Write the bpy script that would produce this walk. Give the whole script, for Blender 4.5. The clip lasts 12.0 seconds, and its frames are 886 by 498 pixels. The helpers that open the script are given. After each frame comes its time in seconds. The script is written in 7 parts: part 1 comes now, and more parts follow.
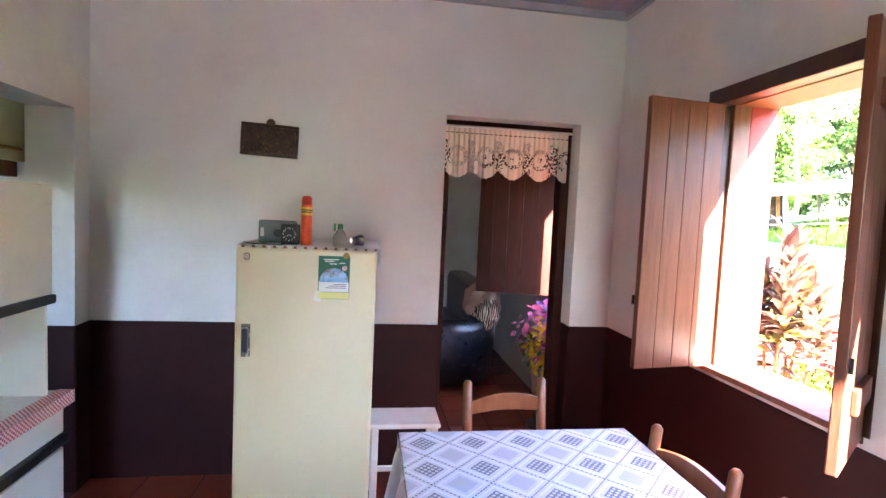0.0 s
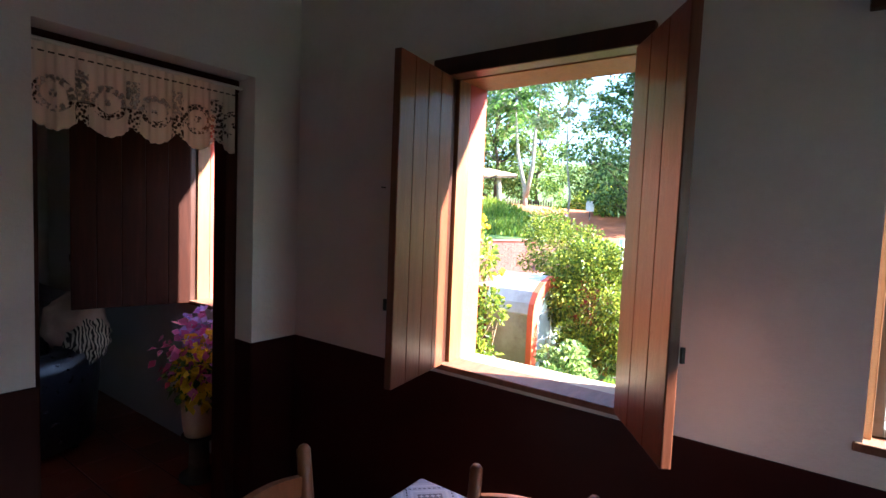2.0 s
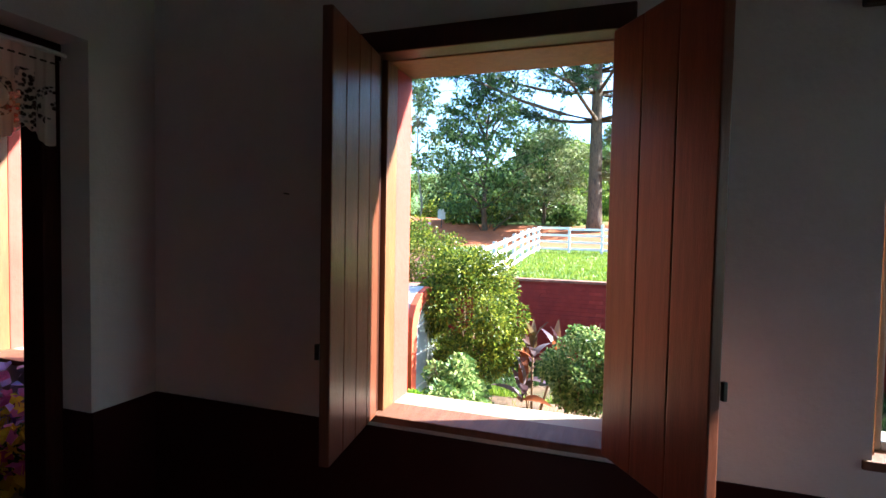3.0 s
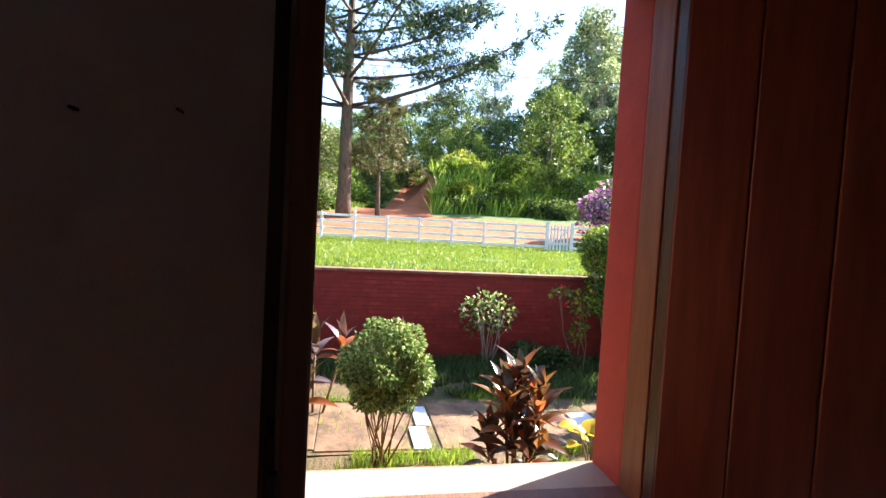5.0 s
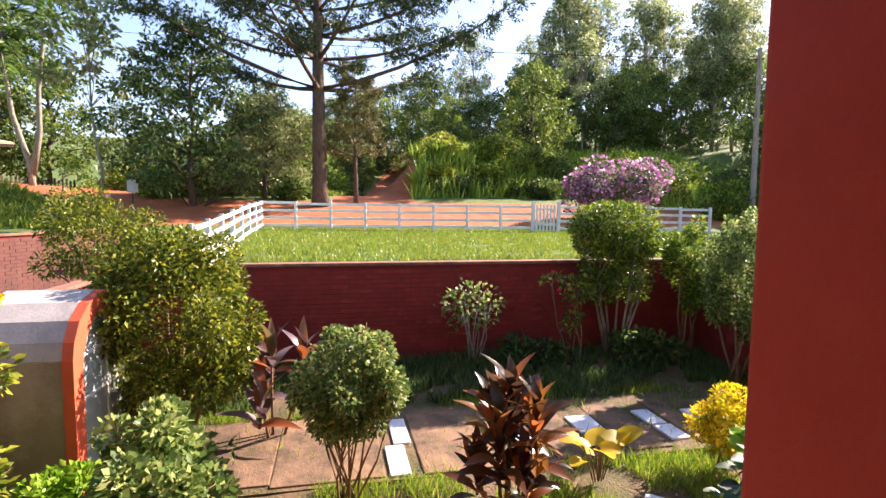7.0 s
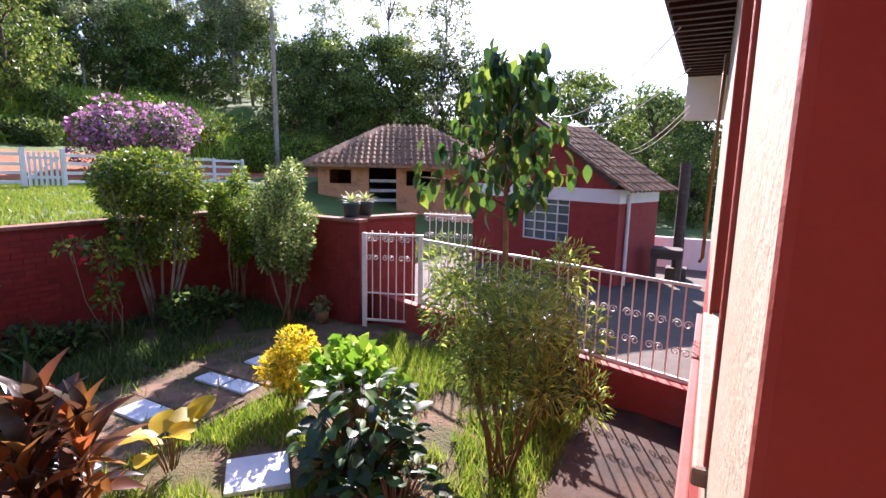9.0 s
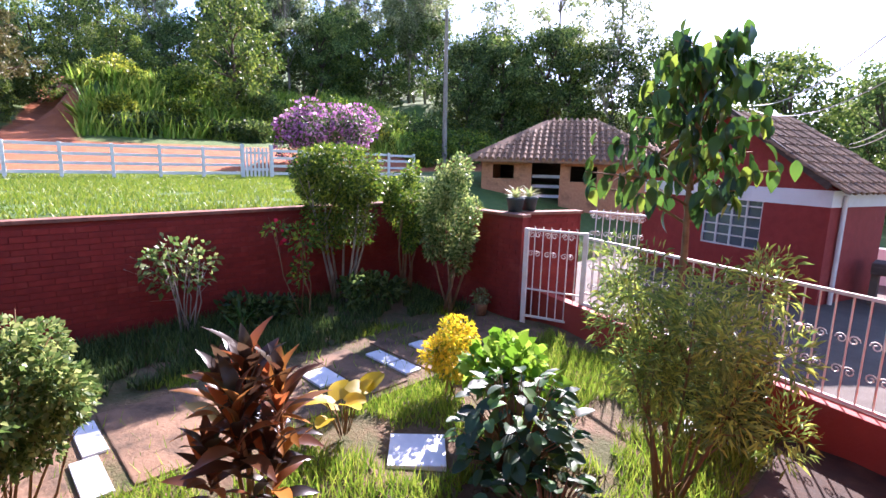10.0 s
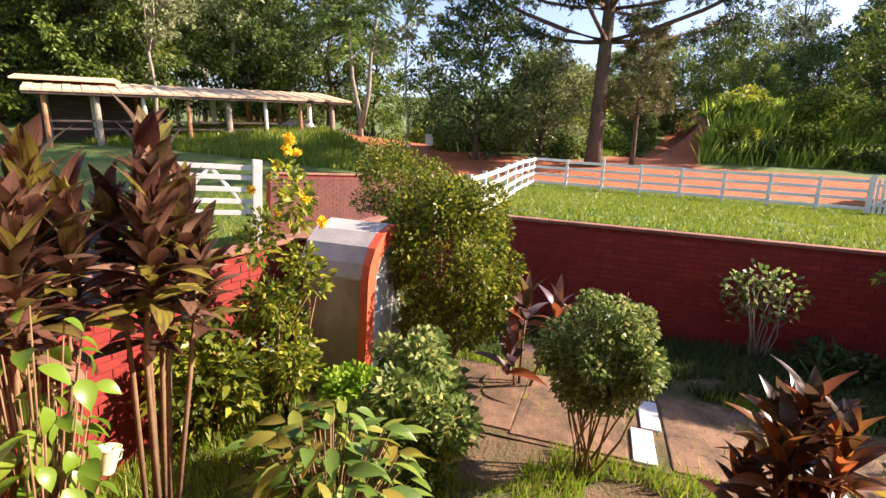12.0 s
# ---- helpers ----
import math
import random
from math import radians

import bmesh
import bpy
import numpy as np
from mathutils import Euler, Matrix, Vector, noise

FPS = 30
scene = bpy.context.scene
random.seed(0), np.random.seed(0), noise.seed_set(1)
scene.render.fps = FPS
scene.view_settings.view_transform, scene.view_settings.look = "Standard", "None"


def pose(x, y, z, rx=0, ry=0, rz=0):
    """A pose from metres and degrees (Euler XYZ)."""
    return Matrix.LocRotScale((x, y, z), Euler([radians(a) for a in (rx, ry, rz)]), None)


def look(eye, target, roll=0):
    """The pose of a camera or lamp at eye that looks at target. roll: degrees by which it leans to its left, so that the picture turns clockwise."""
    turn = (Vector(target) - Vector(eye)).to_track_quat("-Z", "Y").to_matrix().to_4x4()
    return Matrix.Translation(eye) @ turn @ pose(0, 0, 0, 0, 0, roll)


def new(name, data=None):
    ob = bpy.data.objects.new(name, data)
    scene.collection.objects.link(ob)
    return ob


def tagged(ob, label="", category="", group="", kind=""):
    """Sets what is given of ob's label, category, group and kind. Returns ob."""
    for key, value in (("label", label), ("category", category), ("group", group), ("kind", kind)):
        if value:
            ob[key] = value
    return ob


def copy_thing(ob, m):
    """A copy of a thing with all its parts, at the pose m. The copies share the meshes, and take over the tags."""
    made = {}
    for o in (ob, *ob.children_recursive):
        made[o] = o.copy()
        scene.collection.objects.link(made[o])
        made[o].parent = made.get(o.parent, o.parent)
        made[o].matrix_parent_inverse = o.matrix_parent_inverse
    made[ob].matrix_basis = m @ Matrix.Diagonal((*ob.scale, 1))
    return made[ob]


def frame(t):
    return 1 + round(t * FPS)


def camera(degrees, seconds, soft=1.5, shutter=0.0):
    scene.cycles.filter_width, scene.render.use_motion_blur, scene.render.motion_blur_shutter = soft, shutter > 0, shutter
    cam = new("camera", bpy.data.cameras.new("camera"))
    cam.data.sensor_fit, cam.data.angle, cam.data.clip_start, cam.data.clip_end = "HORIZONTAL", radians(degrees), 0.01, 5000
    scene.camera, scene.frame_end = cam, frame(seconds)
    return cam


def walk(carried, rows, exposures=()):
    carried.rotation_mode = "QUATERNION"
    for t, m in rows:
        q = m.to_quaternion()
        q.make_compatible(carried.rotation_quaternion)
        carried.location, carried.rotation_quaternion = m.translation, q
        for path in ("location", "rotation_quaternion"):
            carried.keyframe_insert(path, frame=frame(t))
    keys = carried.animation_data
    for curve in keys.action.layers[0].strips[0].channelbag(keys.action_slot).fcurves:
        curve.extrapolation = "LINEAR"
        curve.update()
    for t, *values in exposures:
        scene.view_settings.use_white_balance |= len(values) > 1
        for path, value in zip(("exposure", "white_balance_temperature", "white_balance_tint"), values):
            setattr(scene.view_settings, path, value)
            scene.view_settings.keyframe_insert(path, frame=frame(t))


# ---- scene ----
cam = camera(82.6, 12.0)
# seconds, eye, target, roll
PATH = [
    (0, (0.46, 0.721, 1.517), (0.756, 2.695, 1.387), 2.6),
    (0.5, (0.366, 0.925, 1.525), (0.66, 2.899, 1.396), 0.8),
    (1, (0.266, 1.15, 1.501), (1.093, 2.963, 1.339), 1.8),
    (1.5, (0.236, 1.359, 1.494), (1.542, 2.865, 1.328), 2.7),
    (2, (0.325, 1.558, 1.508), (1.944, 2.725, 1.377), 2.3),
    (2.5, (0.41, 1.768, 1.527), (2.187, 2.681, 1.43), 2.0),
    (3, (0.506, 2.005, 1.512), (2.398, 2.648, 1.433), 1.1),
    (3.2, (0.543, 2.077, 1.507), (2.468, 2.614, 1.424), 0.7),
    (4.8, (0.995, 2.615, 1.483), (2.972, 2.329, 1.382), 2.8),
    (5, (1.073, 2.63, 1.476), (3.037, 2.261, 1.375), 3.2),
    (5.5, (1.317, 2.565, 1.427), (3.25, 2.061, 1.347), 2.7),
    (6, (1.519, 2.526, 1.413), (3.457, 2.04, 1.331), 3.1),
    (6.5, (1.721, 2.435, 1.414), (3.683, 2.061, 1.312), 1.6),
    (7, (1.854, 2.347, 1.472), (3.803, 1.924, 1.313), 0.6),
    (7.5, (2.005, 2.364, 1.459), (3.839, 1.589, 1.278), 0.5),
    (7.7, (2.059, 2.374, 1.481), (3.789, 1.390, 1.284), 0.5),
    (9.3, (2.278, 2.271, 1.436), (3.150, 0.500, 1.112), 1.3),
    (9.5, (2.31, 2.285, 1.441), (3.258, 0.559, 1.096), 1.3),
    (10, (2.312, 2.28, 1.429), (3.722, 0.905, 1.08), 1.5),
    (10.5, (2.295, 2.344, 1.429), (4.113, 1.58, 1.093), 2.2),
    (11, (2.244, 2.368, 1.425), (4.212, 2.325, 1.07), 2.8),
    (11.5, (2.139, 2.398, 1.438), (4.084, 2.727, 1.102), 3.3),
    (12, (2.043, 2.354, 1.432), (3.925, 2.932, 1.079), 3.8),
]
walk(cam, [(t, look(eye, target, roll)) for t, eye, target, roll in PATH],
     [(0.0, 6.4, 5400, 19), (0.6, 6.4, 5400, 19), (1.2, 6.0, 5300, 17), (1.6, 4.65, 5250, 14), (2.1, 3.65, 5200, 9), (2.6, 3.2, 5150, 8), (3.2, 2.9, 5150, 9), (5.0, 2.6, 5800, 15), (5.5, 2.6, 6000, 16),
      (6.0, 2.35, 6400, 22), (7.5, 2.0, 6450, 28), (9.5, 2.0, 5500, 34), (10.6, 2.55, 5450, 34), (11.2, 1.85, 6450, 30), (12.0, 1.7, 6650, 29)])

# ---- daylight: late sun over the right end of the garden ----
SUN_AZ, SUN_EL = -66.0, 33.0
sun_dir = Vector((math.cos(radians(SUN_AZ)) * math.cos(radians(SUN_EL)), math.sin(radians(SUN_AZ)) * math.cos(radians(SUN_EL)), math.sin(radians(SUN_EL))))
world = bpy.data.worlds.new("world")
scene.world = world
world.use_nodes = True
wn = world.node_tree.nodes
sky = wn.new("ShaderNodeTexSky")
sky.sky_type, sky.sun_disc = "NISHITA", False
sky.sun_elevation, sky.sun_rotation = radians(SUN_EL), radians(90.0 - SUN_AZ)
sky.air_density, sky.dust_density, sky.ozone_density = 1.0, 0.6, 1.3
wn["Background"].inputs["Strength"].default_value = 0.088
world.node_tree.links.new(sky.outputs[0], wn["Background"].inputs["Color"])
sun = bpy.data.lights.new("sun", "SUN")
sun.energy, sun.angle, sun.color = 4.8, radians(0.6), (1.0, 0.88, 0.70)
sun_ob = new("sun", sun)
sun_ob.matrix_world = look(sun_dir * 60, (0, 0, 0))

# ---- materials ----
def lin(c):
    """An sRGB hex colour as a linear RGBA."""
    v = [int(c[i:i + 2], 16) / 255 for i in (0, 2, 4)]
    return (*[x / 12.92 if x <= 0.04045 else ((x + 0.055) / 1.055) ** 2.4 for x in v], 1)


class Nodes:
    """A small wrapper round a material's node tree."""

    def __init__(self, name):
        self.m = bpy.data.materials.new(name)
        self.m.use_nodes = True
        self.t = self.m.node_tree
        self.b = self.t.nodes["Principled BSDF"]

    def add(self, kind, **values):
        n = self.t.nodes.new("ShaderNode" + kind)
        for k, v in values.items():
            n.inputs[k.replace("_", " ")].default_value = v
        return n

    def to(self, a, b):
        self.t.links.new(a, b)

    def mix(self, f, a, b, blend="MIX"):
        n = self.t.nodes.new("ShaderNodeMix")
        n.data_type, n.blend_type = "RGBA", blend
        for sock, v in ((n.inputs[0], f), (n.inputs[6], a), (n.inputs[7], b)):
            if hasattr(v, "is_output"):
                self.to(v, sock)
            else:
                sock.default_value = v
        return n.outputs[2]

    def noise(self, scale, detail=5, stretch=(1, 1, 1), rough=0.6, shift=True):
        co = self.add("TexCoord")
        mp = self.t.nodes.new("ShaderNodeMapping")
        mp.inputs["Scale"].default_value = stretch
        self.to(co.outputs["Object"], mp.inputs["Vector"])
        if shift:
            info = self.add("ObjectInfo")
            sc = self.t.nodes.new("ShaderNodeVectorMath")
            sc.operation = "SCALE"
            sc.inputs[0].default_value = (37, 21, 53)
            self.to(info.outputs["Random"], sc.inputs["Scale"])
            self.to(sc.outputs[0], mp.inputs["Location"])
        n = self.add("TexNoise", Scale=scale, Detail=detail, Roughness=rough)
        self.to(mp.outputs[0], n.inputs["Vector"])
        return n.outputs["Fac"]

    def ramp(self, f, lo, hi):
        n = self.t.nodes.new("ShaderNodeMapRange")
        n.inputs[1].default_value, n.inputs[2].default_value = lo, hi
        self.to(f, n.inputs[0])
        return n.outputs[0]

    def bump(self, h, strength, distance=0.01):
        n = self.add("Bump", Strength=strength, Distance=distance)
        self.to(h, n.inputs["Height"])
        self.to(n.outputs[0], self.b.inputs["Normal"])


def surface(name, c1, c2, rough=0.7, scale=6, stain=None, stain_scale=1.2, stain_at=(0.5, 0.7), bump=0.2, bump_scale=80,
            stretch=(1, 1, 1), metal=0.0, vary=0.0, rough_vary=0.1, distance=0.01, coat=0.0):
    """A rough solid: two colours mixed by noise, wider stains, fine relief, and a tint per object."""
    s = Nodes(name)
    col = s.mix(s.ramp(s.noise(scale, 6, stretch), 0.3, 0.7), lin(c1), lin(c2))
    if stain:
        col = s.mix(s.ramp(s.noise(stain_scale, 7, stretch, 0.7), *stain_at), col, lin(stain))
    if vary:
        info = s.add("ObjectInfo")
        hs = s.add("HueSaturation")
        s.to(s.ramp(info.outputs["Random"], 0, 1), hs.inputs["Value"])
        m = s.t.nodes.new("ShaderNodeMapRange")
        m.inputs[3].default_value, m.inputs[4].default_value = 1 - vary, 1 + vary
        s.to(info.outputs["Random"], m.inputs[0])
        s.to(m.outputs[0], hs.inputs["Value"])
        s.to(col, hs.inputs["Color"])
        col = hs.outputs[0]
    s.to(col, s.b.inputs["Base Color"])
    m = s.t.nodes.new("ShaderNodeMapRange")
    m.inputs[3].default_value, m.inputs[4].default_value = max(0.02, rough - rough_vary), min(1, rough + rough_vary)
    s.to(s.noise(scale * 2.3, 4, stretch), m.inputs[0])
    s.to(m.outputs[0], s.b.inputs["Roughness"])
    s.b.inputs["Metallic"].default_value = metal
    s.b.inputs["Coat Weight"].default_value = coat
    if bump:
        s.bump(s.noise(bump_scale, 6, stretch), bump, distance)
    return s.m


def foliage(name, cols, trans=0.4, rough=0.45, spread=0.25):
    """Leaves: a colour per leaf out of three, with light passing through."""
    s = Nodes(name)
    geo = s.add("NewGeometry")
    n = s.t.nodes.new("ShaderNodeValToRGB")
    n.color_ramp.elements[0].color, n.color_ramp.elements[1].color = lin(cols[0]), lin(cols[-1])
    for i, c in enumerate(cols[1:-1]):
        n.color_ramp.elements.new((i + 1) / (len(cols) - 1)).color = lin(c)
    s.to(geo.outputs["Random Per Island"], n.inputs[0])
    info = s.add("ObjectInfo")
    hs = s.add("HueSaturation")
    m = s.t.nodes.new("ShaderNodeMapRange")
    m.inputs[3].default_value, m.inputs[4].default_value = 1 - spread, 1 + spread
    s.to(info.outputs["Random"], m.inputs[0])
    s.to(m.outputs[0], hs.inputs["Value"])
    s.to(n.outputs[0], hs.inputs["Color"])
    s.to(hs.outputs[0], s.b.inputs["Base Color"])
    s.b.inputs["Roughness"].default_value = rough
    s.b.inputs["Specular IOR Level"].default_value = 0.35
    tr = s.add("BsdfTranslucent")
    s.to(hs.outputs[0], tr.inputs["Color"])
    mx = s.t.nodes.new("ShaderNodeMixShader")
    mx.inputs[0].default_value = trans
    s.to(s.b.outputs[0], mx.inputs[1])
    s.to(tr.outputs[0], mx.inputs[2])
    s.to(mx.outputs[0], s.t.nodes["Material Output"].inputs["Surface"])
    return s.m


PLASTER = surface("plaster_white", "dedbd8", "d5d1ce", 0.85, 3, "beb9b5", 0.9, (0.55, 0.85), 0.25, 45)
DADO = surface("dado_paint", "2e0b0a", "260807", 0.6, 4, "37110d", 1.5, (0.5, 0.9), 0.06, 8, rough_vary=0.05)
DADO.node_tree.nodes["Principled BSDF"].inputs["Specular IOR Level"].default_value = 0.2
# shutter wood with the living room's shade put into the colour
SHADEWOOD = surface("shade_darkened_wood", "33150b", "260e07", 0.55, 7, "45241a", 2.0, (0.55, 0.8), 0.12, 40, (9, 9, 0.7), vary=0.06)
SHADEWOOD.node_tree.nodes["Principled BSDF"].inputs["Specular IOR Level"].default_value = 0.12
CEIL = surface("ceiling_boards", "a9a7b4", "9b99a6", 0.6, 5, None, bump=0.1, stretch=(1, 8, 1))
FLOOR = surface("floor_tile", "8f4026", "7c341e", 0.3, 4, "6a2a17", 1.3, (0.5, 0.8), 0.02, 20, vary=0.08, rough_vary=0.04)
GROUT = surface("grout", "3a2018", "4a2a20", 0.8, 20)
WOOD = surface("shutter_wood", "6b3d28", "522a1a", 0.33, 7, "7d4c33", 2.0, (0.55, 0.8), 0.12, 40, (9, 9, 0.7), vary=0.06)
FRAME = surface("window_frame_paint", "40200f", "31150b", 0.38, 7, "7a4630", 3, (0.6, 0.8), 0.15, 40, (8, 8, 0.8))
OCHRE = surface("frame_wood_bare", "86582f", "6c4322", 0.5, 7, "5e3517", 3, (0.55, 0.8), 0.2, 40, (8, 8, 0.8))
REVEAL = surface("reveal_red_plaster", "ac4836", "a0402c", 0.75, 4, "8a2f1c", 1.5, (0.5, 0.8), 0.25, 40)
SILL = surface("sill_wood", "92755a", "7e624a", 0.7, 6, "654a35", 2, (0.5, 0.75), 0.3, 40, (1, 6, 1))
SILLWOOD = surface("sill_board_wood", "7c543c", "643f2a", 0.6, 6, "4c2e1e", 2, (0.5, 0.75), 0.3, 40, (1, 6, 1))
OUTWALL = surface("rough_render", "b0a089", "a49479", 0.9, 6, "5e4e3c", 14, (0.69, 0.74), 0.55, 60, distance=0.008)
OUTRED = surface("outer_red_paint", "a34030", "933426", 0.75, 3, "b46552", 1.0, (0.55, 0.85), 0.3, 40)
FRIDGE = surface("enamel_cream", "cec39c", "c9bd95", 0.3, 1.5, "c6b990", 0.8, (0.4, 1.0), 0.03, 8, rough_vary=0.04)
CHROME = surface("worn_chrome", "b0aaa0", "8a8379", 0.25, 20, "5d3a22", 6, (0.55, 0.7), 0.1, 60, metal=0.9)
CHAIRWOOD = surface("chair_wood", "8c5230", "73401f", 0.35, 6, "a5683f", 2, (0.6, 0.8), 0.1, 50, (6, 6, 1))
WHITEWOOD = surface("white_painted_wood", "d9d7d0", "c9c5bc", 0.5, 5, "aaa191", 2, (0.6, 0.8), 0.15, 40)
FENCEPAINT = surface("fence_whitewash", "d6d4ce", "c6c3ba", 0.7, 5, "9a9488", 2.5, (0.62, 0.8), 0.3, 40)
IRON = surface("white_enamelled_iron", "e0d8cc", "cfc5b6", 0.5, 10, "8d6a4c", 5, (0.66, 0.78), 0.15, 60)
BRICKPAINT = surface("red_painted_brick", "8a2a1d", "762016", 0.85, 7, "964434", 1.6, (0.55, 0.8), 0.4, 50, vary=0.12)
MORTAR = surface("painted_mortar", "76231a", "691b12", 0.9, 9, "82382c", 2, (0.5, 0.8), 0.3, 60)
CAP = surface("wall_cap", "8f6a55", "7d4b3a", 0.9, 8, "5b4034", 2, (0.5, 0.7), 0.5, 40)
SOIL = surface("garden_soil", "7a6146", "624c35", 0.95, 6, "47481f", 1.4, (0.42, 0.6), 0.9, 30, distance=0.03)
SLAB = surface("path_concrete", "86694f", "735840", 0.92, 7, "4f3f2d", 1.8, (0.45, 0.62), 0.7, 40, vary=0.12, distance=0.015)
WHITETILE = surface("white_paver", "e3e3e3", "d2d4d6", 0.6, 8, "a8a49c", 3, (0.6, 0.8), 0.15, 40, vary=0.06)
CONCRETE = surface("grey_concrete", "5e5348", "4e453a", 0.9, 3, "4c453a", 1.0, (0.5, 0.75), 0.5, 40)
BARK = surface("bark", "6b5a48", "4b3d30", 0.95, 8, "2f271f", 3, (0.5, 0.7), 0.9, 25, (3, 3, 0.8), distance=0.03)
PALEBARK = surface("pale_bark", "a39a8a", "857b69", 0.9, 8, "5e5646", 2, (0.5, 0.7), 0.6, 25, (3, 3, 0.6), distance=0.03)
TWIG = surface("twig", "8a6f4e", "6f563a", 0.9, 12, bump=0.3)
CLAYTILE = surface("roof_tile", "94704f", "7c583c", 0.9, 6, "3f332b", 3, (0.5, 0.7), 0.5, 40, vary=0.2)
BLACK = surface("black_plastic", "131312", "1a1a19", 0.4, 20, bump=0.05)
LEATHER = surface("black_leatherette", "1d2028", "14161c", 0.3, 12, None, bump=0.25, bump_scale=120)
BUSHLEAF = foliage("bush_leaf", ("35501a", "587524", "a2b03a"), 0.45, 0.42)
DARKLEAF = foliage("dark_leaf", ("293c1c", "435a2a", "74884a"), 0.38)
LIMELEAF = foliage("lime_leaf", ("5d8a1e", "86ad2c", "a9c548"), 0.5)
MIDLEAF = foliage("mid_tree_leaf", ("38501f", "5c7430", "98a444"), 0.42)
TREELEAF = foliage("tree_leaf", ("33471f", "546c32", "8c9c50"), 0.42)
LAWN = foliage("lawn_blade", ("546e1e", "728a26", "9a9e38"), 0.38)
PALELEAF = foliage("pale_tree_leaf", ("5c6c3e", "8a965e", "bcc08c"), 0.45)
EUCALEAF = foliage("eucalyptus_leaf", ("54653c", "84925e", "bcc290"), 0.48)
PINELEAF = foliage("pine_needle", ("22321e", "33472a", "4f653a"), 0.25)
YELLOWLEAF = foliage("yellow_leaf", ("6e8414", "c8b210", "ecca1c"), 0.45)
GRASS = foliage("grass_blade", ("648a24", "8aa830", "b8c44a"), 0.5)
TALLGRASS = foliage("tall_grass", ("567a26", "88a636", "c0c85c"), 0.45)
PURPLE = foliage("purple_blossom", ("8e4a88", "b878a8", "e0b8d0"), 0.4)


def per_leaf(name, cols, trans=0.35, rough=0.35, stripe=None):
    """Leaves that are objects of their own: a colour for each."""
    s = Nodes(name)
    info = s.add("ObjectInfo")
    n = s.t.nodes.new("ShaderNodeValToRGB")
    n.color_ramp.elements[0].color, n.color_ramp.elements[1].color = lin(cols[0]), lin(cols[-1])
    for i, c in enumerate(cols[1:-1]):
        n.color_ramp.elements.new((i + 1) / (len(cols) - 1)).color = lin(c)
    s.to(info.outputs["Random"], n.inputs[0])
    col = n.outputs[0]
    if stripe:
        col = s.mix(s.ramp(s.noise(9, 3, (0.6, 8, 1)), 0.5, 0.65), col, lin(stripe))
    s.to(col, s.b.inputs["Base Color"])
    s.b.inputs["Roughness"].default_value = rough
    tr = s.add("BsdfTranslucent")
    s.to(col, tr.inputs["Color"])
    mx = s.t.nodes.new("ShaderNodeMixShader")
    mx.inputs[0].default_value = trans
    s.to(s.b.outputs[0], mx.inputs[1])
    s.to(tr.outputs[0], mx.inputs[2])
    s.to(mx.outputs[0], s.t.nodes["Material Output"].inputs["Surface"])
    return s.m


CORDY1 = per_leaf("bronze_cordyline_leaf", ("33251e", "4c382c", "2a221c", "7a4a2c", "3c2e24", "c87038", "332a20", "d08a3c", "4c3a2c", "565030"), 0.5, 0.3)
CORDY2 = per_leaf("maroon_cordyline_leaf", ("4a2e26", "66453a", "8e6854", "3a2a20", "b48e74", "5a4632", "a29a40", "483826"), 0.4, 0.28, "54382c")
CORDY3 = per_leaf("pink_edged_leaf", ("4a3236", "8c7a80", "3e342c", "a0582e", "6e6a4a"), 0.35, 0.35)
BIGLEAF = per_leaf("broad_green_leaf", ("243c1a", "355624", "567a2c", "2c481c", "8aa036"), 0.42, 0.4)
HEARTLEAF = per_leaf("yellow_heart_leaf", ("a09408", "d0b008", "b8a00c"), 0.5, 0.45)
HYDRALEAF = per_leaf("dark_broad_leaf", ("1c3416", "27451d", "335824", "5c8430"), 0.3, 0.5)
LANCELEAF = per_leaf("lance_leaf", ("4f7030", "6a8a3a", "8aa544", "9a8a3a"), 0.45, 0.4)
PALEBUSH = foliage("glossy_bush_leaf", ("42602a", "76904a", "c0c878"), 0.48, 0.4)
BRUSHLEAF = foliage("bottlebrush_leaf", ("56703a", "7d9448", "b9c456"), 0.45)
OLIVELEAF = foliage("olive_bush_leaf", ("40521c", "687a24", "b4b43a"), 0.44, 0.42)
FLOWERY = foliage("yellow_petal", ("e4b41a", "f0cc2c", "f6dd58"), 0.4)
FLOWERR = foliage("red_petal", ("b8182c", "d02a44"), 0.4)
TANBRICK = surface("tan_brick", "c08a62", "ab7650", 0.9, 12, "6e4a34", 2, (0.5, 0.75), 0.4, 40)
CORRUGATED = surface("pale_roof_sheet", "d9bfa0", "c8aa88", 0.8, 3, "a98a6a", 1, (0.55, 0.8), 0.2, 30)
DARKWOOD = surface("weathered_wood", "4d4038", "3a302a", 0.9, 8, "665a50", 2, (0.5, 0.7), 0.4, 30, (1, 1, 4))
GLASSDARK = surface("dim_glass", "5d6a70", "4b575d", 0.12, 2, None, bump=0.0)
SILVER = surface("silver_car_paint", "b9bdc2", "aeb3b8", 0.25, 3, None, bump=0.0, metal=0.4, coat=0.6)
RUBBER = surface("rubber", "1a1a1a", "222222", 0.8, 20)

# ---- builders ----
def mesh_of(name, bm, material=None, smooth=False):
    me = bpy.data.meshes.new(name)
    bm.to_mesh(me)
    bm.free()
    if material:
        me.materials.append(material)
    if smooth:
        me.polygons.foreach_set("use_smooth", [True] * len(me.polygons))
    return me


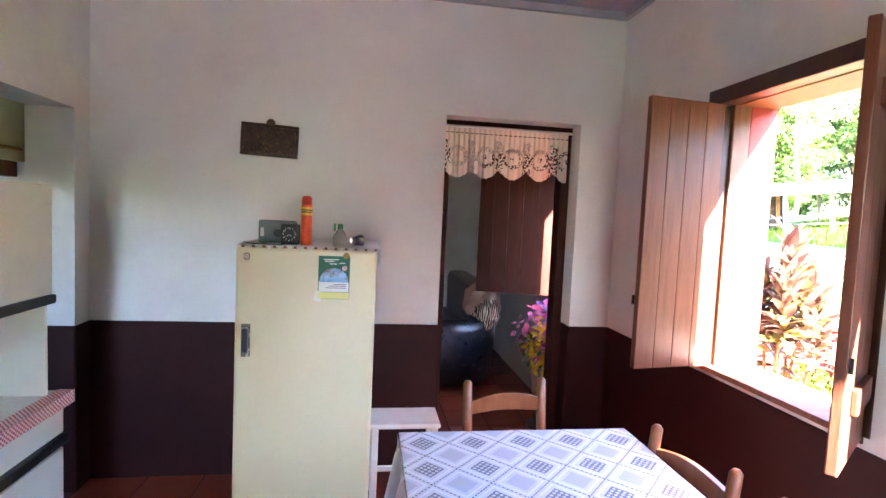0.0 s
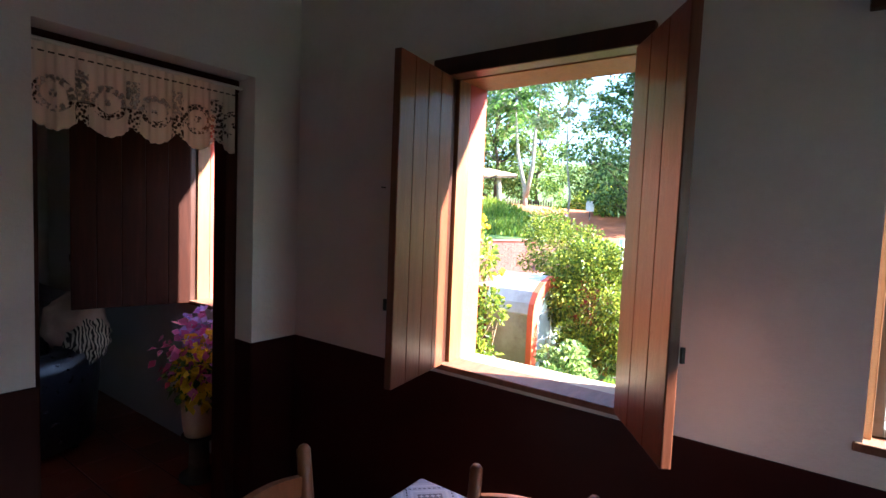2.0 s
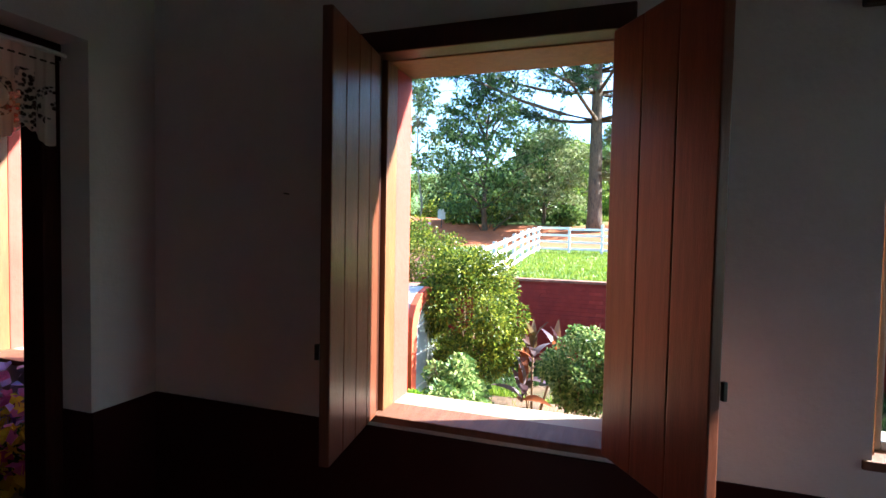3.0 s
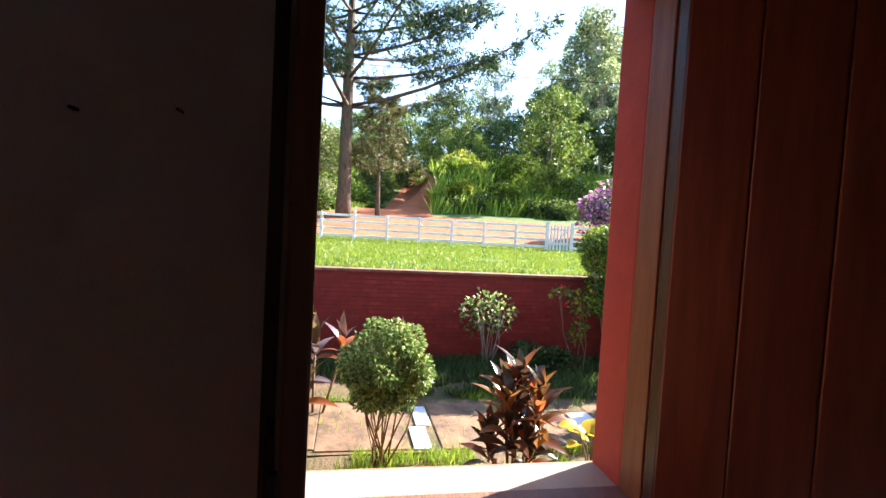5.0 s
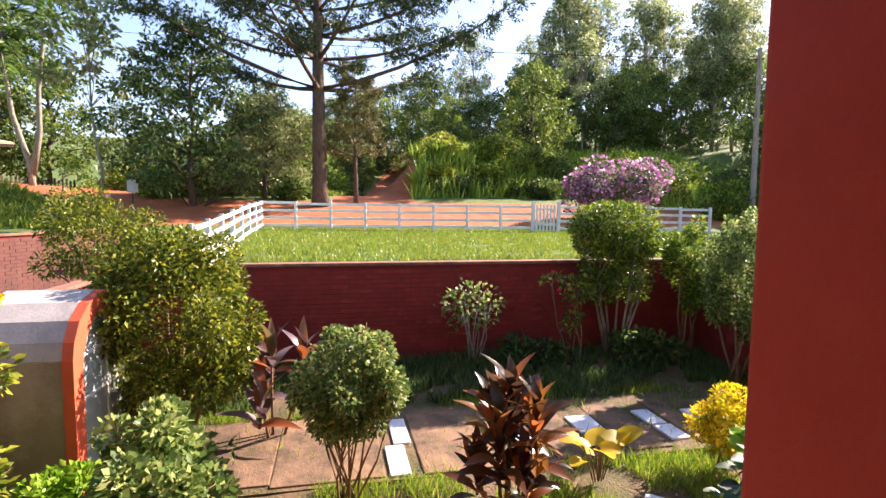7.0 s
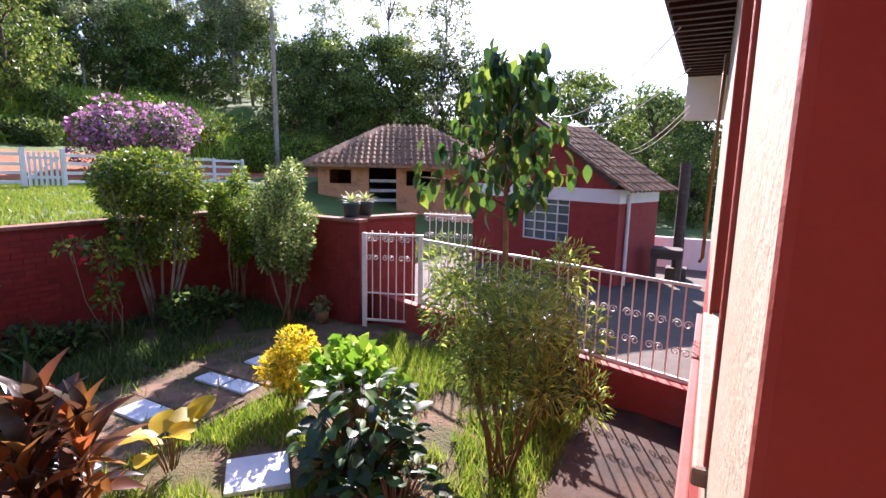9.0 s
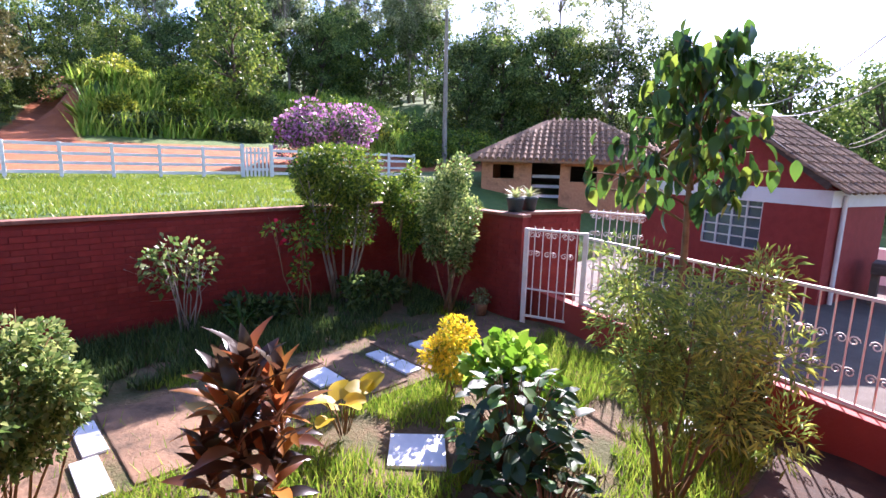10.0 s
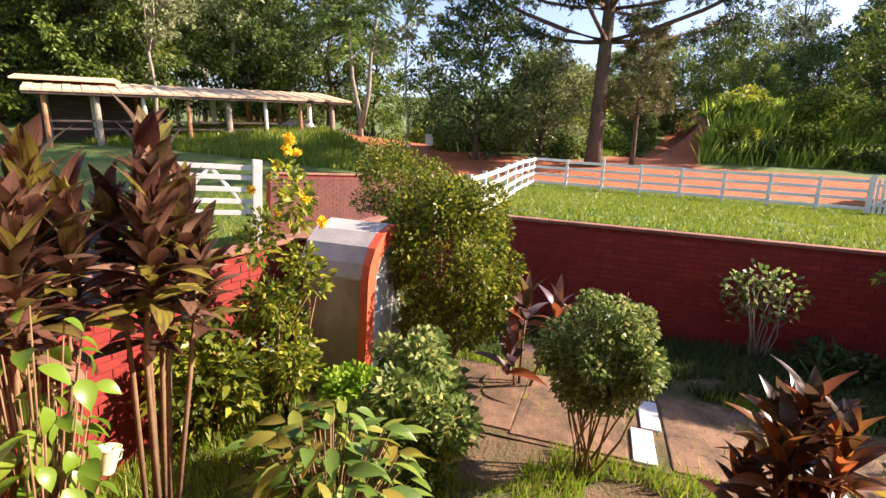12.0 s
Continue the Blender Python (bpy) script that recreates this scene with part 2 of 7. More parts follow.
def part(name, bm, material, parent=None, label="", smooth=False):
    """Links a bmesh as one mesh object under a thing or a part."""
    ob = new(name, mesh_of(name, bm, material, smooth))
    if parent:
        ob.parent = parent
    if label:
        ob["label"] = label
    return ob


def thing(name, label, category, m=None, group=""):
    ob = tagged(new(name), label, category, group)
    ob.empty_display_size = 0.1
    if m is not None:
        ob.matrix_world = m
    return ob


def setting(name, bm, material, label="", smooth=False):
    return tagged(part(name, bm, material, None, "", smooth), label, "", "", "structure")


def box(bm, x0, x1, y0, y1, z0, z1, bevel=0.0, m=None):
    r = bmesh.ops.create_cube(bm, size=1)
    vs = r["verts"]
    for v in vs:
        v.co = Vector((x0 + (v.co.x + 0.5) * (x1 - x0), y0 + (v.co.y + 0.5) * (y1 - y0), z0 + (v.co.z + 0.5) * (z1 - z0)))
    if bevel:
        es = {e for v in vs for e in v.link_edges}
        r = bmesh.ops.bevel(bm, geom=list(es), offset=bevel, segments=2, profile=0.6, affect="EDGES")
        vs = list({v for f in r["faces"] for v in f.verts} | {v for v in vs if v.is_valid})
    if m is not None:
        bmesh.ops.transform(bm, matrix=m, verts=vs)
    return bm


def boxes(*args):
    bm = bmesh.new()
    for a in args:
        box(bm, *a)
    return bm


def rod(bm, a, b, r0, r1=None, n=8):
    """A tapered round bar from a to b."""
    a, b = Vector(a), Vector(b)
    r1 = r0 if r1 is None else r1
    q = (b - a).to_track_quat("Z", "Y").to_matrix().to_4x4()
    bmesh.ops.create_cone(bm, cap_ends=True, segments=n, radius1=r0, radius2=r1, depth=(b - a).length,
                          matrix=Matrix.Translation((a + b) / 2) @ q)
    return bm


def tube(bm, pts, radii, n=7):
    """A round bar along points, with a radius at each."""
    rings = []
    for i, p in enumerate(pts):
        d = (Vector(pts[min(i + 1, len(pts) - 1)]) - Vector(pts[max(i - 1, 0)])).normalized()
        u = d.orthogonal().normalized()
        if rings and abs(d.z) < 0.95:
            u = Vector((0, 0, 1)).cross(d).normalized()
        w = d.cross(u)
        rings.append([bm.verts.new(Vector(p) + radii[i] * (math.cos(k * 2 * math.pi / n) * u + math.sin(k * 2 * math.pi / n) * w)) for k in range(n)])
    for a, b in zip(rings, rings[1:]):
        for k in range(n):
            bm.faces.new((a[k], a[(k + 1) % n], b[(k + 1) % n], b[k]))
    bm.faces.new(rings[0][::-1])
    bm.faces.new(rings[-1])
    return bm


def lathe(bm, profile, n=20, centre=(0, 0, 0)):
    """A turned shape from (radius, height) pairs."""
    rings = [[bm.verts.new((centre[0] + r * math.cos(2 * math.pi * k / n), centre[1] + r * math.sin(2 * math.pi * k / n), centre[2] + h)) for k in range(n)] for r, h in profile]
    for a, b in zip(rings, rings[1:]):
        for k in range(n):
            bm.faces.new((a[k], a[(k + 1) % n], b[(k + 1) % n], b[k]))
    bm.faces.new(rings[0][::-1])
    bm.faces.new(rings[-1])
    return bm


def raw(name, verts, faces, material, smooth=False):
    me = bpy.data.meshes.new(name)
    me.from_pydata([tuple(v) for v in verts], [], [tuple(f) for f in faces])
    me.materials.append(material)
    if smooth:
        me.polygons.foreach_set("use_smooth", [True] * len(me.polygons))
    return me


def leaf_mesh(name, pos, out, size, material, rng, aspect=0.5, droop=0.2):
    """Many small folded leaves at pos, turned roughly along out."""
    n = len(pos)
    d = out + rng.normal(0, 0.55, (n, 3))
    d /= np.linalg.norm(d, axis=1, keepdims=True) + 1e-9
    side = np.cross(d, rng.normal(0, 1, (n, 3)))
    side /= np.linalg.norm(side, axis=1, keepdims=True) + 1e-9
    up = np.cross(side, d)
    ln = size * rng.uniform(0.65, 1.3, (n, 1))
    a = pos
    mid = pos + d * ln * 0.5 + up * ln * 0.08
    tip = pos + d * ln - np.array([0, 0, 1]) * ln * droop
    l, r = mid + side * ln * aspect * 0.5, mid - side * ln * aspect * 0.5
    v = np.stack([a, l, tip, r], 1).reshape(-1, 3)
    me = bpy.data.meshes.new(name)
    me.vertices.add(4 * n)
    me.vertices.foreach_set("co", v.astype(np.float32).ravel())
    base = np.arange(n)[:, None] * 4
    idx = np.concatenate([base + 0, base + 1, base + 2, base + 0, base + 2, base + 3], 1).ravel()
    me.loops.add(6 * n)
    me.loops.foreach_set("vertex_index", idx.astype(np.int32))
    me.polygons.add(2 * n)
    me.polygons.foreach_set("loop_start", (np.arange(2 * n) * 3).astype(np.int32))
    me.update(calc_edges=True)
    me.materials.append(material)
    return me


def clump_points(clumps, n, rng, shell=0.35, square=0.0):
    """n points in ellipsoids (centre, radii), crowded towards the skin, and their outward ways; square swells them towards boxes."""
    w = np.array([c[1][0] * c[1][1] + c[1][2] * c[1][0] for c in clumps], float)
    pick = rng.choice(len(clumps), n, p=w / w.sum())
    d = rng.normal(0, 1, (n, 3))
    d /= np.linalg.norm(d, axis=1, keepdims=True)
    rad = rng.uniform(0, 1, (n, 1)) ** shell * np.abs(d).max(1, keepdims=True) ** -square
    cen, rr = np.array([c[0] for c in clumps], float)[pick], np.array([c[1] for c in clumps], float)[pick]
    return cen + d * rad * rr, d


def bush(name, label, at, clumps, n, leaf, material, stems=5, stem_r=0.02, seed=1, aspect=0.5, bark=None, category="shrub", spread=0.12, blossoms=None, shell=0.35, square=0.0):
    """A shrub: a few stems from the ground and a crown of leaves. clumps are relative to at."""
    rng = np.random.default_rng(seed)
    ob = thing(name, label, category, pose(*at))
    bm = bmesh.new()
    c0 = np.mean([c[0] for c in clumps], 0)
    for k in range(stems):
        a = rng.uniform(0, 2 * math.pi)
        foot = Vector((spread * 0.6 * math.cos(a), spread * 0.6 * math.sin(a), -0.03))
        c = clumps[k % len(clumps)]
        end = Vector(c[0]) + Vector(rng.uniform(-0.5, 0.5, 3)) * c[1][0]
        mid = foot.lerp(end, 0.5) + Vector((rng.normal(0, 0.05), rng.normal(0, 0.05), 0))
        tube(bm, [foot, mid, end], [stem_r, stem_r * 0.75, stem_r * 0.4], 6)
        for j in range(3):
            tip = end + Vector(rng.normal(0, 0.6, 3)) * c[1][0]
            tube(bm, [mid.lerp(end, 0.3 + 0.3 * j), tip], [stem_r * 0.5, stem_r * 0.2], 5)
    part("stem", bm, bark or TWIG, ob, smooth=True)["kind"] = "stuff"
    pos, out = clump_points(clumps, n, rng, shell, square)
    cr = new("crown", leaf_mesh("crown", pos, out + np.array([0, 0, 0.3]), leaf, material, rng, aspect))
    cr.parent = ob
    cr["kind"] = "stuff"
    if blossoms:
        bmat, bn, bs = blossoms
        pos, out = clump_points([(c, np.array(r) * 1.03) for c, r in clumps], bn, rng, 0.05)
        bl = new("blossom", leaf_mesh("blossom", pos, out, bs, bmat, rng, 0.9))
        bl.parent = ob
        bl["kind"] = "stuff"
    return ob


def lumpy(centre, radii, k, rng, size=0.45):
    """An uneven crown: a core and k smaller clumps on its skin."""
    c, r = np.array(centre, float), np.array(radii, float)
    out = [(c, r * 0.82)]
    for _ in range(k):
        d = rng.normal(0, 1, 3)
        d /= np.linalg.norm(d)
        s = size * rng.uniform(0.6, 1.2)
        out.append((c + d * r * (1 - s * 0.55), r * s))
    return out


def tree(name, label, height, crown_r, n, leaf, material, seed, bark=None, trunk_r=0.18, bare=0.35, clumps=16, slim=1.0):
    """A tapered trunk with limbs, and a crown of separate leaf clumps with gaps."""
    rng = np.random.default_rng(seed)
    ob = thing(name, label, "tree")
    bm = bmesh.new()
    pts = [Vector((0, 0, -0.4))]
    for i in range(1, 7):
        pts.append(Vector((rng.normal(0, 0.02) * height, rng.normal(0, 0.02) * height, height * 0.92 * i / 6)))
    tube(bm, pts, [trunk_r * (1 - 0.14 * i) for i in range(7)], 8)
    part("trunk", bm, bark or BARK, ob, smooth=True)
    bm = bmesh.new()
    cl = []
    for k in range(clumps):
        f = bare + (1 - bare) * (k + 0.5) / clumps
        a = k * 2.4 + rng.uniform(-0.4, 0.4)
        reach = crown_r * (0.35 + 0.65 * math.sin(math.pi * min(1, (f - bare) / (1 - bare) * 0.85 + 0.15))) * rng.uniform(0.55, 1.0)
        p = Vector((reach * math.cos(a), reach * math.sin(a), height * f))
        i = min(5, int(f * 6 * 0.9))
        base = pts[i]
        tube(bm, [base, base.lerp(p, 0.5) + Vector((0, 0, 0.05 * height * rng.uniform(-0.2, 1))), p], [trunk_r * 0.4, trunk_r * 0.25, trunk_r * 0.1], 5)
        s = crown_r * rng.uniform(0.26, 0.44)
        cl.append((np.array(p), np.array((s, s, s * 0.7 * slim)) * 0.7))
        for _ in range(4):
            d = rng.normal(0, 1, 3)
            d /= np.linalg.norm(d)
            q = s * rng.uniform(0.32, 0.5)
            cl.append((np.array(p) + d * s * np.array((0.95, 0.95, 0.7 * slim)), np.array((q, q, q * 0.7 * slim))))
    part("limb", bm, bark or BARK, ob, smooth=True)["kind"] = "stuff"
    pos, out = clump_points(cl, n, rng, 0.4)
    cr = new("crown", leaf_mesh("crown", pos, out + np.array([0, 0, 0.1]), leaf, material, rng, 0.55))
    cr.parent = ob
    cr["kind"] = "stuff"
    return ob


def blades(name, spots, tall, wide, material, rng, lean=0.5):
    """Grass: one pointed blade at each spot."""
    n = len(spots)
    a = rng.uniform(0, 2 * math.pi, n)
    h = tall * rng.uniform(0.5, 1.3, n)
    w = wide * rng.uniform(0.7, 1.3, n)
    sx, sy = np.cos(a) * w / 2, np.sin(a) * w / 2
    b = rng.uniform(0, 2 * math.pi, n)
    k = lean * h * rng.uniform(0.1, 1, n)
    p = np.asarray(spots, float)
    v = np.empty((n, 3, 3))
    v[:, 0] = p + np.stack([sx, sy, 0 * h], 1)
    v[:, 1] = p - np.stack([sx, sy, 0 * h], 1)
    v[:, 2] = p + np.stack([np.cos(b) * k, np.sin(b) * k, h], 1)
    me = bpy.data.meshes.new(name)
    me.vertices.add(3 * n)
    me.vertices.foreach_set("co", v.astype(np.float32).ravel())
    me.loops.add(3 * n)
    me.loops.foreach_set("vertex_index", np.arange(3 * n, dtype=np.int32))
    me.polygons.add(n)
    me.polygons.foreach_set("loop_start", (np.arange(n) * 3).astype(np.int32))
    me.update(calc_edges=True)
    me.materials.append(material)
    return new(name, me)


def strap_leaf(name, length, width, material, curve=0.35, fold=0.25, seg=6, shape=0.7):
    """One long pointed leaf along x, keeled and bending down towards its tip."""
    v, f = [], []
    for i in range(seg + 1):
        t = i / seg
        x, z = length * (t - 0.12 * curve * t * t), length * curve * (0.35 * t - 0.8 * t * t)
        w = width * 0.5 * (math.sin(math.pi * min(1, t ** shape * 0.97 + 0.03)) + 0.12 * (1 - t))
        v += [(x, -w, z + fold * w), (x, 0, z), (x, w, z + fold * w)]
    for i in range(seg):
        k = 3 * i
        f += [(k, k + 1, k + 4, k + 3), (k + 1, k + 2, k + 5, k + 4)]
    return raw(name, v, f, material, True)


def leaf_at(me, parent, p, az, el, roll=0.0, s=1.0, name="leaf"):
    o = new(name, me)
    o.parent = parent
    o.matrix_basis = pose(*p, 0, 0, az) @ pose(0, 0, 0, 0, -el, 0) @ pose(0, 0, 0, roll, 0, 0) @ Matrix.Diagonal((s, s, s, 1))
    return o


def rosette_plant(name, label, at, heads, leaf, count, seed, stem_r=0.016, stem_mat=None, drop=0.22, fan=100):
    """Canes with a rosette of long leaves on each head."""
    rng = np.random.default_rng(seed)
    ob = thing(name, label, "plant", pose(*at))
    for hx, hy, hz, s in heads:
        foot = Vector((hx * 0.35, hy * 0.35, -0.02))
        end = Vector((hx, hy, hz))
        mid = foot.lerp(end, 0.55) + Vector((rng.normal(0, 0.03), rng.normal(0, 0.03), 0))
        part("cane", tube(bmesh.new(), [foot, mid, end], [stem_r, stem_r * 0.9, stem_r * 0.6], 7), stem_mat or TWIG, ob, smooth=True)
        for k in range(count):
            t = k / count
            leaf_at(leaf, ob, end + Vector((0, 0, -drop * s * t)), k * 137.5 + rng.uniform(-15, 15), 86 - fan * t ** 1.3 + rng.uniform(-9, 9), rng.uniform(-25, 25), s * rng.uniform(0.75, 1.15))
    return ob

# ---- the house ----
XI, XO = 1.953, 2.190          # window wall, inner and outer face
YF = 3.64                      # wall behind the fridge
XL = -1.0                      # wall towards the kitchen
YB = -2.2                      # wall behind
CEIL_Z, DADO_Z = 2.77, 0.875
WY0, WY1, WZ0, WZ1 = 2.012, 2.725, 0.912, 2.052     # dining window
W2Y0, W2Y1, W2Z0 = 0.40, 1.41, 0.98                             # second window
W3Y0, W3Y1 = 3.98, 4.68                             # living room window
DX0, DX1, DZ = 0.885, 1.703, 2.10                   # doorway to the living room
G = -0.79                                           # garden level


def wall_x(x0, x1, y0, y1, z0, z1, holes):
    """Pieces of a wall that runs along y, with openings (y0, y1, z0, z1)."""
    out, at = [], y0
    for a, b, c, d in sorted(holes):
        out.append((x0, x1, at, a, z0, z1))
        if c > z0:
            out.append((x0, x1, a, b, z0, min(c, z1)))
        if d < z1:
            out.append((x0, x1, a, b, max(d, z0), z1))
        at = b
    out.append((x0, x1, at, y1, z0, z1))
    return [p for p in out if p[5] - p[4] > 1e-4 and p[3] - p[2] > 1e-4]


def wall_y(y0, y1, x0, x1, z0, z1, holes):
    return [(c, d, a, b, e, f) for a, b, c, d, e, f in wall_x(y0, y1, x0, x1, z0, z1, holes)]


HOLES = [(WY0, WY1, WZ0, WZ1), (W2Y0, W2Y1, W2Z0, WZ1), (W3Y0, W3Y1, WZ0, WZ1)]
XM = 2.06
setting("wall_east", boxes(*wall_x(XI, XM, -4.2, 7.4, -0.1, 3.0, HOLES)), PLASTER)
setting("wall_east_outside", boxes(*wall_x(XM, XO, -4.2, 7.4, 0.80, 3.0, HOLES)), OUTWALL)
setting("wall_east_outside_base", boxes((XM, XO + 0.004, -4.2, 7.4, -1.3, 0.80)), OUTRED)
setting("plinth", boxes((XO + 0.004, XO + 0.06, -3.4, 5.4, -1.3, 0.02, 0.01)), OUTRED)
setting("dado_east", boxes((XI - 0.006, XI, YB, YF - 0.006, 0, DADO_Z)), DADO)
setting("wall_north", boxes(*wall_y(YF, YF + 0.24, XL, XI, 0, CEIL_Z, [(DX0, DX1, 0, DZ)])), PLASTER)
setting("dado_north", boxes((XL, DX0, YF - 0.006, YF, 0, DADO_Z), (DX1, XI, YF - 0.006, YF, 0, DADO_Z),
                            (DX0 - 0.001, DX0 + 0.005, YF, YF + 0.13, 0, DADO_Z), (DX1 - 0.005, DX1 + 0.001, YF, YF + 0.13, 0, DADO_Z)), DADO)
setting("wall_west", boxes(*wall_x(XL - 0.22, XL, YB, YF + 0.15, 0, CEIL_Z, [(2.55, 3.50, 0, 1.97), (-1.4, -0.4, 0, 2.1)])), PLASTER)
setting("dado_west", boxes((XL, XL + 0.006, -0.4, 2.55, 0, DADO_Z), (XL, XL + 0.006, 3.50, YF - 0.006, 0, DADO_Z), (XL - 0.22, XL, 3.494, 3.50, 0, DADO_Z), (XL, XL + 0.006, YB, -1.4, 0, DADO_Z)), DADO)
setting("wall_south", boxes(*wall_y(YB - 0.2, YB, XL - 0.22, XI, 0, CEIL_Z, [(-0.3, 0.6, 0, 2.1)])), PLASTER)
setting("dado_south", boxes((XL, -0.3, YB, YB + 0.006, 0, DADO_Z), (0.6, XI, YB, YB + 0.006, 0, DADO_Z)), DADO)
setting("wall_kitchen", boxes(*wall_x(-3.6, -3.4, -2.4, 5.0, 0, CEIL_Z, [(0.2, 1.5, 0.95, 2.1)]), (-3.4, XL - 0.22, 4.6, 4.75, 0, CEIL_Z), (-3.4, XL - 0.22, -2.4, -2.2, 0, CEIL_Z)), PLASTER)
setting("wall_living", boxes((-1.3, XI, 7.2, 7.4, 0, CEIL_Z), (-1.5, -1.3, YF + 0.15, 7.4, 0, CEIL_Z)), PLASTER)

# boarded ceiling, one mesh
bm = bmesh.new()
for i in range(60):
    x = -3.6 + i * 0.095
    box(bm, x, x + 0.091, -2.4, 7.4, CEIL_Z, CEIL_Z + 0.015)
box(bm, -3.6, XI, -2.4, 7.4, CEIL_Z + 0.015, CEIL_Z + 0.03)
setting("ceiling", bm, CEIL, "pale lilac-grey painted board ceiling")
setting("ceiling_trim", boxes((XL, XI, YF - 0.03, YF, CEIL_Z - 0.04, CEIL_Z), (XI - 0.03, XI, YB, YF - 0.03, CEIL_Z - 0.04, CEIL_Z)), CEIL)

# eaves and roof
bm = bmesh.new()
for i in range(67):
    y = -6.0 + i * 0.2
    box(bm, XI, XO + 0.50, y, y + 0.06, 2.70, 2.76, 0, pose(0, 0, 0.1, 0, 0, 0))
box(bm, XO, XO + 0.54, -6.1, 7.4, 2.862, 2.88)
setting("eaves", bm, FRAME, "dark timber rafters under the eaves")
setting("roof", boxes((-3.8, XO + 0.56, -6.2, 7.5, 2.9, 2.98, 0.02)), CLAYTILE)
setting("eaves_end", boxes((XO - 0.3, XO + 0.5, -6.15, -6.005, 2.2, 2.86, 0.01)), PLASTER, "cream painted beam at the end of the eaves")


# tiled floor
floor = setting("floor", boxes((-3.6, XI, -2.4, 7.4, -0.12, -0.004)), GROUT, "red clay tile floor")
tile_me = mesh_of("tile", box(bmesh.new(), -0.145, 0.145, -0.145, 0.145, -0.01, 0.0, 0.003), FLOOR)
for i in range(10):
    for j in range(20):
        t = new("tile", tile_me)
        t.parent = floor
        t.location = (XL + 0.15 + i * 0.298, 1.4 + j * 0.298, 0)
bm = bmesh.new()
for i in range(10):
    for j in range(12):
        box(bm, XL + 0.005 + i * 0.298, XL + 0.295 + i * 0.298, 1.106 - j * 0.298, 1.396 - j * 0.298, -0.01, 0, 0)
p = part("tiles", bm, FLOOR, floor)
p["kind"] = "stuff"


# windows with board shutters
def shutter(hinge, width, z0, z1, angle, boards, parent, flip=1, wood=None):
    """A leaf of upright boards hinged at (x, y), swung to the angle of its free edge."""
    leaf = new("shutter")
    leaf.parent = parent
    leaf.matrix_world = pose(hinge[0], hinge[1], 0, 0, 0, angle)
    w = width / boards
    for k in range(boards):
        bm = box(bmesh.new(), k * w + 0.0004, (k + 1) * w - 0.0004, -0.014, 0.014, z0, z1, 0.004)
        part("board", bm, wood or WOOD, leaf)
    for z in (z0 + 0.14, z1 - 0.2):
        part("batten", box(bmesh.new(), 0.05, width - 0.09, flip * 0.022 - 0.009, flip * 0.022 + 0.009, z, z + 0.07, 0.004), WOOD, leaf)
        part("hinge", rod(bmesh.new(), (0.004, flip * 0.02, z - 0.005), (0.004, flip * 0.02, z + 0.08), 0.009), BLACK, leaf)
    part("latch", box(bmesh.new(), width - 0.004, width + 0.006, flip * 0.02 - 0.004, flip * 0.02 + 0.006, z0 + 0.27, z0 + 0.31, 0.002), BLACK, leaf)
    return leaf


def window(name, y0, y1, label, posts=True, z0=WZ0):
    w = tagged(new(name), label, "", "", "structure")
    w.location = (XI, (y0 + y1) / 2, z0)
    bpy.context.view_layer.update()

    def piece(n, a, mat):
        p = part(n, box(bmesh.new(), *a), mat, w)
        p.matrix_parent_inverse = w.matrix_world.inverted()
    # lintel and posts of the wooden frame, inside
    piece("lintel", (XI - 0.03, XI + 0.05, y0 - 0.045, y1 + 0.065, WZ1 - 0.005, WZ1 + 0.062, 0.006), FRAME)
    if posts:
        piece("post", (XI - 0.004, XI + 0.034, y0 - 0.04, y0 + 0.003, z0, WZ1 - 0.005, 0.006), FRAME)
        piece("post", (XI - 0.004, XI + 0.034, y1 - 0.003, y1 + 0.04, z0, WZ1 - 0.005, 0.006), FRAME)
    piece("stop", (XI + 0.036, XI + 0.115, y0 - 0.03, y0 + 0.006, z0, WZ1 - 0.005, 0.004), OCHRE)
    piece("stop", (XI + 0.036, XI + 0.115, y1 - 0.020, y1 + 0.03, z0, WZ1 - 0.005, 0.004), OCHRE)
    piece("reveal", (XI + 0.117, XO + 0.008, y0 - 0.01, y0 + 0.004, z0 - 0.02, WZ1, 0.006), REVEAL)
    piece("reveal", (XI + 0.117, XO + 0.008, y1 - 0.018, y1 + 0.01, z0 - 0.02, WZ1, 0.006), REVEAL)
    piece("soffit", (XI + 0.05, XO + 0.006, y0, y1, WZ1 - 0.008, WZ1 + 0.03, 0.004), OCHRE)
    piece("sill", (XI - 0.008, XI + 0.125, y0 - 0.02, y1 + 0.02, z0 - 0.022, z0 + 0.002, 0.004), SILLWOOD)
    piece("sill", (XI + 0.128, XO + 0.025, y0 - 0.02, y1 + 0.02, z0 - 0.04, z0 - 0.006, 0.008), SILL)
    return w


w1 = window("window_1", WY0, WY1, "dining room window opening with brown wooden frame and open shutters")
shutter((XI - 0.005, WY1 + 0.0), 0.37, WZ0, 2.047, 187.8, 4, w1, -1)
shutter((XI - 0.005, WY0 - 0.0), 0.37, WZ0 - 0.01, 2.047, 214.5, 3, w1, 1)
w2 = window("window_2", W2Y0, W2Y1, "second window with grey steel frame and open casement", False, W2Z0)
w3 = window("window_3", W3Y0, W3Y1, "living room window opening with an open shutter, shade put into its colour")
# this leaf stands against the light; its shade is in the wood colour
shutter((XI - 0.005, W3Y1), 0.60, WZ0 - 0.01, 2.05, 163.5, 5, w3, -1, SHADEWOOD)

# ---- the ground ----
def smooth01(a, b, v):
    u = min(1, max(0, (v - a) / (b - a)))
    return u * u * (3 - 2 * u)


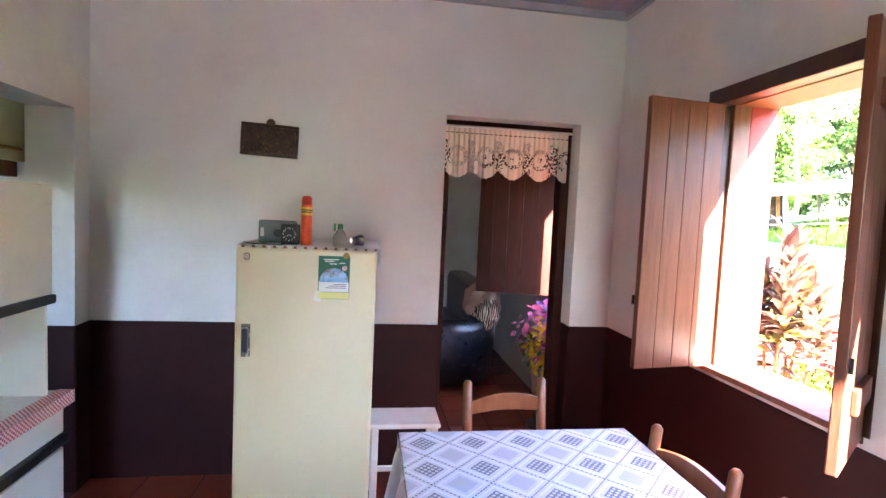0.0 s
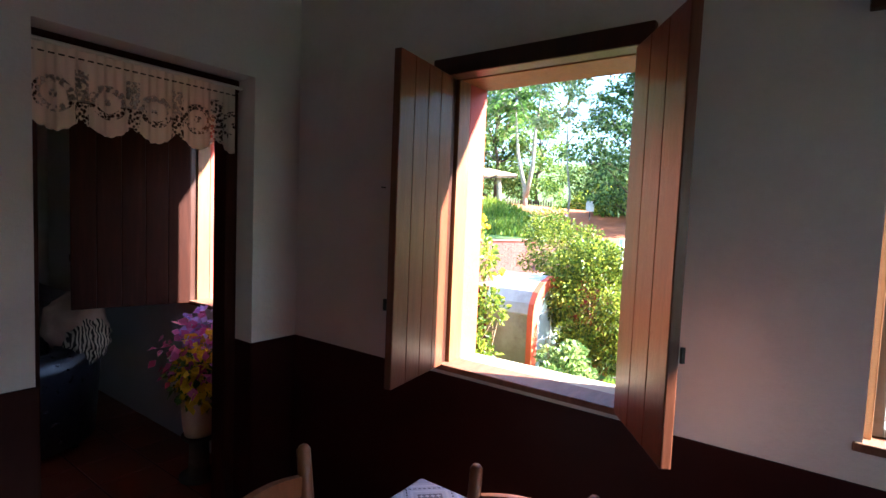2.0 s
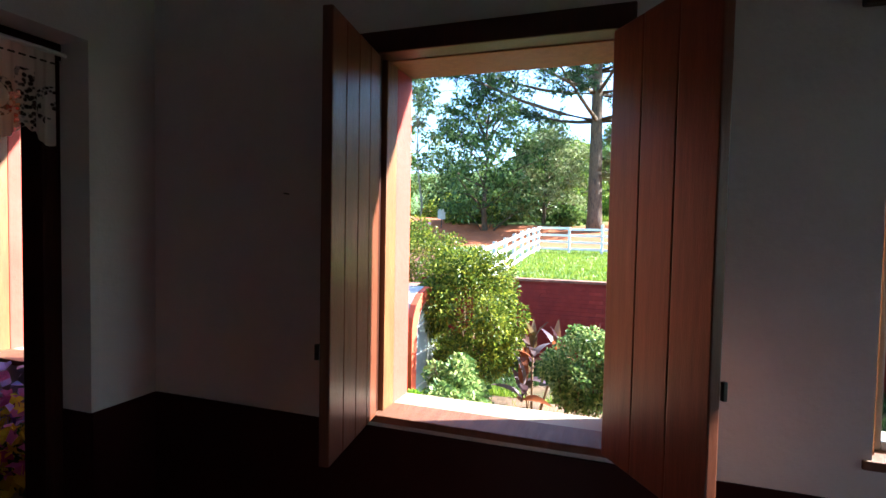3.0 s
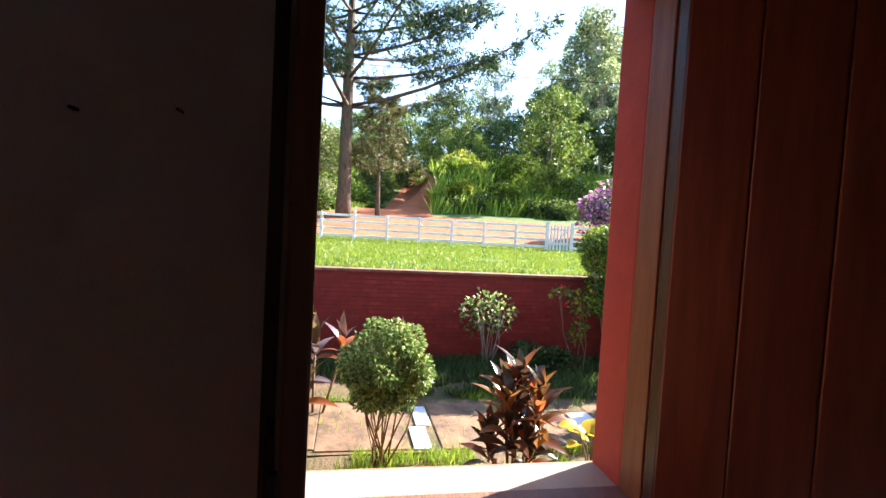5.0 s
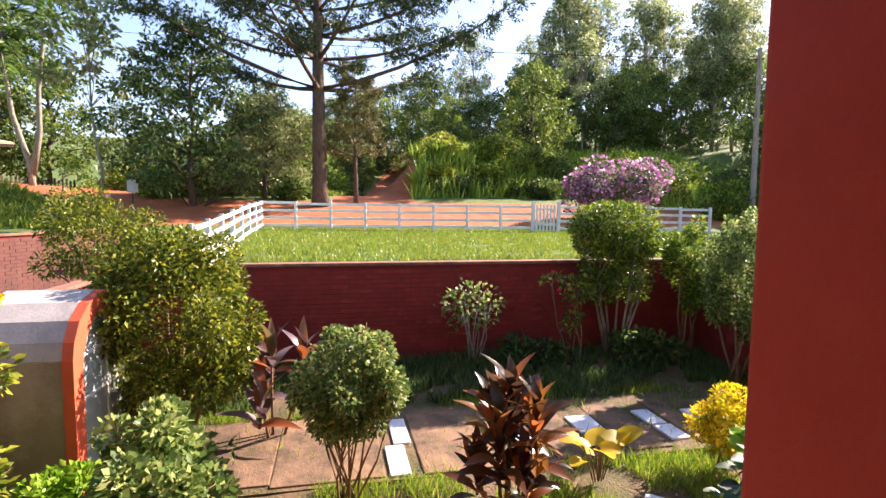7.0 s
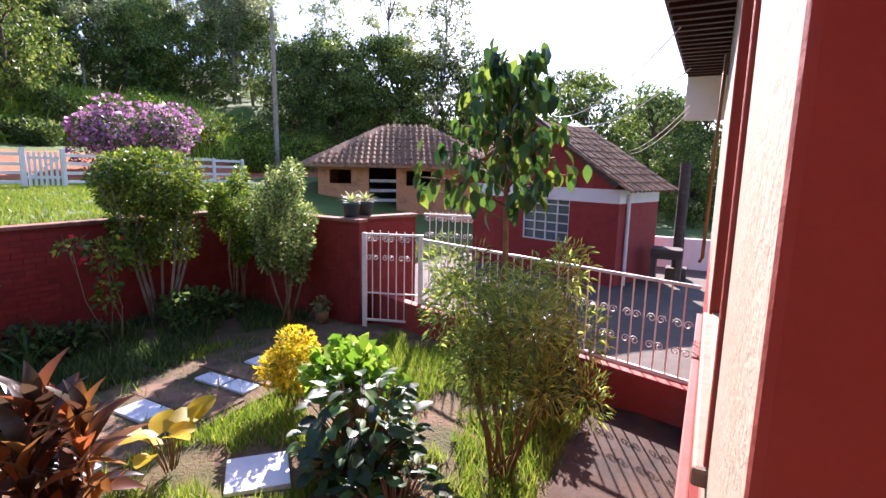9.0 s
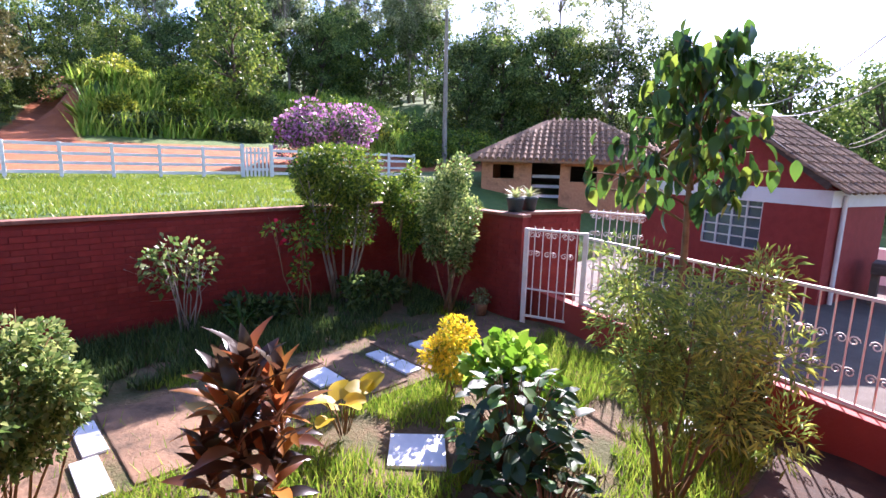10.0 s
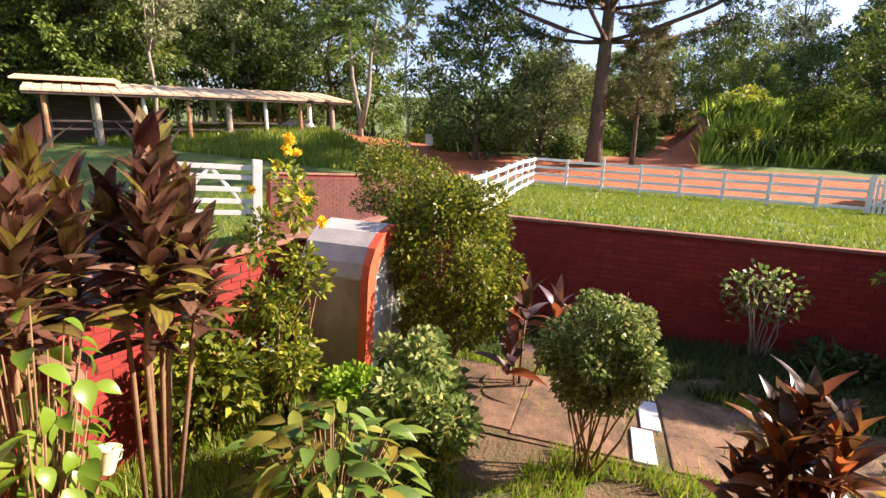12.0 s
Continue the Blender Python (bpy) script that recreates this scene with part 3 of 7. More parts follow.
def height(x, y):
    """The open country beyond the garden."""
    z = 0.65 + 1.45 * smooth01(19.5, 30, x)
    bank = 2.5 * smooth01(28.5, 33, x + 0.22 * (y + 4)) * smooth01(0.5, -2.5, y - (x - 30) * -0.17)
    hill = 11 * smooth01(34, 110, x) + 5 * smooth01(-12, -60, y) * smooth01(20, 50, x - 0.3 * y)
    left = 0.55 * smooth01(9, 22, y) * smooth01(12, 26, x) - 0.7 * smooth01(5.5, 9, y) * smooth01(20, 11, x)
    left -= 0.75 * smooth01(3.6, 5.6, y) * smooth01(20, 10.5, x)
    near = smooth01(9.6, 9.0, x)
    right = -1.6 * smooth01(-5, -9, y) * smooth01(19, 9, x)
    if bank > 0.3:
        bank += 0.35 * noise.noise((x * 0.45, y * 0.45, 7)) + 0.2 * noise.noise((x * 1.3, y * 1.3, 2))
    z = z + bank + hill + left + right
    return z * (1 - near) + near * min(z, G - 0.8)


def grid_mesh(name, xs, ys, f, material):
    v = [(x, y, f(x, y)) for x in xs for y in ys]
    n = len(ys)
    return raw(name, v, [(i * n + j, (i + 1) * n + j, (i + 1) * n + j + 1, i * n + j + 1) for i in range(len(xs) - 1) for j in range(n - 1)], material, True)


def steps(stops):
    out = []
    for a, b, s in stops:
        out += [a + k * s for k in range(int(round((b - a) / s)))]
    return out + [stops[-1][1]]


# the sheet carries turf, and red earth along the road
s = Nodes("country_ground")
co = s.add("NewGeometry")
sep = s.add("SeparateXYZ")
s.to(co.outputs["Position"], sep.inputs[0])


def calc(op, a, b):
    n = s.t.nodes.new("ShaderNodeMath")
    n.operation = op
    for sock, v in zip(n.inputs, (a, b)):
        if hasattr(v, "is_output"):
            s.to(v, sock)
        else:
            sock.default_value = v
    return n.outputs[0]


wob = calc("MULTIPLY", calc("SUBTRACT", s.noise(0.35, 5, shift=False), 0.5), 2.2)
uphill = calc("ABSOLUTE", calc("ADD", calc("ADD", sep.outputs["Y"], calc("MULTIPLY", calc("SUBTRACT", sep.outputs["X"], 30), 0.17)), calc("MULTIPLY", wob, 0.5)), 0)
on_hill = s.ramp(calc("SUBTRACT", 2.3, uphill), 0, 0.4)
across = s.ramp(calc("SUBTRACT", 3.0, calc("ABSOLUTE", calc("ADD", calc("SUBTRACT", calc("SUBTRACT", sep.outputs["X"], 24.2), calc("MULTIPLY", calc("MAXIMUM", calc("SUBTRACT", sep.outputs["Y"], 9.0), 0.0), 0.9)), calc("MULTIPLY", wob, 0.5)), 0)), 0, 0.7)
far = s.ramp(sep.outputs["X"], 24, 25)
road = calc("MAXIMUM", across, calc("MULTIPLY", on_hill, far))
turf = s.mix(s.ramp(s.noise(5, 6, shift=False), 0.3, 0.7), lin("41591f"), lin("58702a"))
turf = s.mix(s.ramp(s.noise(0.6, 6, shift=False), 0.5, 0.75), turf, lin("6a6c36"))
earth = s.mix(s.ramp(s.noise(1.4, 6, shift=False), 0.3, 0.7), lin("b5673a"), lin("94502a"))
s.to(s.mix(road, turf, earth), s.b.inputs["Base Color"])
s.b.inputs["Roughness"].default_value = 0.95
s.bump(s.noise(14, 6, shift=False), 0.6, 0.05)
COUNTRY = s.m
xs = steps([(-300, -20, 40), (-20, 8.8, 3.6), (8.8, 9.6, 0.2), (9.6, 60, 0.8), (60, 140, 8), (140, 1500, 136)])
ys = steps([(-1200, -80, 112), (-80, -30, 5), (-30, 30, 0.8), (30, 80, 5), (80, 1200, 112)])
tagged(new("ground", grid_mesh("ground", xs, ys, height, COUNTRY)), "sunlit turf and red earth country", "", "", "structure")

# garden bed inside the walls
rng0 = np.random.default_rng(3)
gx, gy = steps([(2.19, 9.0, 0.17)]), steps([(-3.5, 5.4, 0.2)])
bed = tagged(new("garden_ground", grid_mesh("garden_ground", gx, gy, lambda x, y: G - 0.03 + 0.05 * noise.noise((x * 1.3, y * 1.3, 0)) + 0.10 * smooth01(7.6, 8.8, x), SOIL)), "dark garden soil with grass", "", "", "structure")
setting("yard", boxes((-3, 14, -20, -3.3, -1.5, -1.2)), CONCRETE, "worn grey concrete yard")

# brick boundary wall
BH, BL = 0.068, 0.225


def brick_wall(name, p0, p1, z0, z1, label, parts_span=None, thick=0.14, face=None):
    """A painted brick wall from p0 to p1; the bricks within parts_span (metres along it) are single pieces."""
    p0, p1 = Vector((*p0, 0)), Vector((*p1, 0))
    d = p1 - p0
    ln, ang = d.length, math.degrees(math.atan2(d.y, d.x))
    ob = setting(name, boxes((0, ln, -thick / 2 + 0.008, thick / 2 - 0.008, z0, z1)), MORTAR, label)
    ob.matrix_world = pose(p0.x, p0.y, 0, 0, 0, ang)
    part("cap", boxes((-0.03, ln + 0.03, -thick / 2 - 0.03, thick / 2 + 0.03, z1, z1 + 0.045, 0.012)), CAP, ob, "weathered brick coping")
    one = mesh_of("brick", box(bmesh.new(), 0.004, BL - 0.004, -thick / 2, thick / 2, 0.003, BH - 0.004, 0.004), face or BRICKPAINT)
    rng = np.random.default_rng(11)
    rest_v, rest_f = [], []
    for r in range(int((z1 - z0) / BH)):
        x = -BL / 2 * (r % 2)
        while x < ln - 0.02:
            a, b = max(0, x), min(ln, x + BL)
            if b - a > 0.03:
                z = z0 + r * BH
                jut = rng.normal(0, 0.0022)
                if parts_span and parts_span[0] <= x <= parts_span[1] and b - a > BL - 0.01:
                    o = new("brick", one)
                    o.parent = ob
                    o.location = (x, jut, z)
                else:
                    k = len(rest_v)
                    h = thick / 2
                    rest_v += [(u, v + jut, w) for u in (a + 0.004, b - 0.004) for v in (-h, h) for w in (z + 0.003, z + BH - 0.004)]
                    rest_f += [tuple(k + q for q in f) for f in ((0, 1, 3, 2), (4, 6, 7, 5), (0, 4, 5, 1), (2, 3, 7, 6), (1, 5, 7, 3), (0, 2, 6, 4))]
            x += BL
    o = new("brickwork", raw("brickwork", rest_v, rest_f, face or BRICKPAINT))
    o.parent = ob
    o["kind"] = "stuff"
    return ob


# path of concrete slabs and white pavers
path = setting("path", boxes((5.9, 7.35, -3.3, 3.9, G - 0.08, G - 0.008)), SOIL, "garden path of brown slabs and white pavers")
for y0, y1, x0, x1 in ((1.93, 2.87, 5.95, 7.25), (2.874, 3.7, 6.0, 7.3), (0.78, 1.60, 5.93, 7.20), (-0.05, 0.36, 5.95, 7.15), (-0.85, -0.40, 5.98, 7.1), (-1.45, -1.18, 6.0, 7.1), (-2.1, -1.75, 5.9, 7.0), (-3.2, -2.2, 5.8, 6.9)):
    part("slab", box(bmesh.new(), x0, x1, y0, y1, G - 0.05, G + 0.008, 0.012), SLAB, path)
for x0, x1, y0, y1 in ((5.94, 6.48, 1.71, 1.89), (6.52, 7.08, 1.63, 1.80), (6.0, 6.5, 0.42, 0.62), (6.5, 6.95, 0.42, 0.62), (6.1, 6.42, -1.14, -0.93), (6.45, 6.82, -1.12, -0.92), (6.4, 6.8, -0.38, -0.1), (6.3, 6.75, -1.72, -1.5)):
    part("paver", box(bmesh.new(), x0, x1, y0, y1, G - 0.04, G + 0.014, 0.008), WHITETILE, path)


def flagstone(x, y, sx, sy, rz, mat, label):
    bm = box(bmesh.new(), -sx / 2, sx / 2, -sy / 2, sy / 2, -0.06, 0.0, 0.008)
    o = tagged(part("stepping_stone", bm, mat), label, "stepping stone", "stepping stones in the garden")
    o.matrix_world = pose(x, y, G + 0.01, rng0.uniform(-2, 2), rng0.uniform(-2, 2), rz)


flagstone(4.98, -0.10, 0.44, 0.42, 48, WHITETILE, "square white paver in the soil")
flagstone(3.56, -2.20, 0.40, 0.36, 20, WHITETILE, "white paver with grey marks in the grass")
flagstone(4.95, 2.90, 0.36, 0.4, 10, CONCRETE, "grey concrete stepping stone")
setting("apron", boxes((XO + 0.06, 3.05, -2.5, 2.0, G - 0.1, G + 0.01, 0.01)), surface("apron_concrete", "4c3522", "3a2819", 0.9, 4, "241a12", 1.6, (0.45, 0.62), 0.5, 40), "stained concrete apron beside the house")
setting("wall_low", boxes((-1.0, 4.6, -0.07, 0.07, -1.4, -0.42, 0.01)), OUTRED, "low red wall under the railing").matrix_world = pose(3.0, -2.68, 0, 0, 0, -17.5)

# arched shelter
ob = thing("garden_shelter", "grey rendered shelter with arched roof and orange-edged door", "shelter", pose(6.0, 4.28, G, 0, 0, 0))
prof = [(0, 0), (0, 1.10), (0.03, 1.23), (0.12, 1.37), (0.28, 1.48), (0.55, 1.54), (0.82, 1.50), (1.0, 1.39), (1.1, 1.21), (1.12, 1.07), (1.12, 0)]


def arch(bm, y0, y1, inset=0.0, hollow=None):
    def ring(y, k):
        return [bm.verts.new((0.56 + (x - 0.56) * (1 - k / 0.56), y, z * (1 - k / 1.6))) for x, z in prof]
    a, b = ring(y0, inset), ring(y1, inset)
    for i in range(len(a) - 1):
        bm.faces.new((a[i], a[i + 1], b[i + 1], b[i]))
    if hollow is None:
        bm.faces.new(a[::-1]), bm.faces.new(b)
    else:
        c, d = ring(y0, hollow), ring(y1, hollow)
        for i in range(len(a) - 1):
            bm.faces.new((c[i + 1], c[i], d[i], d[i + 1]))
            bm.faces.new((a[i + 1], a[i], c[i], c[i + 1]))
            bm.faces.new((b[i], b[i + 1], d[i + 1], d[i]))
    return bm


part("body", arch(bmesh.new(), 0.02, 0.62), surface("shelter_render", "8f826c", "7f725d", 0.85, 4, "b0a690", 1.2, (0.5, 0.75), 0.3, 40), ob, "grey weathered render")
def vault(bm, y0, y1, lo, hi):
    """The shell of the roof, a little proud of the body."""
    pr = [(0.56 + (x - 0.56) * lo, z * lo) for x, z in prof[1:-1]], [(0.56 + (x - 0.56) * hi, z * hi) for x, z in prof[1:-1]]
    rr = [[bm.verts.new((x, y, z)) for x, z in q] for q in pr for y in (y0, y1)]
    n = len(rr[0])
    for i in range(n - 1):
        for a, b in ((rr[0], rr[1]), (rr[3], rr[2]), (rr[2], rr[0]), (rr[1], rr[3])):
            bm.faces.new((a[i], b[i], b[i + 1], a[i + 1]))
    for i in (0, n - 1):
        bm.faces.new((rr[0][i], rr[1][i], rr[3][i], rr[2][i]))
    return bm


part("roof", vault(bmesh.new(), 0.026, 0.66, 0.985, 1.015), surface("roof_cement", "b3ada6", "a19b94", 0.8, 5, "86807a", 2, (0.5, 0.75), 0.3, 40), ob, "pale grey cement roof")
part("rim", arch(bmesh.new(), -0.05, 0.025, -0.02, 0.13), surface("orange_paint", "cf5a36", "c24e2c", 0.7, 4, None, bump=0.2), ob, "orange painted rim")
part("door", arch(bmesh.new(), -0.03, 0.01, 0.135), surface("grey_metal_door", "9aa39f", "8b948f", 0.45, 4, "7a817c", 2, (0.5, 0.8), 0.1, 30), ob, "grey sheet metal door")
for z in (0.35, 0.75, 1.1):
    part("door_bar", boxes((0.14, 0.98, -0.042, -0.03, z, z + 0.02)), FENCEPAINT, ob)
part("door_bar", boxes((0.55, 0.57, -0.044, -0.032, 0.02, 1.4)), FENCEPAINT, ob)

# white post and rail fence on the lawn
def fence_run(p0, p1, posts, label, rails=(0.16, 0.42, 0.68, 0.92), tall=()):
    p0, p1 = Vector(p0), Vector(p1)
    d = p1 - p0
    ob = thing("fence", label, "fence", pose(p0.x, p0.y, 0, 0, 0, math.degrees(math.atan2(d.y, d.x))), "white fence round the lawn")
    ln = d.length
    z = [height(*(p0.lerp(p1, k / (posts - 1)))) for k in range(posts)]
    for k in range(posts):
        h = 1.12 if k in tall else 1.0
        o = part("post", box(bmesh.new(), -0.045, 0.045, -0.045, 0.045, -0.2, h, 0.01), FENCEPAINT, ob)
        o.location = (ln * k / (posts - 1), 0, z[k])
    for k in range(posts - 1):
        a, b = ln * k / (posts - 1), ln * (k + 1) / (posts - 1)
        for r in rails:
            bm = box(bmesh.new(), 0, 1, -0.018, 0.018, -0.045, 0.045, 0.006)
            o = part("rail", bm, FENCEPAINT, ob)
            o.matrix_basis = Matrix.Translation((a, 0.065, z[k] + r + rng0.normal(0, 0.008))) @ pose(0, 0, 0, 0, -math.degrees(math.atan2(z[k + 1] - z[k], b - a)), 0) @ Matrix.Diagonal((b - a, 1, 1, 1))
    return ob


fence_run((20.6, 4.86), (19.2, -4.78), 9, "white painted post and rail fence on the lawn", tall=(2,))
fence_run((19.05, -5.72), (18.2, -11.4), 6, "white painted post and rail fence beside the gate")
fence_run((20.6, 4.86), (11.5, 4.82), 8, "white painted post and rail fence towards the house")

# ---- trees and country ----
rngf = np.random.default_rng(21)
protos = [
    tree("eucalyptus", "tall slender eucalyptus with pale trunk", 15, 2.7, 5200, 0.28, EUCALEAF, 31, PALEBARK, 0.16, 0.4, 22, 1.4),
    tree("woodland_tree", "dense dark green woodland tree", 11, 3.8, 9500, 0.30, TREELEAF, 32, BARK, 0.22, 0.08, 26),
    tree("woodland_tree", "broad mid-green woodland tree", 9, 3.4, 8500, 0.26, MIDLEAF, 33, BARK, 0.2, 0.06, 24),
    tree("eucalyptus", "tall eucalyptus with thin grey-green crown", 17, 2.9, 5200, 0.28, EUCALEAF, 34, PALEBARK, 0.17, 0.4, 22, 1.4),
]
places = []
for k in range(26):
    x = rngf.uniform(41, 54)
    y = rngf.uniform(-38, -10)
    places.append((x, y, (0, 3, 2, 0, 1)[k % 5] if y < -14 else (2, 3, 1)[k % 3]))
for k in range(13):
    a, d = radians(rngf.uniform(-62, -45)), rngf.uniform(38, 46)
    places.append((2 + d * math.cos(a), 2.3 + d * math.sin(a), (1, 2, 1, 3)[k % 4]))
for k in range(13):
    a, d = radians(rngf.uniform(29, 58)), rngf.uniform(41, 52)
    places.append((2 + d * math.cos(a), 2.3 + d * math.sin(a), (1, 2)[k % 2]))
for k in range(10):
    places.append((rngf.uniform(-6, 14), rngf.uniform(-52, -40), (1, 2)[k % 2]))
for k in range(16):
    places.append((rngf.uniform(50, 70), rngf.uniform(-6, 14), (1, 2, 1)[k % 3]))
for k in range(30):
    places.append((rngf.uniform(28, 48), rngf.uniform(30, 60), (0, 3, 0, 0)[k % 4]))
for k in range(6):
    places.append((rngf.uniform(12, 25), rngf.uniform(30, 40), (1, 2)[k % 2]))
places += [(38, -5.5, 2), (40, -9.5, 1), (43, -8, 2), (44, 3.5, 2), (46, 6, 1), (33, 4.6, 2), (34, 7.6, 2), (37, 12, 2), (39, 24, 1), (37, 30, 1), (41, 21, 2), (46, 1.5, 1), (49, -0.3, 2), (50, 3, 1), (43, 4, 2), (38, 3.5, 2), (36, 6.5, 1), (55, -4.6, 1), (58, -7, 2), (52, -7, 2), (41, 9, 1), (45, 10, 2), (35, 14, 2)]
first = [True] * 4
for x, y, k in places:
    s = rngf.uniform(0.75, 1.2) * (0.72 if y < -20 and k in (1, 2) else 0.95 if k in (0, 3) and y < -13 else 0.5 if x > 32 and -7 < y < 20 else 0.62 if x > 32 and -13 < y <= -7 else 0.8 if x > 32 and -18 < y <= -13 else 1.0)
    if abs(y + 0.17 * (x - 30)) < 2.2 and x > 28:
        y += 5
    m = pose(x, y, height(x, y), 0, 0, rngf.uniform(0, 360))
    if first[k]:
        protos[k].matrix_world, first[k] = m, False
        protos[k].scale = (s, s, s)
    else:
        o = copy_thing(protos[k], m)
        o.scale = (s, s, s)

for x, y, k, s in ((60, -9, 1, 0.8), (63, -4, 2, 0.9), (58, -1, 1, 0.7), (66, -8, 2, 1.0), (62, 2, 1, 0.75), (57, -12, 1, 0.8), (70, -2, 1, 0.9),
                   (32.6, -10.1, 2, 0.72), (42, -13, 1, 0.7), (45, -18, 2, 0.75), (43, -22, 1, 0.7), (47, -26, 1, 0.8), (41, -27, 2, 0.7), (40, -33, 1, 0.7), (46, -15, 1, 0.75), (37, -33, 1, 0.65), (49, -21, 1, 0.8), (6, -34, 1, 0.75), (9.5, -31, 2, 0.9), (3.2, -36, 1, 0.7), (12, -35, 1, 0.8), (15, -30, 2, 0.8), (0.5, -33, 2, 0.75), (18, -34, 1, 0.8), (3.4, -30, 2, 0.5)):
    o = copy_thing(protos[k], pose(x, y, height(x, y), 0, 0, rngf.uniform(0, 360)))
    o.scale = (s, s, s)

# broad low tree left of the pine
o = tree("shade_tree", "broad dark tree with drooping branches beside the road", 6.9, 2.9, 11500, 0.19, DARKLEAF, 35, BARK, 0.16, 0.1, 34)
o.matrix_world = pose(25.4, 8.2, height(25.4, 8.2))
o = tree("shade_tree", "light olive tree beside the pine", 4.6, 2.2, 9000, 0.16, PALELEAF, 36, BARK, 0.12, 0.12, 22)
o.matrix_world = pose(27.6, 5.6, height(27.6, 5.6))
o = tree("feathery_tree", "thin young tree with sparse crown", 8.5, 1.7, 1800, 0.24, PALELEAF, 38, PALEBARK, 0.07, 0.55, 12)
o.matrix_world = pose(25.5, 11.8, height(25.5, 11.8))


def araucaria(at, top, low, reach, seed, label, whorl=6, gap=1.0, r=0.34, brushes=19, brush=1.0, rise=0.36, needle=0.2, leaf=None):
    """A pine with whorls of long rising limbs, bare near the trunk, that carry hanging needle brushes towards their ends."""
    rng = np.random.default_rng(seed)
    ob = thing("pine_tree", label, "tree", pose(*at))
    part("trunk", tube(bmesh.new(), [(0, 0, -0.4), (0.05, 0, 1), (0, 0.04, top * 0.5), (0.03, 0, top)], [r * 1.3, r, r * 0.72, r * 0.2], 12), BARK, ob, smooth=True)
    pts, outs = [], []
    bm = bmesh.new()
    z, turn = low, 0.0
    while z < top:
        f = (z - low) / (top - low)
        turn += 0.55
        for k in range(whorl):
            a = k * 2 * math.pi / whorl + turn + rng.uniform(-0.2, 0.2)
            ln = reach * (1 - 0.6 * f) * rng.uniform(0.75, 1.1)
            d = Vector((math.cos(a), math.sin(a), 0))
            side = Vector((-d.y, d.x, 0))
            bend = side * rng.normal(0, 0.06) * ln
            up = rise * rng.uniform(0.75, 1.2)
            line = [Vector((0, 0, z)) + d * ln * t + bend * t * t + Vector((0, 0, ln * up * (0.35 * t + 0.65 * t * t))) for t in (0, 0.2, 0.4, 0.6, 0.8, 1.0)]
            tube(bm, line, [0.11 * r / 0.34 * (1 - 0.5 * f) * q for q in (1, 0.85, 0.7, 0.55, 0.38, 0.16)], 6)
            for j in range(brushes):
                t = 0.42 + 0.58 * (j + rng.uniform(0, 0.9)) / brushes
                i = min(4, int(t * 5))
                p = line[i].lerp(line[i + 1], t * 5 - i)
                w = (1.15 - 0.5 * t) * brush
                fork = p + (side * (1 if j % 2 else -1) * rng.uniform(0.25, 0.95) + d * rng.uniform(0.15, 0.7)) * w + Vector((0, 0, rng.uniform(-0.1, 0.3) * w))
                tube(bm, [p, p.lerp(fork, 0.5) + Vector((0, 0, 0.08 * w)), fork], [0.022, 0.016, 0.009], 4)
                for m in range(6):
                    q0 = p.lerp(fork, 0.3 + 0.7 * m / 5)
                    way = ((fork - p).normalized() * rng.uniform(0.3, 1.0) + Vector(rng.normal(0, 0.55, 3)) - Vector((0, 0, rng.uniform(0.1, 0.8)))).normalized()
                    ln2 = brush * rng.uniform(0.4, 0.85)
                    for u in np.linspace(0.05, 1.0, 9):
                        c = q0 + way * ln2 * u + Vector((0, 0, 0.25 * ln2 * u * u))
                        for _ in range(2):
                            pts.append(c)
                            outs.append(way * 0.9 + Vector(rng.normal(0, 0.5, 3)))
        z += gap * rng.uniform(0.75, 1.15)
    part("limb", bm, BARK, ob, smooth=True)["kind"] = "stuff"
    cr = new("crown", leaf_mesh("crown", np.array([tuple(p) for p in pts]), np.array([tuple(p) for p in outs]), needle, leaf or PINELEAF, rng, 0.3, 0.0))
    cr.parent = ob
    cr["kind"] = "stuff"


araucaria((25.6, 2.95, height(25.6, 2.95)), 13.5, 5.2, 8.4, 51, "tall dark pine with long rising limbs and hanging needle brushes", 5, 1.25)
araucaria((26.4, 1.3, height(26.4, 1.3)), 5.6, 2.2, 1.5, 52, "young brownish pine beside the large trunk", 5, 0.75, 0.1, 4, 0.55, 0.35, 0.14, foliage("young_needles", ("4c5228", "6e7040", "949058"), 0.3))


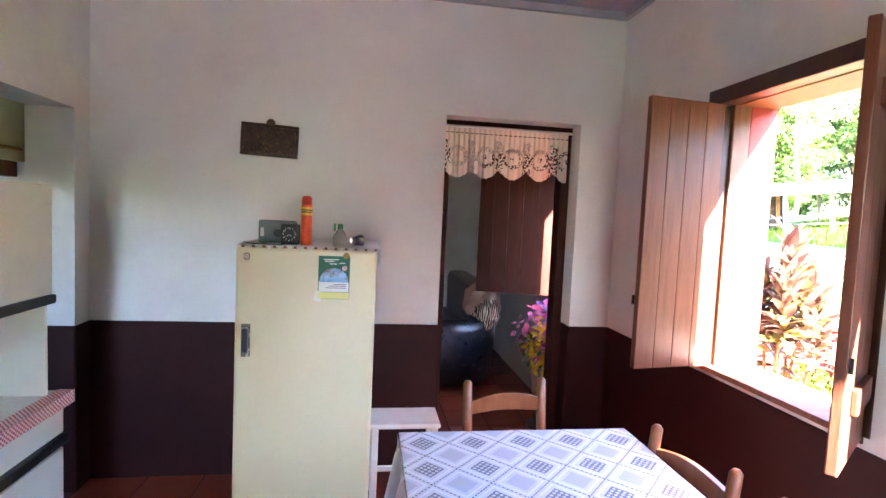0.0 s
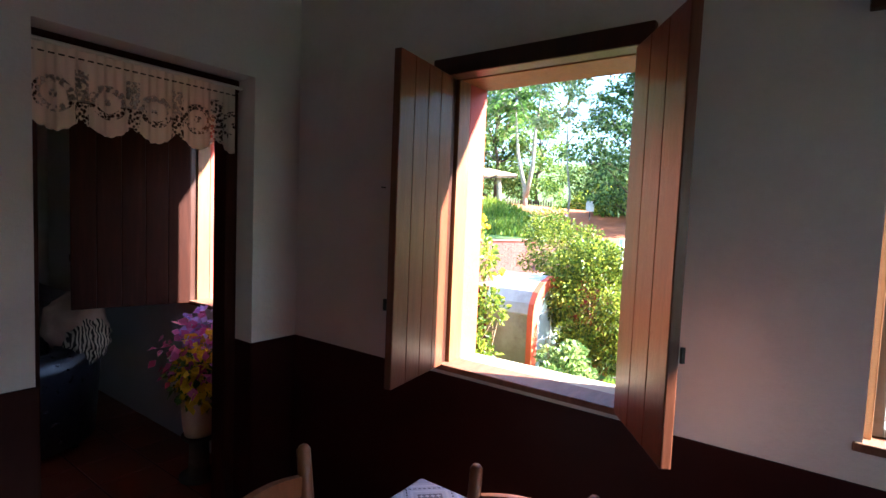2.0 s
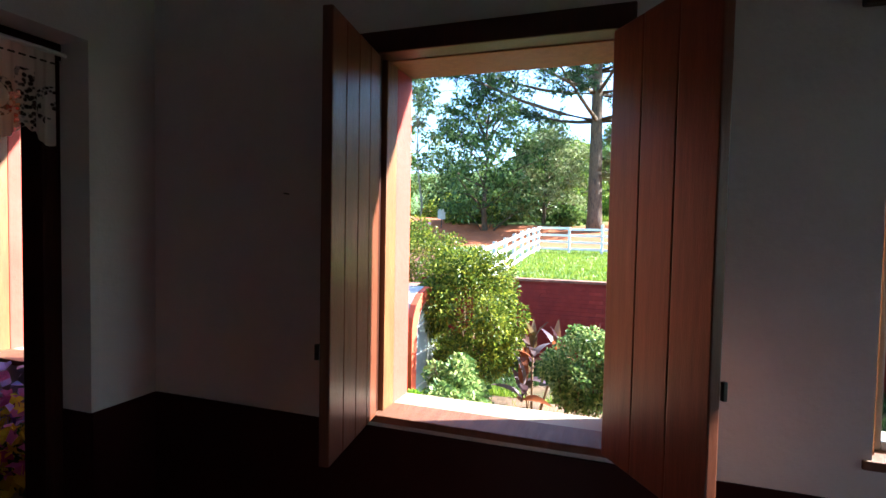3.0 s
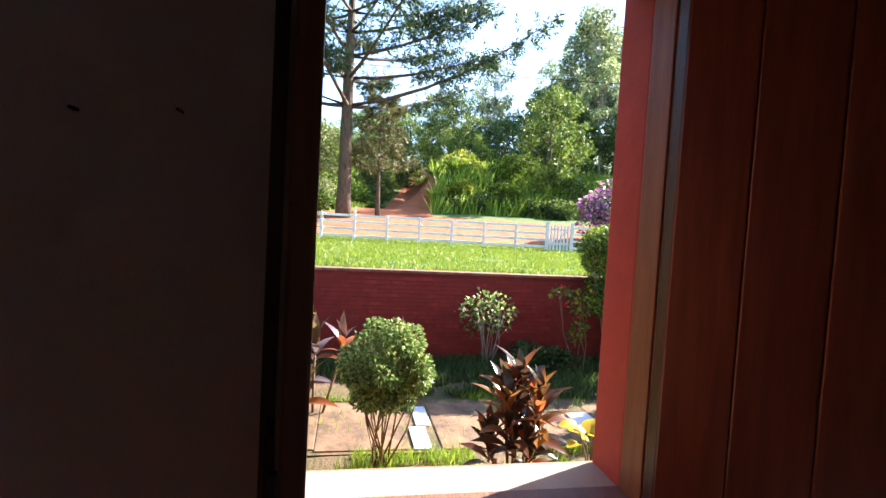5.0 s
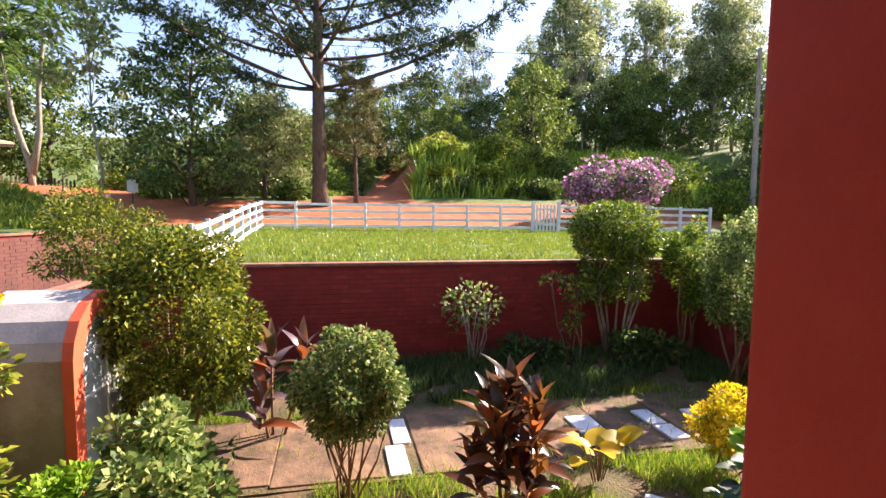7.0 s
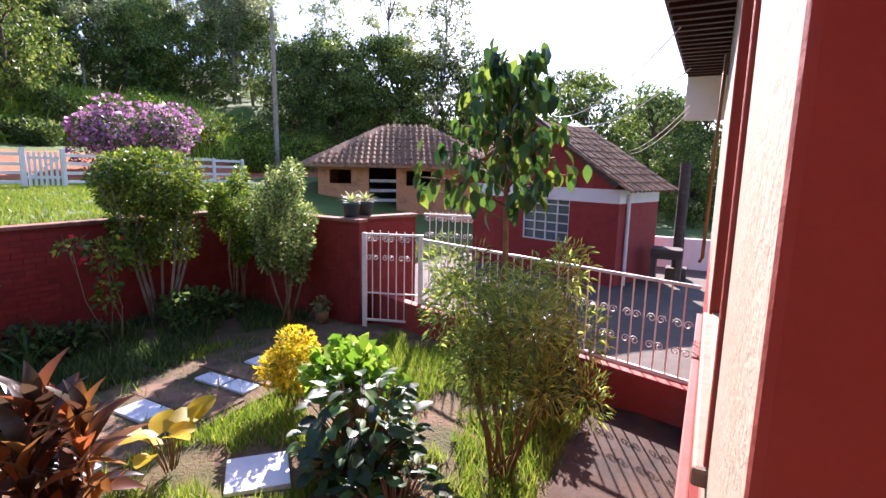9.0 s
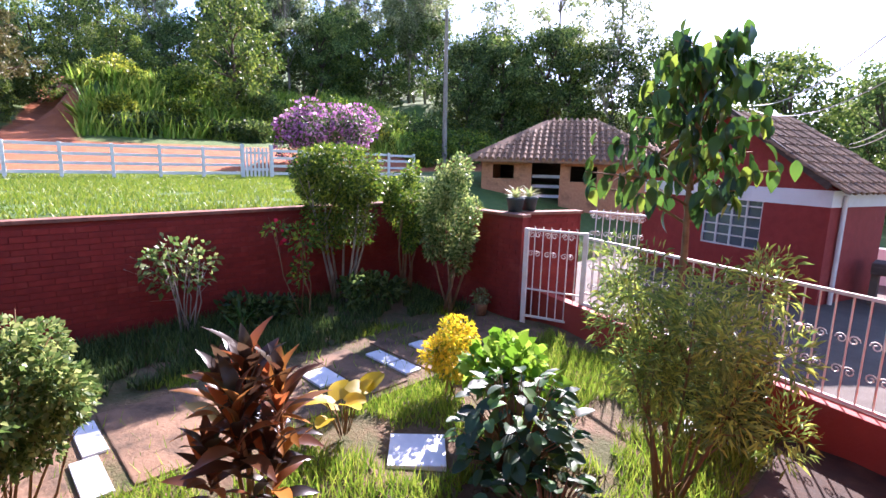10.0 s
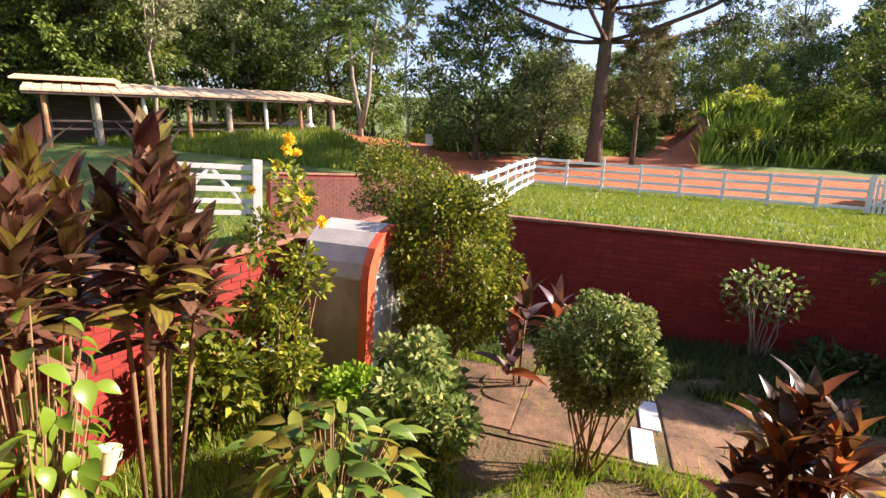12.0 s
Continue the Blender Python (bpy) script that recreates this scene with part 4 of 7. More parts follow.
def feathery(at, forks, fronds, reach, seed, label, leaf, material):
    """A slender forked tree whose heads carry arching fronds of narrow leaflets."""
    rng = np.random.default_rng(seed)
    ob = thing("feathery_tree", label, "tree", pose(*at))
    pts, outs = [], []
    tw = bmesh.new()
    for line, r in forks:
        part("trunk", tube(bmesh.new(), line, [r * (1 - 0.16 * i) for i in range(len(line))], 8), PALEBARK, ob, smooth=True)
        head = Vector(line[-1])
        for k in range(fronds):
            a, ln = k * 2.4 + rng.uniform(-0.3, 0.3), reach * rng.uniform(0.6, 1.1)
            d = Vector((math.cos(a), math.sin(a), 0))
            base = head - Vector((0, 0, 0.5 * reach * rng.uniform(0, 1)))
            el = rng.uniform(-0.1, 0.9)
            curve = [base + d * ln * t + Vector((0, 0, ln * (el * t - 0.75 * t * t))) for t in (0, 0.33, 0.66, 1)]
            tube(tw, curve, [0.025, 0.02, 0.013, 0.005], 4)
            sd = Vector((-d.y, d.x, 0))
            for t in np.linspace(0.15, 1, 30):
                i = min(2, int(t * 3))
                p = curve[i].lerp(curve[i + 1], t * 3 - i)
                for sg in (-1, 1):
                    pts.append(p)
                    outs.append((sd * sg + d * 0.4 - Vector((0, 0, 0.35))) * 2.2)
    part("limb", tw, PALEBARK, ob, smooth=True)["kind"] = "stuff"
    cr = new("crown", leaf_mesh("crown", np.array([tuple(p) for p in pts]), np.array([tuple(p) for p in outs]), leaf, material, rng, 0.2, 0.2))
    cr.parent = ob
    cr["kind"] = "stuff"


feathery((28.8, 15.9, height(28.8, 15.9)), [([(0, 0, -0.4), (0, 0.1, 1.0), (0.1, 0.75, 3.2), (0.1, 0.95, 5.2), (0.1, 1.1, 7.2)], 0.16), ([(0, 0, 0.5), (0, -0.35, 2.4), (0, -0.4, 4.4), (0, -0.7, 6.6), (0, -0.6, 9.0)], 0.15)], 24, 3.1, 37, "slender forked pale-trunked tree with drooping feathery crown", 0.45, foliage("frond_leaflet", ("2f4a20", "4c6c2c", "7a9440"), 0.4))
bush("bougainvillea", "wide bougainvillea covered in purple blossom", (22.4, -10.3, height(22.4, -10.3)), lumpy((0, 0.1, 1.75), (1.7, 2.2, 1.25), 26, rngf, 0.36) + [(np.array((0, 2.1, 0.9)), np.array((0.7, 0.7, 0.6)))], 7000, 0.15, DARKLEAF, 6, 0.05, 53, blossoms=(PURPLE, 4400, 0.14))

# tall grass on the bank, weeds along the road and below the pavilion
spots = []
while len(spots) < 16000:
    x, y = rngf.uniform(28, 42), rngf.uniform(-24, 2)
    hz = height(x, y)
    if x > 28.5 - 0.22 * (y + 4) and abs(y + 0.17 * (x - 30)) > 2.0 and (y < -0.17 * (x - 30)) and noise.noise((x * 0.5, y * 0.5, 0)) > -0.25:
        spots.append((x, y, hz))
while len(spots) < 22000:
    x, y = rngf.uniform(25, 36), rngf.uniform(-27, -15)
    if noise.noise((x * 0.5, y * 0.5, 3)) > -0.2:
        spots.append((x, y, height(x, y)))
tagged(blades("tall_grass", spots, 0.95, 0.12, TALLGRASS, rngf, 0.7), "tall sunlit grass on the bank", "grass", "", "stuff")
spots = []
while len(spots) < 14000:
    x, y = rngf.uniform(20, 34), rngf.uniform(9, 26)
    if abs(x - 24.2 - 0.9 * max(0, y - 9)) > 3.2:
        spots.append((x, y, height(x, y)))
for k in range(9000):
    x, y = rngf.uniform(30.5, 44), rngf.uniform(1.6, 10)
    if y > -0.17 * (x - 30) + 2.2:
        spots.append((x, y, height(x, y)))
tagged(blades("weeds", spots, 0.34, 0.09, LAWN, rngf, 0.7), "rough green weeds beside the dirt road", "grass", "", "stuff")
spots = [(x, y, height(x, y)) for x, y in zip(rngf.uniform(9.2, 21.3, 75000), rngf.uniform(-11, 4.9, 75000)) if noise.noise((x * 0.9, y * 0.9, 4)) + 0.5 * noise.noise((x * 3, y * 3, 9)) > -0.45]
tagged(blades("lawn_grass", spots, 0.07, 0.022, LAWN, rngf, 0.8), "short sunlit lawn grass", "grass", "", "stuff")
spots = [(x, y, height(x, y)) for x, y in zip(rngf.uniform(9.2, 16, 16000), rngf.uniform(6.3, 14, 16000))]
tagged(blades("lawn_grass", spots, 0.09, 0.025, LAWN, rngf, 0.8), "short sunlit lawn grass", "grass", "", "stuff")

pos, out = [], []
for k in range(420):
    x, y = rngf.uniform(29, 40), rngf.uniform(-20, 1.5)
    if y < -0.17 * (x - 30) - 2.2 and x > 28.7 - 0.22 * (y + 4):
        for j in range(18):
            pos.append((x + rngf.normal(0, 0.12), y + rngf.normal(0, 0.12), height(x, y) - 0.05))
            out.append((rngf.normal(0, 0.25), rngf.normal(0, 0.25), 1.6))
o = new("grass_tufts", leaf_mesh("grass_tufts", np.array(pos), np.array(out), 1.15, TALLGRASS, rngf, 0.06, 0.25))
tagged(o, "tall clumps of sunlit cane grass", "grass", "", "stuff")

# undergrowth along the foot of the woods
for k, (x, y, r) in enumerate(((31.5, -13, 1.5), (29.5, -17, 1.7), (34, -4.2, 1.3), (35.5, -9.5, 1.6), (30, 5.5, 1.3), (28.5, 8.5, 1.2), (24, -20, 1.6), (20, -22, 1.7), (31, 12, 1.3), (33, -17, 1.8), (27.3, 4.2, 0.7), (27.6, 10.4, 0.9), (36, 2.6, 1.5), (40, 2.0, 1.6), (30.2, -3.4, 0.8), (30.6, -6.5, 0.9), (29.6, -9.5, 0.9), (28.2, -13.5, 1.0), (33, -7.5, 1.1), (32.5, -11.5, 1.2), (27, -15.5, 1.1), (26, -19, 1.1), (28.5, -21.5, 1.4), (25, -22.5, 1.2), (31, -20, 1.5), (33, -24, 1.8), (29, -25.5, 1.6), (23.5, -16.5, 0.9))):
    bush("undergrowth", "rough green undergrowth below the trees", (x, y, height(x, y) - 0.2), lumpy((0, 0, r * 0.7), (r * 1.2, r * 1.2, r * 0.8), 10, rngf), 2600, 0.2, (BUSHLEAF, TREELEAF, OLIVELEAF)[k % 3], 3, 0.03, 60 + k)

# dark growth along the cut face of the bank
for k in range(15):
    y = -3.2 - 1.15 * k
    x = 29.5 - 0.22 * (y + 4) + rngf.uniform(-0.3, 0.3)
    bush("undergrowth", "dark growth on the cut face of the bank", (x, y, height(x, y) - 0.35), lumpy((0, 0, 0.55), (0.9, 0.95, 0.6), 9, rngf), 2200, 0.17, DARKLEAF, 3, 0.03, 160 + k)

# field gate in the fence
zg = height(19.1, -5.2)
gt = thing("picket_gate", "small white wooden gate in the lawn fence", "gate", pose(19.18, -4.82, zg, 0, 0, -97))
for k in range(6):
    part("picket", box(bmesh.new(), 0.05 + k * 0.13, 0.12 + k * 0.13, -0.015, 0.015, 0.05, 1.0 + 0.01 * (k % 2), 0.006), FENCEPAINT, gt)
for z in (0.25, 0.8):
    part("rail", box(bmesh.new(), 0.03, 0.82, 0.016, 0.045, z, z + 0.08, 0.006), FENCEPAINT, gt)
part("brace", rod(bmesh.new(), (0.06, 0.05, 0.28), (0.8, 0.05, 0.84), 0.03, n=6), FENCEPAINT, gt)
for x in (-0.06, 0.9):
    part("post", box(bmesh.new(), x - 0.06, x + 0.06, -0.06, 0.06, -0.2, 1.12, 0.012), FENCEPAINT, gt)

# wide white gate and retaining wall on the left
wg = thing("field_gate", "white wooden five-bar gate with diagonal braces", "gate", pose(9.6, 10.35, -0.12, 0, 0, -48))
for z in (0.15, 0.38, 0.62, 0.86, 1.06):
    part("bar", box(bmesh.new(), 0.06, 1.62, -0.015, 0.015, z, z + 0.10, 0.006), FENCEPAINT, wg)
for a, b in (((0.1, 0.03, 0.2), (0.85, 0.03, 1.1)), ((0.85, 0.03, 1.1), (1.6, 0.03, 0.2))):
    part("brace", rod(bmesh.new(), a, b, 0.04, n=6), FENCEPAINT, wg)
for x in (0, 1.72):
    part("post", box(bmesh.new(), x - 0.09, x + 0.09, -0.09, 0.09, -0.4, 1.28, 0.015), FENCEPAINT, wg)

# open pavilion with a parked car
PV = pose(31.0, 20.0, 2.2, 0, 4.5, 143)
pv = thing("pavilion", "long open pavilion with pale tiled roof on posts", "pavilion", PV)
for i in range(42):
    x = -0.8 + i * 0.36
    part("roof_sheet", box(bmesh.new(), x, x + 0.34, -1.2, 3.4, -0.05, 0.03 + 0.03 * (i % 2), 0, Matrix.Translation((0, 0, 2.6)) @ pose(0, 0, 0, -9, 0, 0)), CORRUGATED, pv)

part("fascia", box(bmesh.new(), -0.8, 14.3, 3.2, 3.3, 1.9, 2.02, 0.01), DARKWOOD, pv)
for i in range(8):
    for y in (-0.7, 2.9):
        part("post", rod(bmesh.new(), (0.3 + i * 1.9, y, -0.6), (0.3 + i * 1.9, y, 2.5 - 0.157 * y), 0.10 if i % 3 else 0.15, n=10), (FENCEPAINT, PALEBARK, TANBRICK)[(i + (y > 0)) % 3], pv)
for z in (0.4, 0.75):
    part("rail", box(bmesh.new(), 3.5, 13.6, 2.85, 2.92, z, z + 0.09, 0.008), DARKWOOD, pv)
part("back_wall", box(bmesh.new(), 9.5, 14.0, -1.0, -0.85, -0.6, 2.5), DARKWOOD, pv)
part("upper_roof", box(bmesh.new(), 10.5, 14.8, -3.0, 0.6, 2.75, 2.85, 0.02, pose(0, 0, 0, -7, 0, 0)), CORRUGATED, pv)
car = thing("car", "silver hatchback parked under the pavilion", "car", PV @ pose(1.7, 0.9, -0.35, 0, 0, 0))
bm = bmesh.new()
sec = [(-1.9, 0.35, 0.62), (-1.8, 0.3, 0.78), (-1.0, 0.25, 0.92), (-0.55, 0.25, 1.38), (0.6, 0.25, 1.44), (1.45, 0.25, 1.0), (1.9, 0.3, 0.85), (1.95, 0.35, 0.6)]
rings = [[bm.verts.new((x, sy * (0.8 if z < 1.0 else 0.66), z)) for sy, z in ((-1, z0), (-1, min(z1, 0.9)), (-0.9, z1), (0.9, z1), (1, min(z1, 0.9)), (1, z0))] for x, z0, z1 in sec]
for a, b in zip(rings, rings[1:]):
    for k in range(6):
        bm.faces.new((a[k], a[(k + 1) % 6], b[(k + 1) % 6], b[k]))
bm.faces.new(rings[0][::-1]), bm.faces.new(rings[-1])
part("body", bm, SILVER, car)
part("window", box(bmesh.new(), -0.6, 0.9, -0.74, -0.70, 0.98, 1.30, 0.02), GLASSDARK, car)
for x in (-1.25, 1.25):
    for y in (-0.72, 0.72):
        wh = part("wheel", rod(bmesh.new(), (x, y - 0.09, 0.3), (x, y + 0.09, 0.3), 0.3, n=18), RUBBER, car)
        part("rim", rod(bmesh.new(), (x, y - 0.1, 0.3), (x, y + 0.1, 0.3), 0.18, n=14), CHROME, wh)
PILLAR = thing("porch_pillar", "dark round porch pillar beyond the yard", "pillar", pose(2.85, -11.5, -1.2))
part("shaft", rod(bmesh.new(), (0, 0, 0), (0, 0, 2.9), 0.13, 0.12, 12), DARKWOOD, PILLAR)
part("base", box(bmesh.new(), -0.24, 0.24, -0.24, 0.24, 0, 0.3, 0.02), CONCRETE, PILLAR)
setting("wall_yard", boxes((1.2, 4.0, -13.3, -13.1, -1.3, -0.35, 0.01)), PLASTER, "low whitewashed yard wall")
ys_ = thing("laundry_sink", "dark stone laundry sink against the yard wall", "sink", pose(3.05, -10.8, -1.2))
part("basin", box(bmesh.new(), -0.35, 0.35, -0.3, 0.3, 0.62, 0.86, 0.03), DARKWOOD, ys_)
for sx in (-0.28, 0.28):
    part("leg", box(bmesh.new(), sx - 0.06, sx + 0.06, -0.2, 0.2, 0, 0.62, 0.01), CONCRETE, ys_)
cp = thing("copper_pipe", "pair of thin copper pipes on the outer wall", "pipe", pose(0, 0, 0))
COPPER = surface("copper", "9a6a3a", "7d5128", 0.45, 8, metal=0.4)
for dy in (0, 0.07):
    part("pipe", tube(bmesh.new(), [(2.225, -1.55 - dy, 2.2), (2.24, -1.6 - dy, 1.4), (2.245, -1.62 - dy, 0.86), (2.26, -1.6 - 0.035, 0.83)], [0.012] * 4, 7), COPPER, cp, smooth=True)
pf = thing("picket_fence", "dark weathered picket fence by the road", "fence", pose(30.4, 18.9, 1.9, 0, 0, -35))
for k in range(22):
    part("picket", box(bmesh.new(), k * 0.2, k * 0.2 + 0.1, -0.02, 0.02, -0.3, 0.95 + 0.06 * math.sin(k * 2.1), 0.01), DARKWOOD, pf)
part("rail", box(bmesh.new(), 0, 4.3, 0.02, 0.06, 0.5, 0.6, 0.01), DARKWOOD, pf)
sg = thing("road_sign", "small white board on a post", "sign", pose(25.6, 10.65, height(25.6, 10.65), 0, 0, 20))
part("post", rod(bmesh.new(), (0, 0, -0.3), (0, 0, 0.9), 0.03), DARKWOOD, sg)
part("board", box(bmesh.new(), -0.03, 0.0, -0.2, 0.2, 0.45, 0.98, 0.006), FENCEPAINT, sg)

# pole and wires
pl = thing("utility_pole", "grey wooden utility pole", "pole", pose(23.6, -18.4, height(23.6, -18.4)))
part("shaft", rod(bmesh.new(), (0, 0, -0.5), (0.1, 0, 8.4), 0.15, 0.10, 12), PALEBARK, pl)
part("insulator", rod(bmesh.new(), (0.0, -0.16, 7.85), (0.18, 0.16, 7.85), 0.04, n=8), DARKWOOD, pl)


def wire(a, b, sag, label, r=0.012, material=RUBBER):
    a, b = Vector(a), Vector(b)
    pts = [a.lerp(b, t / 12) - Vector((0, 0, sag * 4 * (t / 12) * (1 - t / 12))) for t in range(13)]
    o = part("overhead_wire", tube(bmesh.new(), pts, [r] * 13, 5), material)
    tagged(o, label, "wire", "overhead wires")


for dy in (-0.12, 0.12):
    wire((23.7, -18.4 + dy, height(23.6, -18.4) + 7.85), (40, 40, 13.5), 0.8, "thin overhead electric wire")
for a, b, sag in (((5.58, -9.4, 2.67), (2.5, -3.0, 2.88), 0.3), ((5.58, -9.4, 2.6), (2.62, -5.2, 2.78), 0.4), ((3.97, -10.0, 1.91), (2.6, -5.6, 2.36), 0.1), ((3.97, -10.0, 1.84), (2.6, -5.6, 2.28), 0.12)):
    wire(a, b, sag, "thin pale overhead cable between shed and house", 0.008, IRON)



# red shed with tiled gable roof
def tiled_slope(parent, origin, along, down, n_along, n_down, name="roof_tile"):
    """Overlapping half-round tiles laid down a slope."""
    a, d = Vector(along).normalized(), Vector(down).normalized()
    nrm = a.cross(d)
    if nrm.z < 0:
        nrm = -nrm
    prof = [(-0.095, 0.0), (-0.06, 0.035), (0, 0.05), (0.06, 0.035), (0.095, 0.0)]
    v = [(x, y, z + (0.02 if y else 0)) for y in (0, 0.40) for x, z in prof] + [(x * 0.85, y, z - 0.015 + (0.02 if y else 0)) for y in (0, 0.40) for x, z in prof]
    f = [(i, i + 1, i + 6, i + 5) for i in range(4)] + [(10 + i + 1, 10 + i, 15 + i, 15 + i + 1) for i in range(4)] + [(5 + i, 6 + i, 16 + i, 15 + i) for i in range(4)]
    me = raw(name, v, f, CLAYTILE, False)
    rot = Matrix((a, d, nrm)).transposed().to_4x4()
    for i in range(n_along):
        for j in range(n_down):
            o = new(name, me)
            o.parent = parent
            o.matrix_basis = Matrix.Translation(Vector(origin) + a * (i * 0.2) + d * (j * 0.34) + nrm * 0.012 * (i % 2)) @ rot @ pose(0, 0, 0, 0, rngf.normal(0, 1.2), rngf.normal(0, 1.5))


SX0, SX1, SY0, SY1, SZ, SE = 4.05, 8.5, -9.65, -11.7, -1.2, 1.02
sh = thing("shed", "red painted brick shed with white band and tiled gable roof", "shed", pose(SX0, SY0, 0, 0, 0, -18) @ pose(-SX0, -SY0, 0))
RX, RZ = (SX0 + SX1) / 2, 2.62
bm = boxes(*wall_y(SY0 - 0.15, SY0, SX0, SX1, SZ, SE, [(5.33, 6.72, -0.33, 0.84)]), (SX0, SX1, SY1, SY1 + 0.15, SZ, SE), (SX0, SX0 + 0.15, SY1 + 0.15, SY0 - 0.15, SZ, SE), (SX1 - 0.15, SX1, SY1 + 0.15, SY0 - 0.15, SZ, SE))
for y0, y1 in ((SY0 - 0.15, SY0), (SY1, SY1 + 0.15)):
    a = [bm.verts.new(p) for p in ((SX0, y0, SE), (SX1, y0, SE), (RX, y0, RZ - 0.05))]
    b = [bm.verts.new(p) for p in ((SX0, y1, SE), (SX1, y1, SE), (RX, y1, RZ - 0.05))]
    bm.faces.new(a), bm.faces.new(b[::-1])
    for i in range(3):
        bm.faces.new((a[i], a[(i + 1) % 3], b[(i + 1) % 3], b[i]))
part("wall", bm, surface("shed_red", "8f3028", "80271f", 0.8, 5, "a04a3e", 1, (0.55, 0.8), 0.4, 30), sh)
part("band", boxes((SX0 - 0.01, SX1, SY0, SY0 + 0.012, 0.72, 1.04), (SX0 - 0.012, SX0, SY1, SY0 + 0.012, 0.72, 1.04)), PLASTER, sh, "white painted band")
part("rake", box(bmesh.new(), -0.03, 2.75, 0, 0.06, -0.12, 0.02, 0, pose(RX, SY0 + 0.24, RZ + 0.02, 0, 180 - 34.5, 0)), DARKWOOD, sh)
wn_ = new("window")
wn_.parent = sh
part("pane", boxes((5.36, 6.69, SY0 - 0.09, SY0 - 0.08, -0.3, 0.81)), GLASSDARK, wn_)
for i in range(5):
    x = 5.33 + i * 0.3395
    part("bar", boxes((x, x + 0.03, SY0 - 0.06, SY0 - 0.02, -0.33, 0.84)), FENCEPAINT, wn_)
for i in range(6):
    z = -0.33 + i * 0.228
    part("bar", boxes((5.36, 6.69, SY0 - 0.055, SY0 - 0.025, z, z + 0.03)), FENCEPAINT, wn_)
rf = new("roof")
rf.parent = sh
slope = Vector((SX0 - 0.4 - RX, 0, 1.0 - RZ))
tiled_slope(rf, (RX, SY0 + 0.25, RZ), (0, -1, 0), slope, 13, 9)
slope2 = Vector((SX1 + 0.75 - RX, 0, 1.0 - RZ))
tiled_slope(rf, (RX, SY0 + 0.25, RZ), (0, -1, 0), slope2, 13, 10)
part("down_pipe", rod(bmesh.new(), (SX0 - 0.06, SY0 - 0.35, SZ), (SX0 - 0.06, SY0 - 0.35, 0.95), 0.045), FENCEPAINT, sh)

# tan barn with hipped roof
bn = thing("barn", "tan brick barn with brown tiled hipped roof", "barn", pose(10.33, -17.21, 0.0, 0, 0, 33))
part("wall", boxes(*wall_y(0, 0.2, 0, 7.0, -1.8, 1.62, [(5.7, 6.55, 0.75, 1.3), (3.9, 5.0, -1.8, 1.4), (2.5, 3.5, 0.7, 1.3)]), (0, 0.2, -5, 0, -1.8, 1.62), (6.8, 7.0, -5, 0, -1.8, 1.62)), TANBRICK, bn)
part("inside_wall", boxes((0, 7, -5.0, -4.8, -1.8, 1.6)), DARKWOOD, bn)
for k in range(6):
    part("stall_rail", boxes((3.9, 5.0, -0.6, -0.5, -1.2 + 0.4 * k, -1.08 + 0.4 * k)), FENCEPAINT, bn)
bm = bmesh.new()
e = [bm.verts.new(p) for p in ((-0.7, 0.9, 1.5), (7.7, 0.9, 1.5), (7.7, -5.7, 1.5), (-0.7, -5.7, 1.5), (2.4, -2.4, 3.25), (4.6, -2.4, 3.25))]
for q in ((0, 4, 5, 1), (1, 5, 2), (2, 5, 4, 3), (3, 4, 0)):
    bm.faces.new([e[i] for i in q])
r = bmesh.ops.extrude_face_region(bm, geom=bm.faces[:])
bmesh.ops.translate(bm, vec=(0, 0, -0.1), verts=[g for g in r["geom"] if isinstance(g, bmesh.types.BMVert)])
bmesh.ops.recalc_face_normals(bm, faces=bm.faces)
part("roof", bm, CLAYTILE, bn)
bm = bmesh.new()
for i in range(34):
    x0 = -0.6 + i * 0.245
    for j in range(10):
        t0, t1 = j / 10, (j + 1.15) / 10
        y0, y1 = 0.92 - 3.3 * t0, 0.92 - 3.3 * t1
        if x0 > -0.7 + 3.1 * t1 and x0 + 0.2 < 7.7 - 3.1 * t1:
            rod(bm, (x0, y0, 1.53 + 1.75 * t0), (x0, y1, 1.51 + 1.75 * t1), 0.085, 0.07, 6)
part("roof_tiles", bm, CLAYTILE, bn)["kind"] = "stuff"

# ---- garden plants ----
rp = np.random.default_rng(5)
bush("clipped_bush", "round clipped green bush on bare stems", (5.65, 2.26, G), lumpy((0, 0, 0.93), (0.40, 0.40, 0.40), 24, rp, 0.3), 11500, 0.043, PALEBUSH, 14, 0.011, 41, 0.6, shell=0.25, square=0.45)
bush("flowering_bush", "large dense round olive-green bush", (7.05, 3.80, G), lumpy((0, 0, 1.15), (0.74, 0.70, 0.88), 34, rp, 0.28), 23000, 0.056, OLIVELEAF, 8, 0.03, 42, shell=0.25, square=0.2)
bush("topiary_bush", "tall clipped bush with flat top on pale stems", (8.62, -1.75, G), [((0, 0, 1.98), (0.50, 0.62, 0.42)), ((0, 0.1, 1.5), (0.42, 0.42, 0.4)), ((0.0, -0.25, 1.35), (0.3, 0.3, 0.45)), ((0, 0.2, 1.15), (0.22, 0.2, 0.3))] + lumpy((0, 0, 1.95), (0.55, 0.68, 0.46), 12, rp, 0.3), 16000, 0.055, BUSHLEAF, 9, 0.022, 43, bark=PALEBARK, shell=0.28, square=0.5)
bush("tall_bush", "slim upright green bush", (8.4, -2.85, G), lumpy((0, 0, 1.5), (0.34, 0.34, 0.68), 16, rp, 0.36), 6500, 0.056, BUSHLEAF, 5, 0.02, 44)
